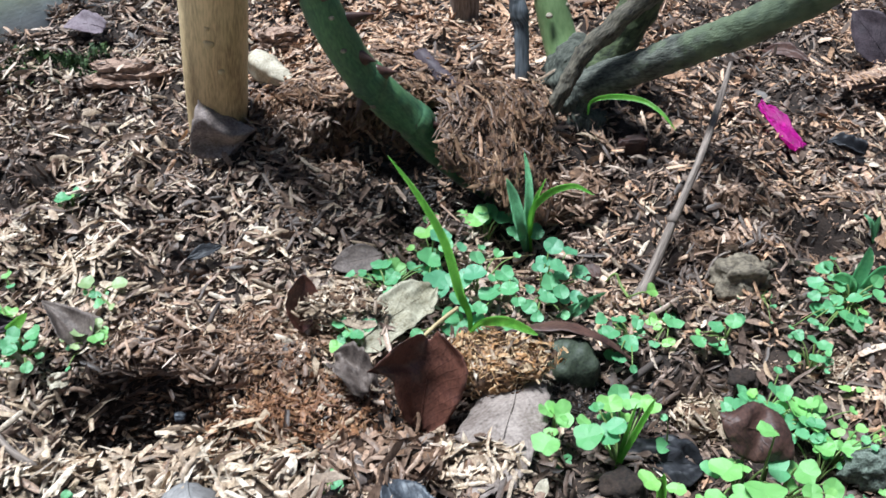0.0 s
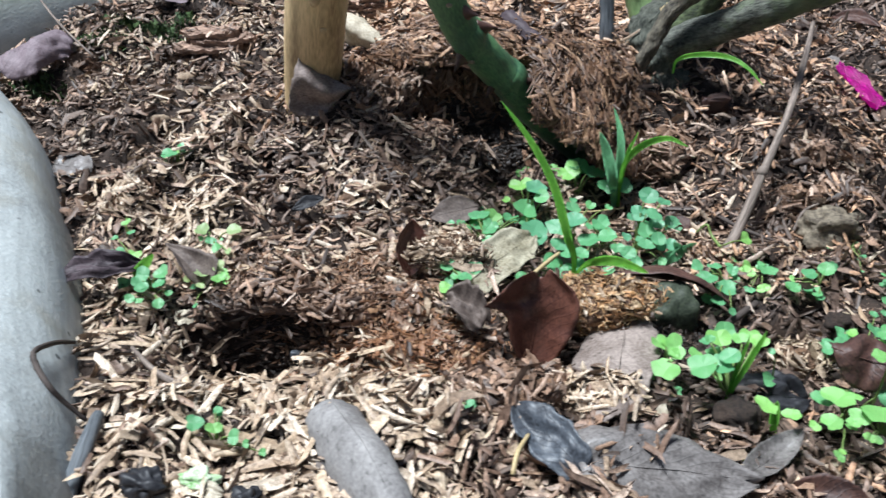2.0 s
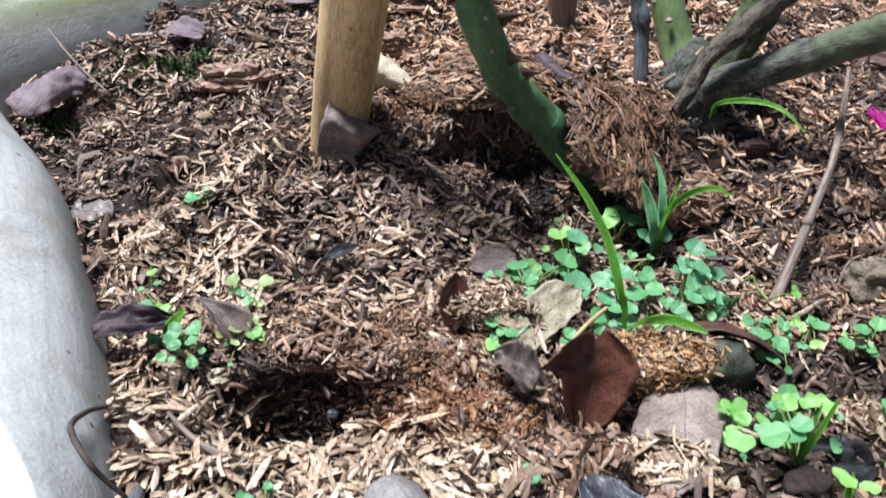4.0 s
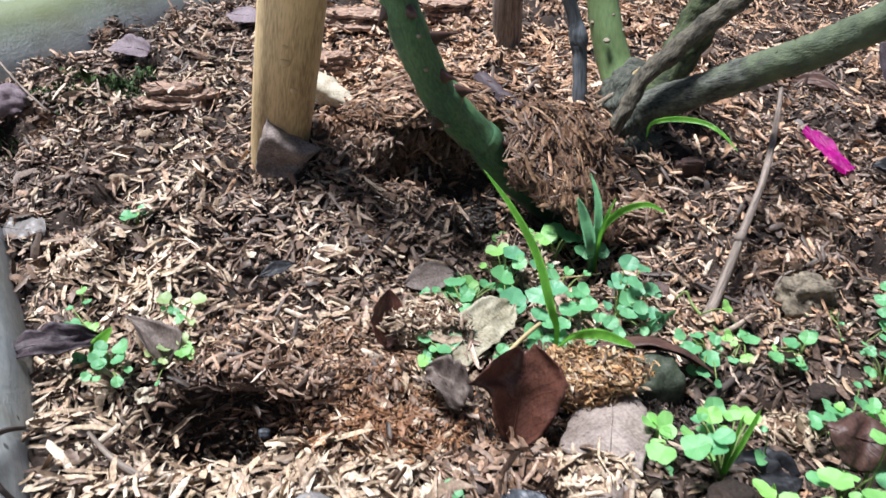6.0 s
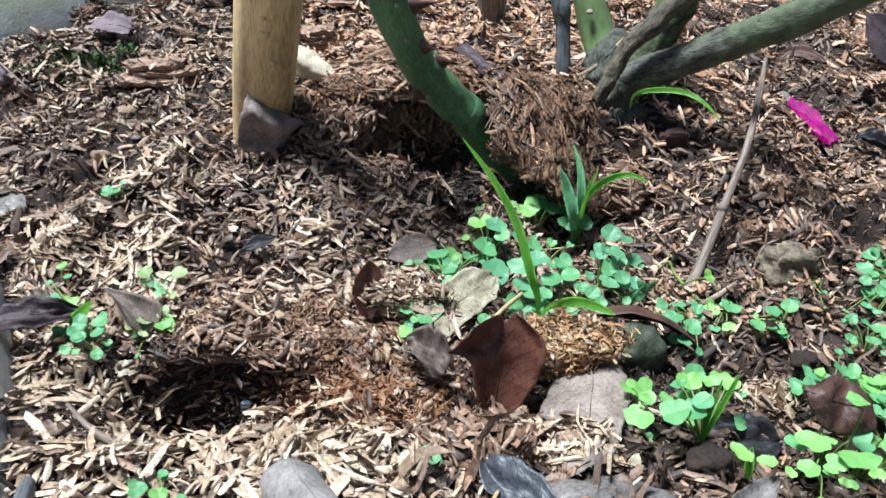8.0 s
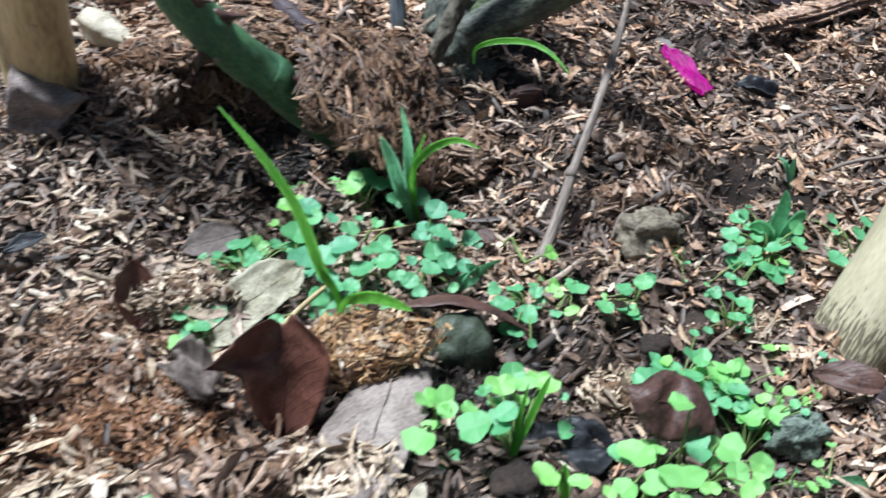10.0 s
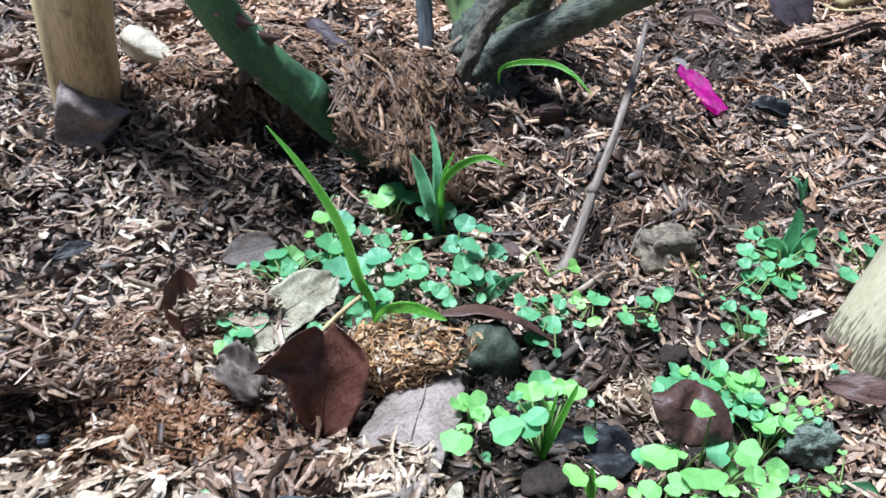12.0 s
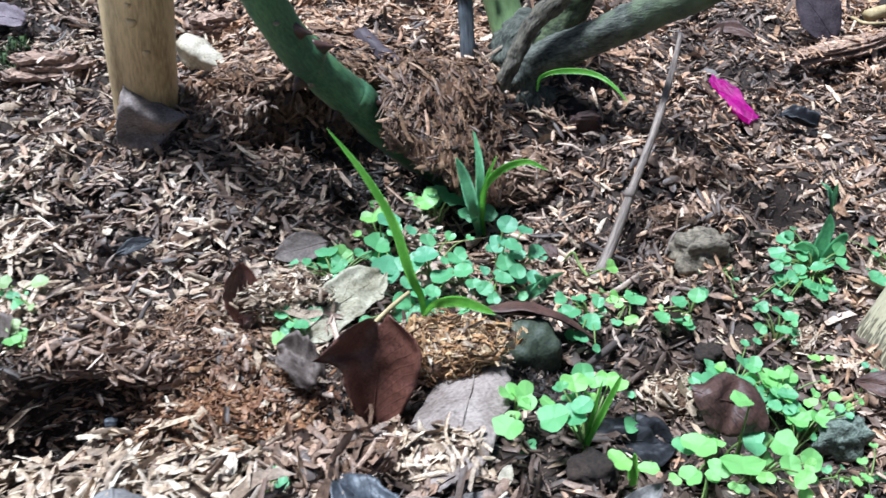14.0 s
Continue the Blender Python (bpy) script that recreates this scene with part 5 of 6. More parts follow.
twig("lichen-grey stick at the foot of the curb", [(-19.4, -7.0, 3.9, 0.30), (-19.2, -9.3, 4.3, 0.34), (-19.5, -11.2, 3.4, 0.32)], POLE, 7)
twig("pale dry stalk leaning on the curb", [(-38.2, 37.6, 6.4, 0.09), (-35.5, 34.5, 5.0, 0.1), (-31.8, 30.6, 3.9, 0.08)], TWIG, 8)
twig("curved pale root lying on the husk", [(0.6, -5.2, 2.8, 0.14), (0.5, -3.9, 2.8, 0.14), (1.2, -5.2, 3.2, 0.1)], TWIG, 9)
twig("dark twig lying among seedlings", [(13.7, 4.5, -0.1, 0.2), (11.9, 2.9, 0.2, 0.22), (11.2, 2.7, -0.3, 0.18)], TWIG_DARK, 10)
twig("thin bent twig on the far husk", [(33.1, 15.1, 1.1, 0.12), (34.3, 14.9, 1.8, 0.13), (37.6, 15.6, 1.6, 0.1)], TWIG, 11)
stone("stone", "rough brown stone half sunk in the husk", (20.6, 11.0, 0.5), (1.85, 1.3, 1.25), STONE, 3, 0.5, 0.12)
stone("stone", "smooth greenish stone under a dead leaf", (8.3, 3.3, 0.2), (1.5, 1.2, 1.9), GREEN_STONE, 5, 0.16, 0.1)
# plain pebble shape stands in for a small striped snail
stone("pebble", "small blue-grey pebble in the scraped hollow, in place of a snail", (-12.7, 2.3, -1.7), (0.32, 0.26, 0.3), DRY["slate"], 6)
stone("pebble", "dark round clod on the husk", (-17.2, -5.8, 3.5), (0.75, 0.6, 0.5), STONE, 7)
stone("mossy_clod", "grey-green mossy clod of soil among seedlings", (21.6, -3.6, 0.4), (1.1, 0.8, 0.9), MOSSY_SOIL, 8, 0.4, 0.1)
stone("clod", "dark clod of soil among bright seedlings", (9.1, -5.6, 1.7), (1.1, 0.9, 0.9), SOIL, 9, 0.3, 0.1, "clod")


# ---- flaking bark ----
def bark_piece(name, label, centre, size, yaw, seed, tone="mid", count=90):
    """A piece of bark: ragged layers of unequal length, splintered along the grain, with husks caught on it."""
    rng = random.Random(seed)
    base = (centre[0], centre[1], centre[2] - size[2])
    root = thing(name, base, label, "bark")
    spin = Matrix.Rotation(yaw, 3, "Z")
    layers = 4
    spots = []
    for n in range(layers):
        bm = bmesh.new()
        reach, breadth = size[0] * rng.uniform(0.7, 1.0), size[1] * rng.uniform(0.7, 1.0)
        shift = Vector((rng.uniform(-0.2, 0.2) * size[0], rng.uniform(-0.25, 0.25) * size[1], size[2] * (-1 + 2 * (n + 0.5) / layers)))
        thick = size[2] * 2 / layers * 0.75
        nu, nv, top, under = 34, 10, [], []
        for i in range(nu + 1):
            u = 2 * i / nu - 1
            top.append([])
            under.append([])
            for k in range(nv + 1):
                v = 2 * k / nv - 1
                ends = 1 - 0.28 * abs(noise.noise(Vector((v * 5, n * 3.1, seed)))) - 0.12 * rng.random()
                w = (1 - abs(u) ** 3.5) ** 0.5 * (0.8 + 0.35 * noise.noise(Vector((u * 3.0, (v > 0) * 5 + n, seed * 1.7))))
                p = Vector((u * reach * (ends if abs(u) > 0.7 else 1), v * breadth * w, 0))
                rise = 0.5 * thick * (noise.noise(Vector((u * 2.2, v * 7, seed + n))) + 0.6 * noise.noise(Vector((u * 6, v * 14, seed + n)))) - 0.35 * thick * v * v
                a, b = p + shift + Vector((0, 0, thick / 2 + rise)), p + shift + Vector((0, 0, -thick / 2 + 0.4 * rise))
                top[-1].append(bm.verts.new(Vector(centre) + spin @ a))
                under[-1].append(bm.verts.new(Vector(centre) + spin @ b))
                if abs(u) < 0.9:
                    spots.append(tuple(Vector(centre) + spin @ a))
        for i in range(nu):
            for k in range(nv):
                bm.faces.new((top[i][k], top[i][k + 1], top[i + 1][k + 1], top[i + 1][k]))
                bm.faces.new((under[i][k], under[i + 1][k], under[i + 1][k + 1], under[i][k + 1]))
            for k in (0, nv):
                bm.faces.new((top[i][k], top[i + 1][k], under[i + 1][k], under[i][k]))
        for k in range(nv):
            for i in (0, nu):
                bm.faces.new((top[i][k], top[i][k + 1], under[i][k + 1], under[i][k]))
        bmesh.ops.recalc_face_normals(bm, faces=bm.faces)
        part("layer", bm, BARK_PINK, root, smooth_faces=False)
    dice = np.random.RandomState(seed)
    pos = np.array(spots)[dice.randint(0, len(spots), count)] - np.array(root["base"])
    chaff = husks("crust", pos[:, 0], pos[:, 1], pos[:, 2] + dice.uniform(0, 0.1, count), np.tile([0.0, -0.2, 1.0], (count, 1)), 0.7, dice, 30.0, HUSKS[tone], "husks caught on the bark")
    chaff.parent = root
    return root


bark_piece("bark_slab", "long slab of reddish bark lying over a hollow in the husk", (44.0, 36.9, 2.9), (10.2, 1.15, 0.5), 0.40, 12, "warm", 420)
bark_piece("bark_chunk", "flat pinkish piece of bark near the curb", (-23.2, 35.1, 3.3), (3.7, 1.6, 1.1), 0.1, 13)
bark_piece("bark_chunk", "small reddish piece of bark near the curb", (-25.9, 15.5, 1.8), (1.2, 0.8, 0.5), 0.3, 14)
bark_piece("bark_chunk", "weathered piece of bark behind the stake", (-10.7, 35.2, 6.3), (1.9, 1.0, 0.8), 0.3, 15)
bark_piece("bark_chunk", "broad pinkish piece of bark at the back of the bed", (-9.2, 45.0, 6.7), (3.6, 1.8, 0.9), -0.1, 24)
bark_piece("bark_chunk", "reddish piece of bark at the back of the bed", (-0.1, 48.2, 6.9), (3.0, 1.8, 0.9), 0.2, 25)


# ---- clumps of matted husk ----
def clump(label, centres, seed, count, tone, length=0.85, rough=0.2, tilt=38.0, grain=None, chips=0):
    """Matted lumps, each (x, y, z, half sizes), in one mass, with husks and fibres sticking to it."""
    low = centres[0]
    root = thing("husk_clump", (low[0], low[1], low[2] - low[5]), label, "husk clump")
    total = sum(q[3] * q[4] + q[4] * q[5] + q[3] * q[5] for q in centres)
    rng = np.random.RandomState(seed)
    pos, nor = [], []
    for k, q in enumerate(centres):
        bm = lump(q[:3], q[3:], seed + k, rough, 4, 0.2)
        bm.normal_update()
        spots = [(v.co.copy(), v.normal.copy()) for v in bm.verts]
        part("core", bm, MATTED, root)
        n = int(count * (q[3] * q[4] + q[4] * q[5] + q[3] * q[5]) / total)
        for i in rng.randint(0, len(spots), n):
            pos.append(spots[i][0][:])
            nor.append(spots[i][1][:])
    pos, nor = np.array(pos), np.array(nor)
    pos = pos + rng.normal(0, 0.12, pos.shape) + nor * rng.uniform(-0.05, 0.28, (len(pos), 1)) - np.array(root["base"])
    crust = husks("crust", pos[:, 0], pos[:, 1], pos[:, 2], nor, length, rng, tilt, HUSKS[tone], "husks and fibres stuck to the lump", grain, 0.55)
    crust.parent = root
    if chips:
        pick = rng.randint(0, len(pos), chips)
        chip = husks("crust", pos[pick, 0], pos[pick, 1], pos[pick, 2] + 0.12, nor[pick], 1.0, rng, 50.0, HUSKS["pale"], "pale splinters caught in the lump")
        chip.parent = root
    return root


def matted_slab(label, rows, seed, count, tone, thick, grain, length=0.85, rough=0.5, tilt=20.0, lip=0.25, hang=(0, -0.2, -1), layered=(0.7, 0.7, 0.7)):
    """A crust of matted husk through rows of points, from its back to its overhanging lip, with husks bedded along its grain and a frayed edge."""
    root = thing("husk_clump", rows[-1][len(rows[-1]) // 2], label, "husk clump")
    bm, spots = sheet(rows, 9, 9, thick, rough, layered, seed, 0.3)
    part("core", bm, MATTED, root, smooth_faces=False)
    rng = np.random.RandomState(seed)
    base = np.array(root["base"])

    def scatter(pick, n, size, lean, kind, flow, loose, words, out):
        i = rng.choice(pick, n)
        nor = np.array([spots[k][1][:] for k in i])
        pos = np.array([spots[k][0][:] for k in i]) + rng.normal(0, 0.16, (n, 3)) + nor * rng.uniform(-0.08, out, (n, 1)) - base
        crust = husks("crust", pos[:, 0], pos[:, 1], pos[:, 2], nor, size, rng, lean, HUSKS[kind], words, flow, loose, 0.8)
        crust.parent = root

    every = list(range(len(spots)))
    edge = [k for k in every if spots[k][2] > 1 - lip]
    scatter(every, count, length, tilt, tone, grain, 0.5, "husks and fibres stuck to the crust", 0.05)
    scatter(edge, count // 3, length * 0.6, tilt, tone, hang, 0.35, "frayed fibres along the broken edge", 0.15)
    scatter(every, count // 40, length, tilt + 10, "warm", None, 0.5, "paler splinters caught in the crust", 0.15)
    scatter(every, count, length * 0.4, tilt + 15, "dark", None, 0.5, "dark crumbs in the crust", 0.12)
    return root


matted_slab("overhanging slab of matted brown husk beside the cane", [
    [(2.0, 24.6, 7.6), (4.0, 25.0, 7.5), (6.0, 25.3, 7.2), (8.0, 25.3, 6.7), (10.0, 25.0, 6.0)],
    [(1.9, 21.0, 8.6), (3.7, 21.2, 8.4), (5.5, 21.6, 7.9), (7.3, 22.0, 7.1), (9.2, 22.3, 6.2)],
    [(1.9, 18.6, 7.9), (3.6, 18.3, 7.5), (5.5, 18.4, 6.7), (7.4, 19.0, 5.6), (9.4, 20.0, 4.6)],
    [(1.9, 17.3, 6.8), (3.5, 16.6, 6.1), (5.4, 16.2, 5.1), (7.2, 16.8, 4.0), (9.2, 18.2, 3.0)],
    [(2.1, 16.8, 5.6), (3.6, 16.0, 4.9), (5.5, 15.3, 3.8), (7.0, 15.3, 2.6), (8.8, 16.6, 1.3)]], 3, 3000, "peat", 1.2, (0.1, -0.8, -0.5), 1.0, 1.25, 6.0, layered=(1.3, 0.4, 0.4))
matted_slab("layered ledge of matted husk behind the cane", [
    [(-9.2, 30.0, 6.3), (-5.0, 30.6, 7.4), (-1.5, 30.6, 7.8), (2.6, 30.0, 7.4)],
    [(-9.0, 26.6, 6.8), (-4.8, 26.6, 8.2), (-1.5, 26.4, 8.5), (2.4, 26.0, 7.9)],
    [(-8.8, 24.8, 6.8), (-4.9, 23.7, 8.1), (-1.6, 23.4, 8.4), (1.7, 23.8, 7.8)],
    [(-8.6, 24.3, 6.1), (-4.9, 22.7, 7.0), (-1.7, 22.4, 7.1), (1.5, 23.1, 6.7)]], 5, 4600, "fibre", 0.8, (1, -0.15, 0.0), 0.9, 0.45, 14.0, 0.35, (0.6, -0.6, -0.4), (0.35, 0.8, 1.6))
clump("crumbly dark husk bank beside the stake", [(-8.9, 24.7, 4.2, 2.2, 1.8, 1.9), (-5.4, 24.8, 3.8, 2.8, 1.5, 1.9), (-1.8, 25.0, 4.2, 2.6, 1.4, 2.0)], 6, 4600, "fibre", 0.9, 0.42, 34.0, (-0.2, -0.5, -1))
clump("crumbled brown husk heaped below the ledge", [(-7.6, 22.9, 4.4, 1.9, 1.3, 1.3), (-9.2, 22.3, 3.9, 1.4, 1.1, 1.2)], 16, 1700, "mid", 0.85, 0.4, 40.0, (-0.3, -0.6, -0.8))
clump("crumbled orange-brown fibre clump beside the cupped leaf", [(4.4, 1.4, 2.7, 1.85, 1.05, 0.85), (3.2, 2.3, 2.5, 1.1, 0.9, 0.85)], 7, 3600, "orange", 0.42, 0.48, 50.0, chips=70)
clump("pale brown crumbled fibre clump beside the curled leaf", [(-4.1, 6.5, 2.4, 1.9, 1.1, 0.8), (-2.5, 6.1, 1.7, 0.9, 0.7, 0.5)], 8, 2400, "pale", 0.42, 0.5, 50.0, chips=25)
clump("heap of torn straw-coloured fibres", [(-1.5, -5.2, 3.4, 2.4, 1.1, 0.5)], 9, 420, "mid", 1.15)
clump("bleached flaking bit of bark near the bamboo stake", [(24.8, 4.1, -0.9, 1.3, 0.8, 0.5)], 10, 420, "pale", 0.7)
clump("crumbled reddish bark flakes among seedlings", [(15.4, 1.1, -1.1, 1.3, 0.9, 0.6)], 11, 420, "pale", 0.7)
clump("rim of matted husk over the scraped hollow", [(-13.9, 4.1, 1.5, 2.6, 0.9, 0.7), (-10.6, 3.4, 1.3, 2.2, 0.9, 0.6)], 12, 1400, "mid", 0.8)
clump("curled dark flakes at the edge of the hollow", [(-16.1, 3.8, 0.9, 1.2, 0.8, 0.8)], 13, 380, "dark", 1.0)


# ---- loose flakes lying singly on the litter ----
def flake_mesh(name, mat, seed, length, breadth):
    """A curved splinter of husk or wood, pointed at both ends, with thickness."""
    rng = random.Random(seed)
    bm, rows = bmesh.new(), []
    bow, turn = rng.uniform(-0.15, 0.25), rng.uniform(-0.2, 0.2)
    for i in range(7):
        u = i / 6
        w = breadth / 2 * (math.sin(math.pi * min(max(u, 0.03), 0.97)) ** 0.6) * rng.uniform(0.85, 1.12)
        x, y, z = length * (u - 0.5), turn * length * (u - 0.5) ** 2 * 2, bow * length * (0.25 - (u - 0.5) ** 2)
        rows.append([bm.verts.new((x, y + s * w, z + t + 0.35 * w * (1 - s * s))) for s, t in ((-1, 0), (0, 0), (1, 0), (0, -0.09))])
    for r0, r1 in zip(rows, rows[1:]):
        for k in range(4):
            bm.faces.new((r0[k], r0[(k + 1) % 4], r1[(k + 1) % 4], r1[k]))
    bm.faces.new(rows[0][::-1])
    bm.faces.new(rows[-1])
    for v in bm.verts:
        v.co *= CM
    bmesh.ops.recalc_face_normals(bm, faces=bm.faces)
    me = bpy.data.meshes.new(name)
    bm.to_mesh(me)
    bm.free()
    me.materials.append(mat)
    return me


FLAKE_MAT = material("flake", (1, 1, 1), 0.55, (0.6, 0.57, 0.53), 160, 6, 0.3, 1500, random_tint=[(0.62, 0.50, 0.36), (0.34, 0.24, 0.16), (0.72, 0.64, 0.52), (0.24, 0.15, 0.09), (0.52, 0.38, 0.25), (0.42, 0.33, 0.26)])
FLAKES = [flake_mesh("husk_flake", FLAKE_MAT, s, 1.0 + 0.09 * s, 0.24 + 0.03 * (s % 5)) for s in range(9)]


def flakes(label, cx, cy, rx, ry, count, seed, size=1.0):
    rng = random.Random(seed)
    for _ in range(count):
        x, y = cx + rng.gauss(0, rx / 2), cy + rng.gauss(0, ry / 2)
        if curb_side(np.array([x]), np.array([y]))[0] > -0.5:
            continue
        ob = new("husk_flake", rng.choice(FLAKES))
        turn = Euler((rng.gauss(0, 0.35), rng.gauss(0, 0.3), rng.uniform(0, 6.28))).to_matrix().to_4x4()
        z = float(relief(x, y)) + 0.48
        ob.matrix_world = Matrix.Translation(Vector((x, y, z)) * CM) @ turn @ Matrix.Scale(size * rng.uniform(0.75, 1.3), 4)
        tagged(ob, label, "husk flake", "loose flakes")


flakes("bleached flake of husk lying loose at the bed's near edge", -11, -6, 15, 8, 70, 3)
flakes("tan splinter of husk lying on the litter", -4, 8, 34, 12, 60, 4, 0.9)
flakes("brown splinter of husk lying among seedlings", 20, 6, 20, 14, 55, 5, 0.95)
flakes("warm tan flake of husk behind the rose", 10, 34, 40, 18, 60, 6, 0.9)


# ---- small scraps ----
dry_leaf("white and green scrap at the bed's near edge", (-14.9, -10.7, 4.0), (-13.2, -11.3, 4.2), 0.75, (0, -0.4, 1), "bone", "blunt", 0.2, 0.1, 0.3, 61)
dry_leaf("small chalky white scrap on the husk", (-18.8, 2.0, 1.2), (-18.0, 2.6, 1.0), 0.9, (0, -0.4, 1), "bone", "blunt", 0.2, 0.1, 0.2, 62)
dry_leaf("round cream scrap of leaf beside the hollow", (-17.7, 2.8, 1.1), (-17.2, 3.0, 1.2), 0.45, (0, -0.7, 0.7), "bone", "blunt", 0.1, 0.05, 0.05, 63)
dry_leaf("small dry leaf on the heaped husk", (3.4, 7.4, 1.5), (2.2, 7.2, 1.0), 1.0, (0, -0.5, 1), "taupe", "oval", 0.3, 0.1, 0.12, 64)
dry_leaf("cream triangle of torn leaf at the bed's near edge", (5.0, -6.6, 2.8), (5.4, -5.9, 3.0), 0.6, (0, -0.6, 0.8), "bone", "taper", 0.05, 0.02, 0.05, 65)
dry_leaf("dark crumpled leaf near the bark slab", (33.5, 43.9, 1.7), (36.6, 40.4, 2.1), 1.8, (0, -0.5, 1), "dark", "oval", 0.3, 0.1, 0.2, 66)
dry_leaf("dark wet leaf among the clover", (10.7, 12.4, 0.4), (11.7, 11.5, 0.3), 1.0, (0, -0.5, 1), "dark", "oval", 0.2, 0.05, 0.12, 67)
stone("pebble", "tiny blue-black pebble beside the petal", (26.4, 25.1, 2.1), (0.3, 0.25, 0.22), DRY["black"], 21, 0.15, 0.0)
stone("pebble", "small pale greenish crumb beside the petal", (25.3, 21.8, 3.2), (0.35, 0.25, 0.22), DRY["bone"], 22, 0.2, 0.0)
# dark block added where the soil face has a dark hollow
stone("bark_chunk", "dark red-brown block below the rose, standing for a dark hollow", (15.5, 21.7, 3.7), (1.0, 0.4, 0.8), DRY["dark"], 23, 0.3, 0.6, "bark")
stone("clod", "dark clod of soil among the seedlings", (18.0, 2.9, -0.3), (0.8, 0.6, 0.5), SOIL, 26, 0.3, 0.1, "clod")
twig("thin straw lying through the clover", [(4.2, 12.6, 0.8, 0.05), (6.1, 13.5, 0.3, 0.05), (7.8, 13.7, 0.4, 0.04)], STRAW, 31)
twig("thin straw lying through the clover", [(6.4, 12.6, -0.3, 0.05), (7.6, 11.9, -0.2, 0.05), (8.2, 9.9, 1.3, 0.04)], STRAW, 32)
twig("thin straw lying through the clover", [(5.8, 9.7, 1.1, 0.05), (7.1, 9.5, 0.9, 0.05), (7.8, 9.1, 1.1, 0.04)], STRAW, 33)
twig("thick yellowish grass stem lying by the cupped leaf", [(0.1, 4.2, 1.8, 0.12), (1.2, 5.3, 2.1, 0.13), (2.3, 6.2, 2.4, 0.10)], STRAW, 34)
twig("pale dry stem at the back of the bed", [(48.9, 45.9, 1.9, 0.15), (48.8, 42.9, 2.4, 0.15), (53.4, 43.9, 2.2, 0.12)], STRAW, 35)
twig("thick pale stick end at the back of the bed", [(49.6, 44.7, 2.5, 0.6), (51.6, 45.3, 2.7, 0.66), (54.6, 46.0, 2.5, 0.58)], STRAW, 39)
twig("thin pale stalk lying on the husk", [(-29.8, 22.0, 2.0, 0.07), (-28.2, 23.0, 2.6, 0.06)], STRAW, 36)
twig("short dark stick on the husk", [(-11.3, 5.5, 1.9, 0.13), (-11.2, 6.3, 2.0, 0.12), (-11.3, 8.3, 1.2, 0.1)], TWIG_DARK, 37)
clump("dark crumbling clod against the curb", [(-33.0, 47.0, 3.6, 2.0, 1.4, 1.2), (-32.1, 48.5, 4.2, 1.2, 1.0, 1.0)], 51, 700, "dark", 0.9)
clump("dark lump of husk under the piece of bark", [(-25.2, 35.1, 2.0, 2.6, 1.0, 0.7)], 52, 500, "dark", 0.8)
clump("crumbling lump of husk near the curb", [(-34.5, 33.5, 1.9, 1.8, 1.2, 0.9)], 53, 500, "mid", 0.8)
clump("lump of matted husk on the litter", [(-7.3, 15.8, 1.7, 1.8, 1.2, 0.7)], 54, 420, "dark", 0.8)
clump("lump of matted husk on the litter", [(-10.2, 13.8, 0.6, 1.6, 1.0, 0.7)], 55, 380, "mid", 0.8)
clump("lump of matted husk on the litter", [(-5.0, 19.9, 2.4, 1.6, 1.0, 0.8)], 56, 380, "mid", 0.8)
clump("slope of loose husk beside the overhanging slab", [(10.3, 18.6, 1.7, 2.4, 2.2, 1.2)], 61, 900, "mid", 0.95, 0.4, 34.0)
clump("lump of matted husk near the petal", [(20.1, 16.2, 3.1, 1.8, 1.2, 0.8)], 57, 420, "mid", 0.8)
clump("lump of matted husk beside the long twig", [(19.6, 13.7, 1.3, 1.6, 1.1, 0.7)], 58, 380, "mid", 0.8)
clump("torn straw-coloured fibres lying on the pale leaf", [(2.5, -5.3, 3.0, 1.7, 0.9, 0.35)], 59, 380, "pale", 1.1)
flakes("pale splinter of husk lying on the near litter", -14, -7, 10, 6, 40, 7, 0.9)
flakes("torn brown flake lying beside the dark leaves", 2, -6, 8, 4, 25, 8, 0.9)
flakes("brown flake of husk beside the stake", -12, 18, 14, 8, 40, 9, 0.85)
twig("thin pale root curling over the dark leaf", [(-1.9, -10.2, 3.7, 0.1), (-1.6, -9.2, 3.9, 0.1), (-1.0, -7.9, 3.4, 0.08)], STRAW, 38)
# ---- grasses ----
def grass(label, root_at, blades, mat=GRASS):
    root = thing("grass_tuft", root_at, label, "grass", "grass blades")
    for points, width in blades:
        part("blade", blade(points, width), mat, root)
    return root


grass("tall bright green grass blade with one low side leaf", (2.8, 4.4, 0.9), [
    ([(2.9, 4.5, 0.8), (2.8, 4.5, 3.2), (2.2, 4.1, 5.1), (1.4, 5.2, 7.6), (0.1, 6.1, 9.8), (-1.4, 7.0, 11.6)], 0.52),
    ([(2.8, 4.4, 1.9), (3.1, 2.8, 4.2), (4.2, 2.1, 5.0), (5.2, 1.4, 5.1), (5.8, 0.9, 5.1)], 0.62)])
grass("small tuft of young blue-green grass", (7.6, 15.5, -0.8), [
    ([(7.5, 15.4, -0.8), (6.7, 13.5, 2.6), (6.2, 14.2, 4.4), (5.7, 14.6, 5.6)], 0.85),
    ([(7.7, 15.5, -0.8), (7.2, 14.1, 2.9), (7.2, 15.1, 5.0), (7.2, 17.9, 5.7)], 0.62)], GRASS_BLUE)
grass("young grass with a drooping yellow-green blade", (7.9, 15.6, -0.9), [
    ([(7.9, 15.5, -0.8), (7.2, 13.5, 3.5), (8.0, 13.3, 5.2), (9.5, 13.0, 6.0), (10.7, 12.3, 5.8)], 0.5),
    ([(7.8, 15.5, -0.8), (7.4, 13.8, 4.0), (8.1, 14.4, 5.7)], 0.3)])
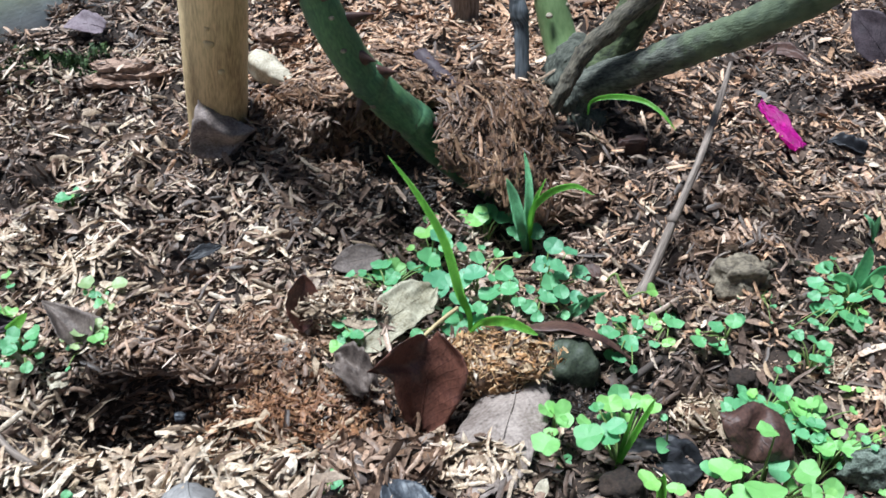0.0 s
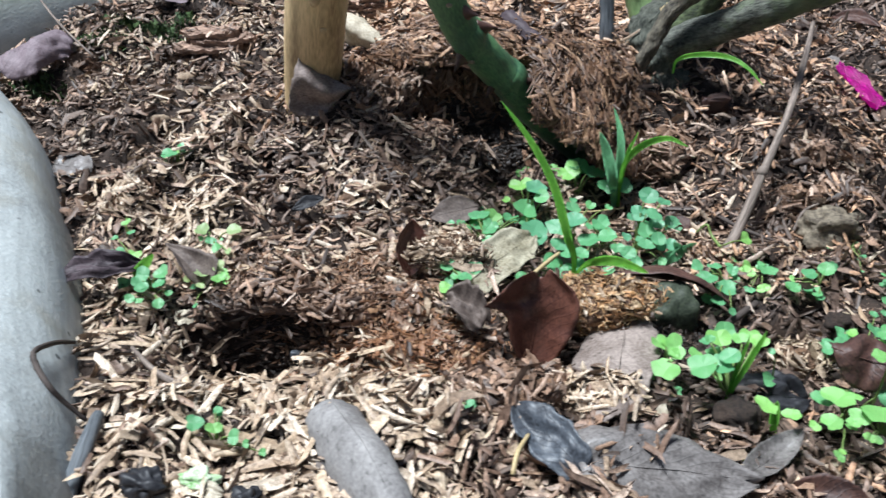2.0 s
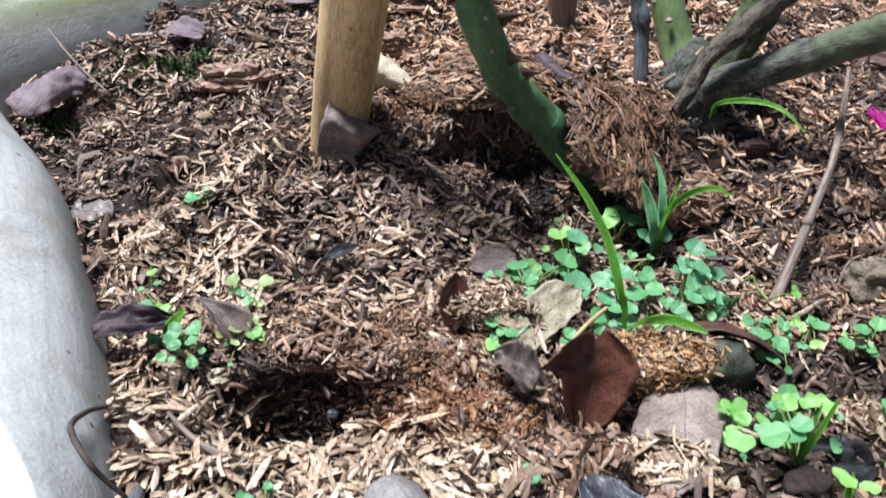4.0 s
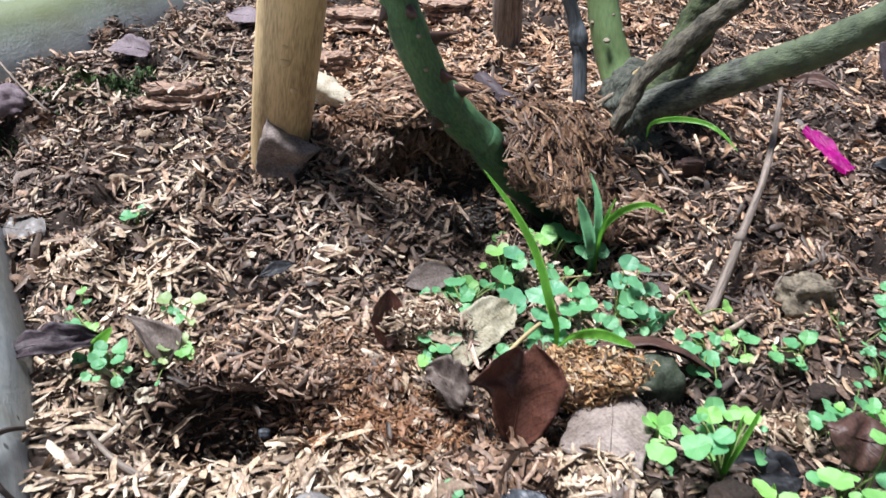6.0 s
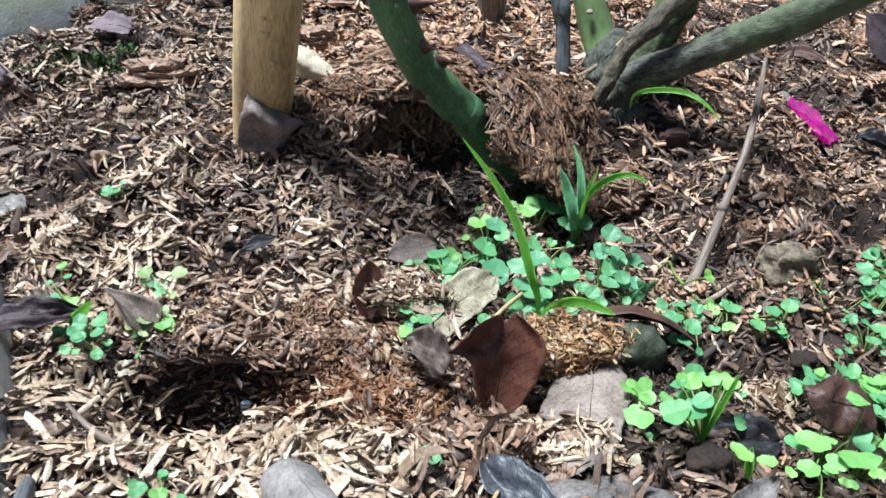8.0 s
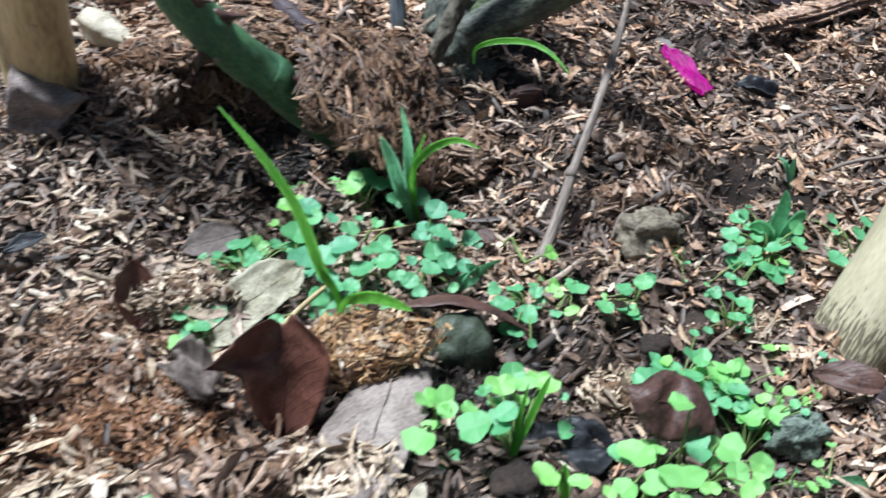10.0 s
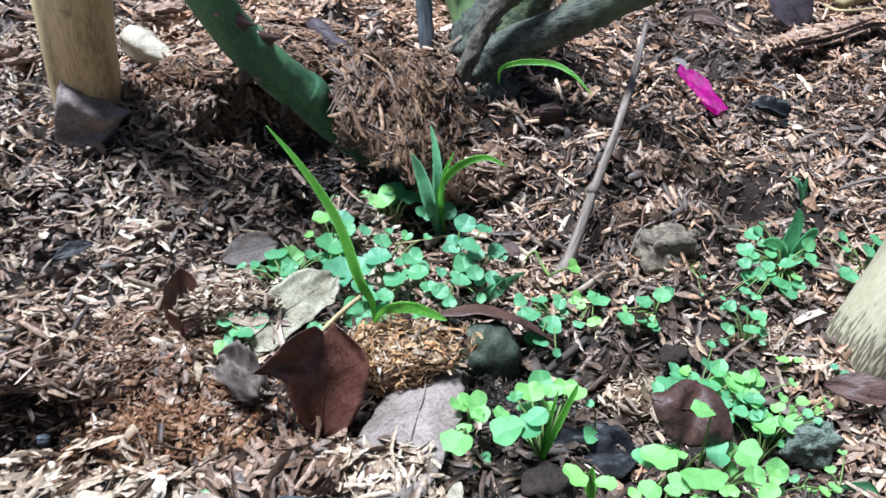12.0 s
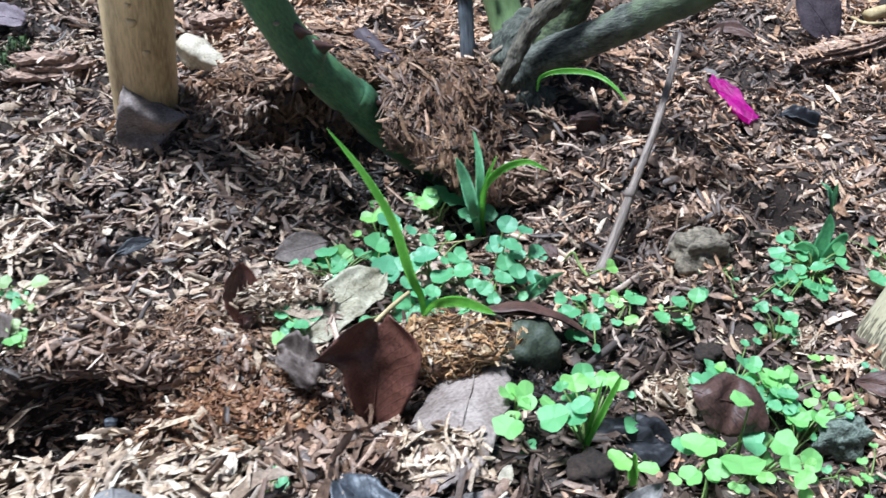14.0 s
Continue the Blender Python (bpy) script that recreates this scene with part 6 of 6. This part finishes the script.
grass("single grass blade arching out from the rose's foot", (12.5, 23.0, 5.5), [
    ([(12.1, 22.1, 6.1), (12.2, 21.9, 7.2), (13.4, 21.4, 7.8), (15.0, 20.3, 8.1), (16.1, 19.2, 7.8), (17.0, 18.1, 7.0)], 0.4)])
grass("sturdy green grass stalk among bright seedlings", (9.4, -3.8, 0.9), [
    ([(9.0, -4.2, 1.0), (9.1, -4.1, 2.4), (9.3, -3.9, 3.8), (9.6, -3.5, 5.0)], 0.24),
    ([(9.1, -4.2, 1.0), (9.2, -4.2, 2.2), (9.7, -3.9, 3.6), (10.3, -3.4, 4.6), (10.6, -3.0, 4.7)], 0.36)])
grass("short cut grass stalk at the near edge", (10.8, -5.8, 0.3), [([(10.8, -6.1, 0.5), (10.6, -5.9, 2.0), (10.6, -5.7, 2.9)], 0.55)])
grass("pale narrow grass leaf near the bamboo stake", (22.5, -7.1, 0.9), [([(22.4, -7.4, 1.0), (21.9, -6.9, 1.4), (20.8, -6.7, 1.4)], 0.6)], GRASS_BLUE)
grass("yellow-green upright leaf of a seedling by the curb", (-20.7, 4.2, 1.6), [([(-21.6, 4.7, 1.8), (-20.9, 4.2, 3.0), (-20.4, 5.2, 3.3)], 0.75)])
grass("small pale sprout above a round-leaved weed", (29.9, 13.4, 1.1), [([(29.7, 13.3, 1.3), (29.7, 13.6, 2.3), (29.9, 13.9, 3.1)], 0.55), ([(29.8, 13.6, 1.4), (29.2, 13.5, 2.8), (28.9, 14.1, 3.1)], 0.35)], GRASS_BLUE)
grass("three upright broad leaves of a round-leaved weed", (27.1, 9.6, -0.1), [([(26.7, 9.0, 0.4), (26.5, 9.0, 1.6), (27.3, 9.9, 2.5), (27.5, 10.4, 3.2)], 1.2), ([(26.8, 9.0, 0.4), (27.2, 8.9, 1.4), (28.1, 9.4, 2.0), (28.6, 9.6, 1.9)], 1.1), ([(26.6, 9.0, 0.4), (26.2, 8.8, 1.3), (25.5, 9.0, 1.9), (25.0, 9.1, 1.8)], 1.0)], LEAF_MATS["mid"])
grass("arrow-shaped blue-green leaves among clover", (8.9, 7.2, 0.5), [
    ([(8.9, 7.1, 0.7), (9.7, 7.5, 1.3), (11.7, 10.0, 0.2)], 0.8), ([(9.0, 7.3, 0.7), (9.8, 7.8, 1.2), (9.2, 7.4, 2.2)], 0.7),
    ([(8.1, 7.1, 0.8), (8.9, 7.2, 1.3), (9.7, 7.7, 1.5)], 0.6)], GRASS_BLUE)
sprout = thing("pale_sprout", (14.2, 7.4, -0.1), "pale wiry sprout with one yellow-green leaf", "sprout")
part("runner", tube([(14.1, 7.4, -0.0, 0.07), (13.0, 8.3, 0.6, 0.09), (12.6, 10.1, 0.6, 0.09), (12.3, 10.7, 1.1, 0.08), (11.8, 10.8, 0.4, 0.05)], 7, 6, 0.04, 3), STALK, sprout)
part("side_runner", tube([(12.7, 8.8, 0.8, 0.06), (13.3, 8.5, 1.4, 0.06), (13.5, 8.0, 1.8, 0.05)], 6, 5, 0.04, 3), STALK, sprout)
for spot, breadth in (((13.7, 8.0, 2.0), 0.85), ((13.8, 7.0, 0.6), 0.85)):
    ob = new("leaf", LEAF_MESHES[("heart", "bright", 1)])
    ob.parent = sprout
    ob.matrix_local = Matrix.Translation((Vector(spot) - Vector(sprout["base"])) * CM) @ Euler((0.7, 0.2, 0.5)).to_matrix().to_4x4() @ Matrix.Scale(breadth * CM, 4)
# ---- seedlings: base in cm, then each leaf's place, breadth and tone ----
seedling('clover_seedling', 'young clover seedling with rounded blue-green leaves on thin stalks', 'seedling', (-1.7, 9.8, 0.1), [
    (-3.9, 10.4, 1.4, 0.8, "mid"), (-3.2, 10.8, 1.3, 0.8, "mid"), (-2.2, 10.7, 1.1, 1.6, "mid"),
    (-2.0, 11.3, 1.5, 1.4, "mid"), (-1.1, 11.4, 1.3, 1.2, "bright"), (-0.2, 11.4, 1.3, 0.9, "mid"),
    (-1.4, 10.0, 1.3, 1.0, "mid"), (-1.6, 9.2, 1.2, 0.9, "mid"), (-3.2, 9.0, 1.7, 0.5, "mid"),
], 3)
seedling('clover_seedling', 'young clover seedling with rounded blue-green leaves on thin stalks', 'seedling', (1.1, 12.0, 0.4), [
    (0.9, 11.5, 1.9, 1.7, "mid"), (1.6, 12.4, 2.9, 1.6, "blue"), (0.7, 13.1, 2.7, 1.2, "bright"),
    (1.9, 11.7, 2.6, 1.1, "mid"), (1.3, 9.6, 1.6, 1.7, "blue"), (1.5, 8.7, 1.5, 1.4, "blue"),
], 4)
seedling('clover_seedling', 'young clover seedling with rounded blue-green leaves on thin stalks', 'seedling', (4.6, 14.4, -0.0), [
    (4.0, 14.8, 2.6, 1.5, "bright"), (5.4, 15.2, 2.5, 1.6, "mid"), (6.3, 15.5, 2.1, 1.1, "mid"),
    (4.5, 15.4, 2.8, 1.1, "mid"), (3.0, 15.0, 2.5, 1.0, "bright"),
], 5)
seedling('clover_seedling', 'young clover seedling with rounded blue-green leaves on thin stalks', 'seedling', (3.7, 9.2, 0.7), [
    (3.7, 10.5, 2.6, 1.4, "blue"), (2.5, 7.8, 3.0, 1.6, "blue"), (3.3, 7.9, 3.5, 1.5, "blue"),
    (5.2, 12.4, 1.5, 0.8, "mid"),
], 6)
seedling('clover_seedling', 'young clover seedling with rounded blue-green leaves on thin stalks', 'seedling', (5.5, 8.7, 0.4), [
    (5.2, 9.2, 2.4, 1.6, "mid"), (4.1, 7.0, 2.6, 1.3, "mid"), (5.3, 7.7, 2.5, 1.3, "mid"),
    (5.7, 6.6, 2.4, 1.0, "mid"), (2.8, 6.1, 2.4, 1.0, "mid"), (3.5, 5.9, 2.6, 1.0, "mid"),
], 7)
seedling('clover_seedling', 'young clover seedling with rounded blue-green leaves on thin stalks', 'seedling', (7.5, 8.8, 0.1), [
    (8.1, 10.1, 3.7, 1.2, "blue"), (9.3, 10.8, 2.8, 1.2, "blue"), (7.6, 9.5, 2.8, 1.3, "blue"),
    (8.2, 8.8, 3.1, 1.2, "blue"), (7.8, 8.3, 2.4, 1.5, "blue"), (10.1, 10.7, 1.1, 1.4, "blue"),
    (7.4, 6.8, 2.5, 1.4, "blue"), (8.2, 7.2, 2.6, 1.1, "blue"), (6.3, 6.3, 2.3, 1.1, "mid"),
    (6.7, 5.8, 2.0, 1.0, "mid"),
], 8)
seedling('clover_seedling', 'young clover seedling with rounded blue-green leaves on thin stalks', 'seedling', (7.5, 15.5, -0.8), [
    (6.5, 14.1, 1.8, 1.5, "mid"), (7.9, 15.0, 1.3, 1.4, "mid"),
], 9)
seedling('clover_seedling', 'young clover seedling with rounded blue-green leaves on thin stalks', 'seedling', (2.7, 6.1, 0.4), [
    (1.9, 6.3, 1.6, 1.5, "mid"), (2.6, 5.5, 1.6, 1.3, "mid"), (3.6, 5.2, 1.8, 1.3, "mid"),
    (1.9, 5.3, 1.5, 1.0, "mid"), (0.0, 4.5, 2.0, 0.9, "mid"),
], 10)
seedling('clover_seedling', 'young clover seedling with rounded blue-green leaves on thin stalks', 'seedling', (-3.4, 6.1, 0.6), [
    (-4.1, 6.1, 1.3, 1.1, "mid"), (-4.3, 4.0, 1.6, 0.6, "mid"), (-4.6, 5.6, 1.0, 0.5, "mid"),
    (-3.1, 4.8, 1.6, 0.8, "mid"), (-2.4, 5.7, 1.6, 1.0, "mid"), (-2.8, 3.4, 1.5, 0.7, "mid"),
], 11)
seedling('clover_seedling', 'young clover seedling with rounded blue-green leaves on thin stalks', 'seedling', (12.1, 5.8, -0.5), [
    (11.6, 6.5, 1.1, 0.9, "mid"), (12.6, 6.2, 1.0, 0.8, "mid"), (10.7, 4.9, 1.5, 1.1, "mid"),
    (11.7, 4.5, 1.1, 1.3, "mid"), (10.9, 3.4, 1.1, 0.9, "mid"), (11.6, 2.8, 0.8, 0.6, "mid"),
], 12)
seedling('clover_seedling', 'young clover seedling with rounded blue-green leaves on thin stalks', 'seedling', (14.8, 7.2, -0.1), [
    (13.7, 6.6, 0.6, 0.9, "bright"), (13.4, 5.1, 0.4, 0.7, "mid"), (14.5, 7.8, 0.9, 0.5, "mid"),
    (14.6, 7.0, 0.8, 0.6, "mid"), (14.8, 6.5, 0.7, 1.1, "mid"),
], 13)
seedling('clover_seedling', 'young clover seedling with rounded blue-green leaves on thin stalks', 'seedling', (17.9, 6.0, -1.2), [
    (17.3, 6.3, 0.6, 1.4, "mid"), (18.4, 6.6, 0.7, 1.0, "mid"), (15.9, 5.1, 0.6, 1.0, "mid"),
    (16.8, 5.1, 0.4, 0.7, "mid"), (17.4, 4.8, -0.0, 0.5, "mid"), (16.1, 5.8, 0.6, 0.5, "bright"),
], 14)
seedling('small_seedling', 'tiny seedling with two or three pale green leaves', 'seedling', (21.2, 9.4, -0.5), [
    (19.9, 9.4, 0.2, 0.5, "mid"), (20.7, 9.3, 0.1, 0.5, "mid"), (21.1, 9.3, 0.1, 0.4, "mid"),
    (21.8, 9.9, 0.2, 0.4, "mid"), (21.8, 9.5, 0.1, 0.4, "mid"), (21.4, 8.7, -0.2, 0.6, "mid"),
    (21.8, 8.8, -0.1, 0.5, "mid"),
], 15)
seedling('small_seedling', 'tiny seedling with two or three pale green leaves', 'seedling', (12.4, 16.6, 0.2), [
    (11.9, 16.6, 0.4, 0.7, "mid"), (12.5, 16.5, 0.7, 0.7, "mid"),
], 16)
seedling('clover_seedling', 'young clover seedling with rounded blue-green leaves on thin stalks', 'seedling', (-20.2, 3.3, 2.0), [
    (-20.6, 3.5, 3.2, 1.2, "mid"), (-21.9, 3.9, 2.3, 0.8, "mid"), (-20.4, 2.6, 3.1, 0.9, "mid"),
    (-19.6, 3.7, 3.2, 0.9, "mid"), (-19.6, 3.0, 3.0, 0.9, "mid"), (-20.9, 2.0, 2.8, 0.6, "mid"),
    (-19.4, 1.8, 2.6, 0.6, "mid"), (-22.9, 6.5, 2.5, 0.9, "mid"), (-22.2, 6.5, 2.3, 0.7, "bright"),
], 17)
seedling('small_seedling', 'tiny seedling with two or three pale green leaves', 'seedling', (-17.5, 4.5, 1.4), [
    (-17.7, 4.5, 2.5, 1.0, "pale"), (-18.0, 3.7, 2.2, 0.6, "mid"), (-16.8, 4.7, 2.8, 0.8, "pale"),
    (-16.7, 4.0, 2.5, 0.8, "bright"), (-16.3, 4.0, 2.4, 0.5, "bright"),
], 18)
seedling('small_seedling', 'tiny seedling with two or three pale green leaves', 'seedling', (-18.0, 8.5, 1.1), [
    (-18.7, 8.8, 2.3, 1.0, "pale"), (-16.7, 8.5, 2.5, 1.0, "pale"), (-18.1, 8.2, 2.0, 0.8, "mid"),
    (-17.5, 7.1, 2.3, 0.7, "mid"), (-18.7, 8.4, 2.0, 0.5, "mid"),
], 19)
seedling('small_seedling', 'tiny seedling with two or three pale green leaves', 'seedling', (-23.4, 9.3, 1.5), [
    (-24.2, 11.5, 1.7, 0.8, "pale"), (-23.4, 9.6, 2.4, 0.7, "bright"), (-22.9, 8.8, 2.2, 0.5, "mid"),
], 20)
seedling('small_seedling', 'tiny seedling with two or three pale green leaves', 'seedling', (-22.5, 17.9, 1.4), [
    (-22.8, 17.6, 2.4, 1.5, "mid"), (-21.8, 18.3, 2.6, 1.5, "mid"), (-22.3, 18.4, 2.2, 0.7, "bright"),
], 21)
seedling('weed_clump', 'bushy dark green weed with many small round leaves', 'weed', (26.1, 8.3, -0.2), [
    (24.0, 9.0, 1.6, 1.0, "mid"), (25.4, 10.5, 1.7, 0.9, "mid"), (25.6, 9.1, 1.6, 1.2, "mid"),
    (27.7, 8.9, 1.7, 1.0, "mid"), (27.4, 7.8, 1.5, 1.2, "mid"), (25.8, 7.6, 1.5, 1.2, "mid"),
    (25.9, 6.6, 1.3, 0.7, "bright"), (24.9, 7.8, 1.2, 0.8, "mid"), (23.5, 7.9, 1.5, 1.0, "mid"),
    (24.2, 7.3, 1.1, 0.9, "mid"), (25.0, 6.6, 1.0, 1.1, "mid"), (25.4, 6.2, 0.8, 1.4, "mid"),
    (26.0, 6.3, 1.0, 0.9, "mid"), (23.0, 6.4, 0.8, 0.7, "mid"), (24.2, 8.4, 1.6, 1.0, "mid"),
], 22)
seedling('clover_seedling', 'young clover seedling with rounded blue-green leaves on thin stalks', 'seedling', (22.9, 4.9, -1.3), [
    (22.2, 6.1, 0.0, 0.8, "mid"), (23.0, 5.9, -0.1, 0.7, "mid"), (23.4, 5.2, 0.0, 1.0, "mid"),
    (21.4, 4.5, -0.1, 0.8, "mid"), (22.6, 4.3, -0.1, 0.9, "mid"), (23.3, 4.5, 0.1, 0.5, "mid"),
], 23)
seedling('clover_seedling', 'young clover seedling with rounded blue-green leaves on thin stalks', 'seedling', (30.6, 7.5, 0.6), [
    (29.9, 9.2, 1.9, 1.0, "mid"), (30.5, 7.6, 2.0, 1.2, "mid"), (28.8, 6.4, 1.4, 1.3, "mid"),
    (31.6, 8.4, 2.0, 1.0, "mid"),
], 24)
seedling('small_seedling', 'tiny seedling with two or three pale green leaves', 'seedling', (23.1, 1.3, 0.2), [
    (22.6, 1.2, 0.7, 0.7, "bright"), (23.0, 0.7, 1.1, 0.4, "bright"),
], 25)
seedling('small_seedling', 'tiny seedling with two or three pale green leaves', 'seedling', (24.6, -0.3, 0.7), [
    (24.2, -0.3, 1.5, 0.5, "blue"), (24.5, -0.7, 1.4, 0.5, "blue"),
], 26)
seedling('small_seedling', 'tiny seedling with two or three pale green leaves', 'seedling', (25.9, -1.8, 0.7), [
    (25.4, -1.5, 1.5, 1.2, "blue"),
], 27)
seedling('clover_seedling', 'bright yellow-green clover seedling with broad notched leaves', 'seedling', (6.2, -2.7, 0.4), [
    (6.0, -2.2, 3.3, 1.1, "bright"), (6.7, -2.4, 3.2, 1.1, "bright"), (5.3, -5.4, 4.6, 1.3, "bright"),
    (5.9, -3.7, 3.4, 0.7, "bright"), (6.6, -2.7, 3.0, 0.7, "bright"),
], 28)
seedling('small_seedling', 'tiny seedling with two or three pale green leaves', 'seedling', (6.6, -3.5, 0.5), [
    (6.2, -4.0, 1.5, 0.7, "mid"), (6.9, -3.4, 1.1, 0.6, "mid"),
], 29)
seedling('clover_seedling', 'bright yellow-green clover seedling with broad notched leaves', 'seedling', (9.2, -4.0, 1.0), [
    (9.0, -1.8, 3.2, 1.2, "bright"), (9.8, -0.6, 2.5, 1.1, "mid"), (9.9, -2.1, 3.4, 0.8, "bright"),
    (8.7, -4.0, 4.1, 1.1, "mid"), (7.5, -4.1, 3.6, 1.4, "mid"), (8.2, -2.2, 3.3, 0.8, "mid"),
    (10.6, -1.6, 3.1, 1.1, "bright"), (10.9, -2.1, 3.2, 1.1, "bright"),
], 30)
seedling('small_seedling', 'tiny seedling with two or three pale green leaves', 'seedling', (12.0, -2.6, -0.4), [
    (11.6, -2.8, 1.2, 0.8, "mid"), (11.5, -2.4, 2.8, 0.4, "mid"),
], 31)
seedling('clover_seedling', 'bright yellow-green clover seedling with broad notched leaves', 'seedling', (11.0, -5.4, 0.4), [
    (9.6, -6.6, 3.6, 1.3, "bright"), (10.9, -6.6, 3.0, 0.7, "bright"),
], 32)
seedling('clover_seedling', 'bright yellow-green clover seedling with broad notched leaves', 'seedling', (14.3, -5.3, 0.1), [
    (13.2, -5.9, 3.3, 1.4, "bright"), (12.2, -7.5, 3.5, 1.2, "bright"), (12.9, -7.8, 3.8, 0.6, "bright"),
    (14.1, -5.7, 3.1, 0.7, "bright"),
], 33)
seedling('clover_seedling', 'bright yellow-green clover seedling with broad notched leaves', 'seedling', (16.5, -4.0, -0.8), [
    (15.9, -3.7, 2.8, 1.0, "bright"), (15.3, -4.7, 2.8, 0.9, "bright"),
], 34)
seedling('clover_seedling', 'bright yellow-green clover seedling with broad notched leaves', 'seedling', (16.1, -5.8, -0.0), [
    (14.0, -7.8, 4.2, 1.4, "bright"), (16.5, -5.1, 2.5, 1.2, "bright"), (16.6, -6.3, 3.4, 1.3, "bright"),
    (16.5, -7.2, 3.3, 1.1, "bright"), (17.2, -7.4, 3.4, 0.7, "bright"), (16.3, -8.4, 3.9, 0.8, "bright"),
    (13.3, -7.6, 3.9, 0.9, "bright"),
], 35)
seedling('clover_seedling', 'bright yellow-green clover seedling with broad notched leaves', 'seedling', (19.6, -1.0, -0.6), [
    (16.0, -0.7, 1.5, 1.0, "mid"), (17.2, 0.1, 1.2, 1.2, "mid"), (17.9, -0.8, 1.5, 1.0, "mid"),
    (18.5, -0.1, 1.8, 1.0, "mid"), (18.9, -0.8, 1.6, 1.1, "bright"), (19.5, -0.7, 1.7, 1.1, "bright"),
    (20.1, -0.7, 1.6, 0.8, "bright"), (19.4, -1.9, 1.6, 0.9, "mid"), (19.0, -1.7, 1.5, 0.8, "mid"),
    (18.6, -2.4, 1.4, 0.8, "mid"),
], 36)
seedling('clover_seedling', 'bright yellow-green clover seedling with broad notched leaves', 'seedling', (20.4, -2.9, -0.6), [
    (19.6, -3.0, 1.0, 0.9, "bright"), (19.6, -2.3, 1.1, 1.0, "mid"), (20.4, -2.3, 1.3, 0.7, "bright"),
    (20.8, -3.1, 1.1, 0.9, "bright"), (20.8, -1.9, 1.5, 0.6, "bright"), (21.5, -2.3, 1.6, 0.6, "bright"),
    (21.4, -3.0, 1.6, 0.5, "mid"), (21.6, -3.5, 1.6, 0.5, "mid"),
], 37)
seedling('clover_seedling', 'bright yellow-green clover seedling with broad notched leaves', 'seedling', (21.1, -6.6, 0.2), [
    (20.8, -6.0, 1.6, 0.5, "bright"), (20.0, -7.0, 1.6, 0.6, "bright"), (20.5, -6.9, 1.6, 0.6, "bright"),
    (22.0, -5.0, 1.3, 0.4, "bright"),
], 38)
seedling('small_seedling', 'tiny seedling with two or three pale green leaves', 'seedling', (19.8, -6.0, -0.0), [
    (19.6, -5.7, 0.8, 0.5, "mid"), (20.2, -5.8, 1.0, 0.3, "mid"),
], 39)
seedling('small_seedling', 'tiny seedling with two or three pale green leaves', 'seedling', (-14.2, -8.2, 3.2), [
    (-15.0, -7.9, 4.4, 0.8, "mid"), (-13.3, -8.5, 4.2, 0.7, "mid"), (-14.2, -8.0, 4.2, 0.7, "bright"),
    (-14.2, -7.1, 4.3, 0.5, "mid"),
], 40)
seedling('small_seedling', 'tiny seedling with two or three pale green leaves', 'seedling', (-4.0, -6.8, 3.3), [
    (-4.8, -6.9, 4.0, 0.6, "mid"), (-3.5, -6.9, 4.1, 0.8, "mid"), (-3.8, -6.4, 4.3, 0.5, "mid"),
    (-4.1, -7.6, 4.0, 0.4, "mid"),
], 41)
seedling('small_seedling', 'tiny seedling with two or three pale green leaves', 'seedling', (-9.3, 57.5, 5.0), [
    (-10.4, 56.7, 6.2, 1.1, "bright"), (-8.7, 58.0, 5.9, 1.2, "bright"), (-9.3, 56.8, 5.8, 0.9, "bright"),
], 42)
seedling('clover_seedling', 'bright yellow-green clover seedling with broad notched leaves', 'seedling', (17.6, -0.4, 0.0), [
    (16.4, 0.9, 0.1, 1.3, "mid"), (17.1, 0.5, 0.7, 1.3, "mid"), (17.6, 0.1, 0.8, 1.2, "bright"), (18.6, 0.8, 1.1, 1.1, "mid"), (18.3, -0.7, 1.0, 1.3, "bright"), (19.0, -0.9, 1.5, 1.3, "bright"), (20.0, -0.6, 1.2, 1.1, "mid"), (17.8, -0.9, 0.7, 1.0, "bright"), (18.5, -1.3, 1.0, 1.1, "mid"), (19.1, -1.6, 0.9, 1.1, "mid")], 51)
seedling('clover_seedling', 'bright yellow-green clover seedling with broad notched leaves', 'seedling', (14.6, -5.2, 1.0), [
    (13.1, -5.2, 2.4, 1.5, "mid"), (14.0, -5.3, 2.8, 1.2, "bright"), (15.8, -5.6, 2.9, 1.4, "mid")], 52)
seedling('small_seedling', 'single pale green leaf on a tall thin stalk', 'seedling', (15.0, -5.9, 1.0), [
    (14.4, -5.9, 5.7, 0.95, "bright")], 53)
seedling('small_seedling', 'tiny seedling with two or three pale green leaves', 'seedling', (19.4, -3.6, 0.0), [
    (19.4, -2.6, 0.7, 0.8, "bright"), (20.1, -2.7, 1.0, 0.7, "bright"), (20.5, -2.9, 1.0, 0.7, "bright"), (19.6, -3.2, 0.7, 0.6, "mid")], 54)
seedling('clover_seedling', 'young clover seedling beside a cream-coloured dead leaf', 'seedling', (-2.8, 4.0, 0.7), [
    (-4.1, 5.1, 2.4, 1.1, "mid"), (-4.3, 3.6, 2.0, 0.9, "bright"), (-2.6, 5.0, 2.3, 1.1, "mid"), (-3.2, 4.1, 2.3, 0.9, "mid"), (-3.7, 4.5, 2.2, 0.7, "mid")], 55)
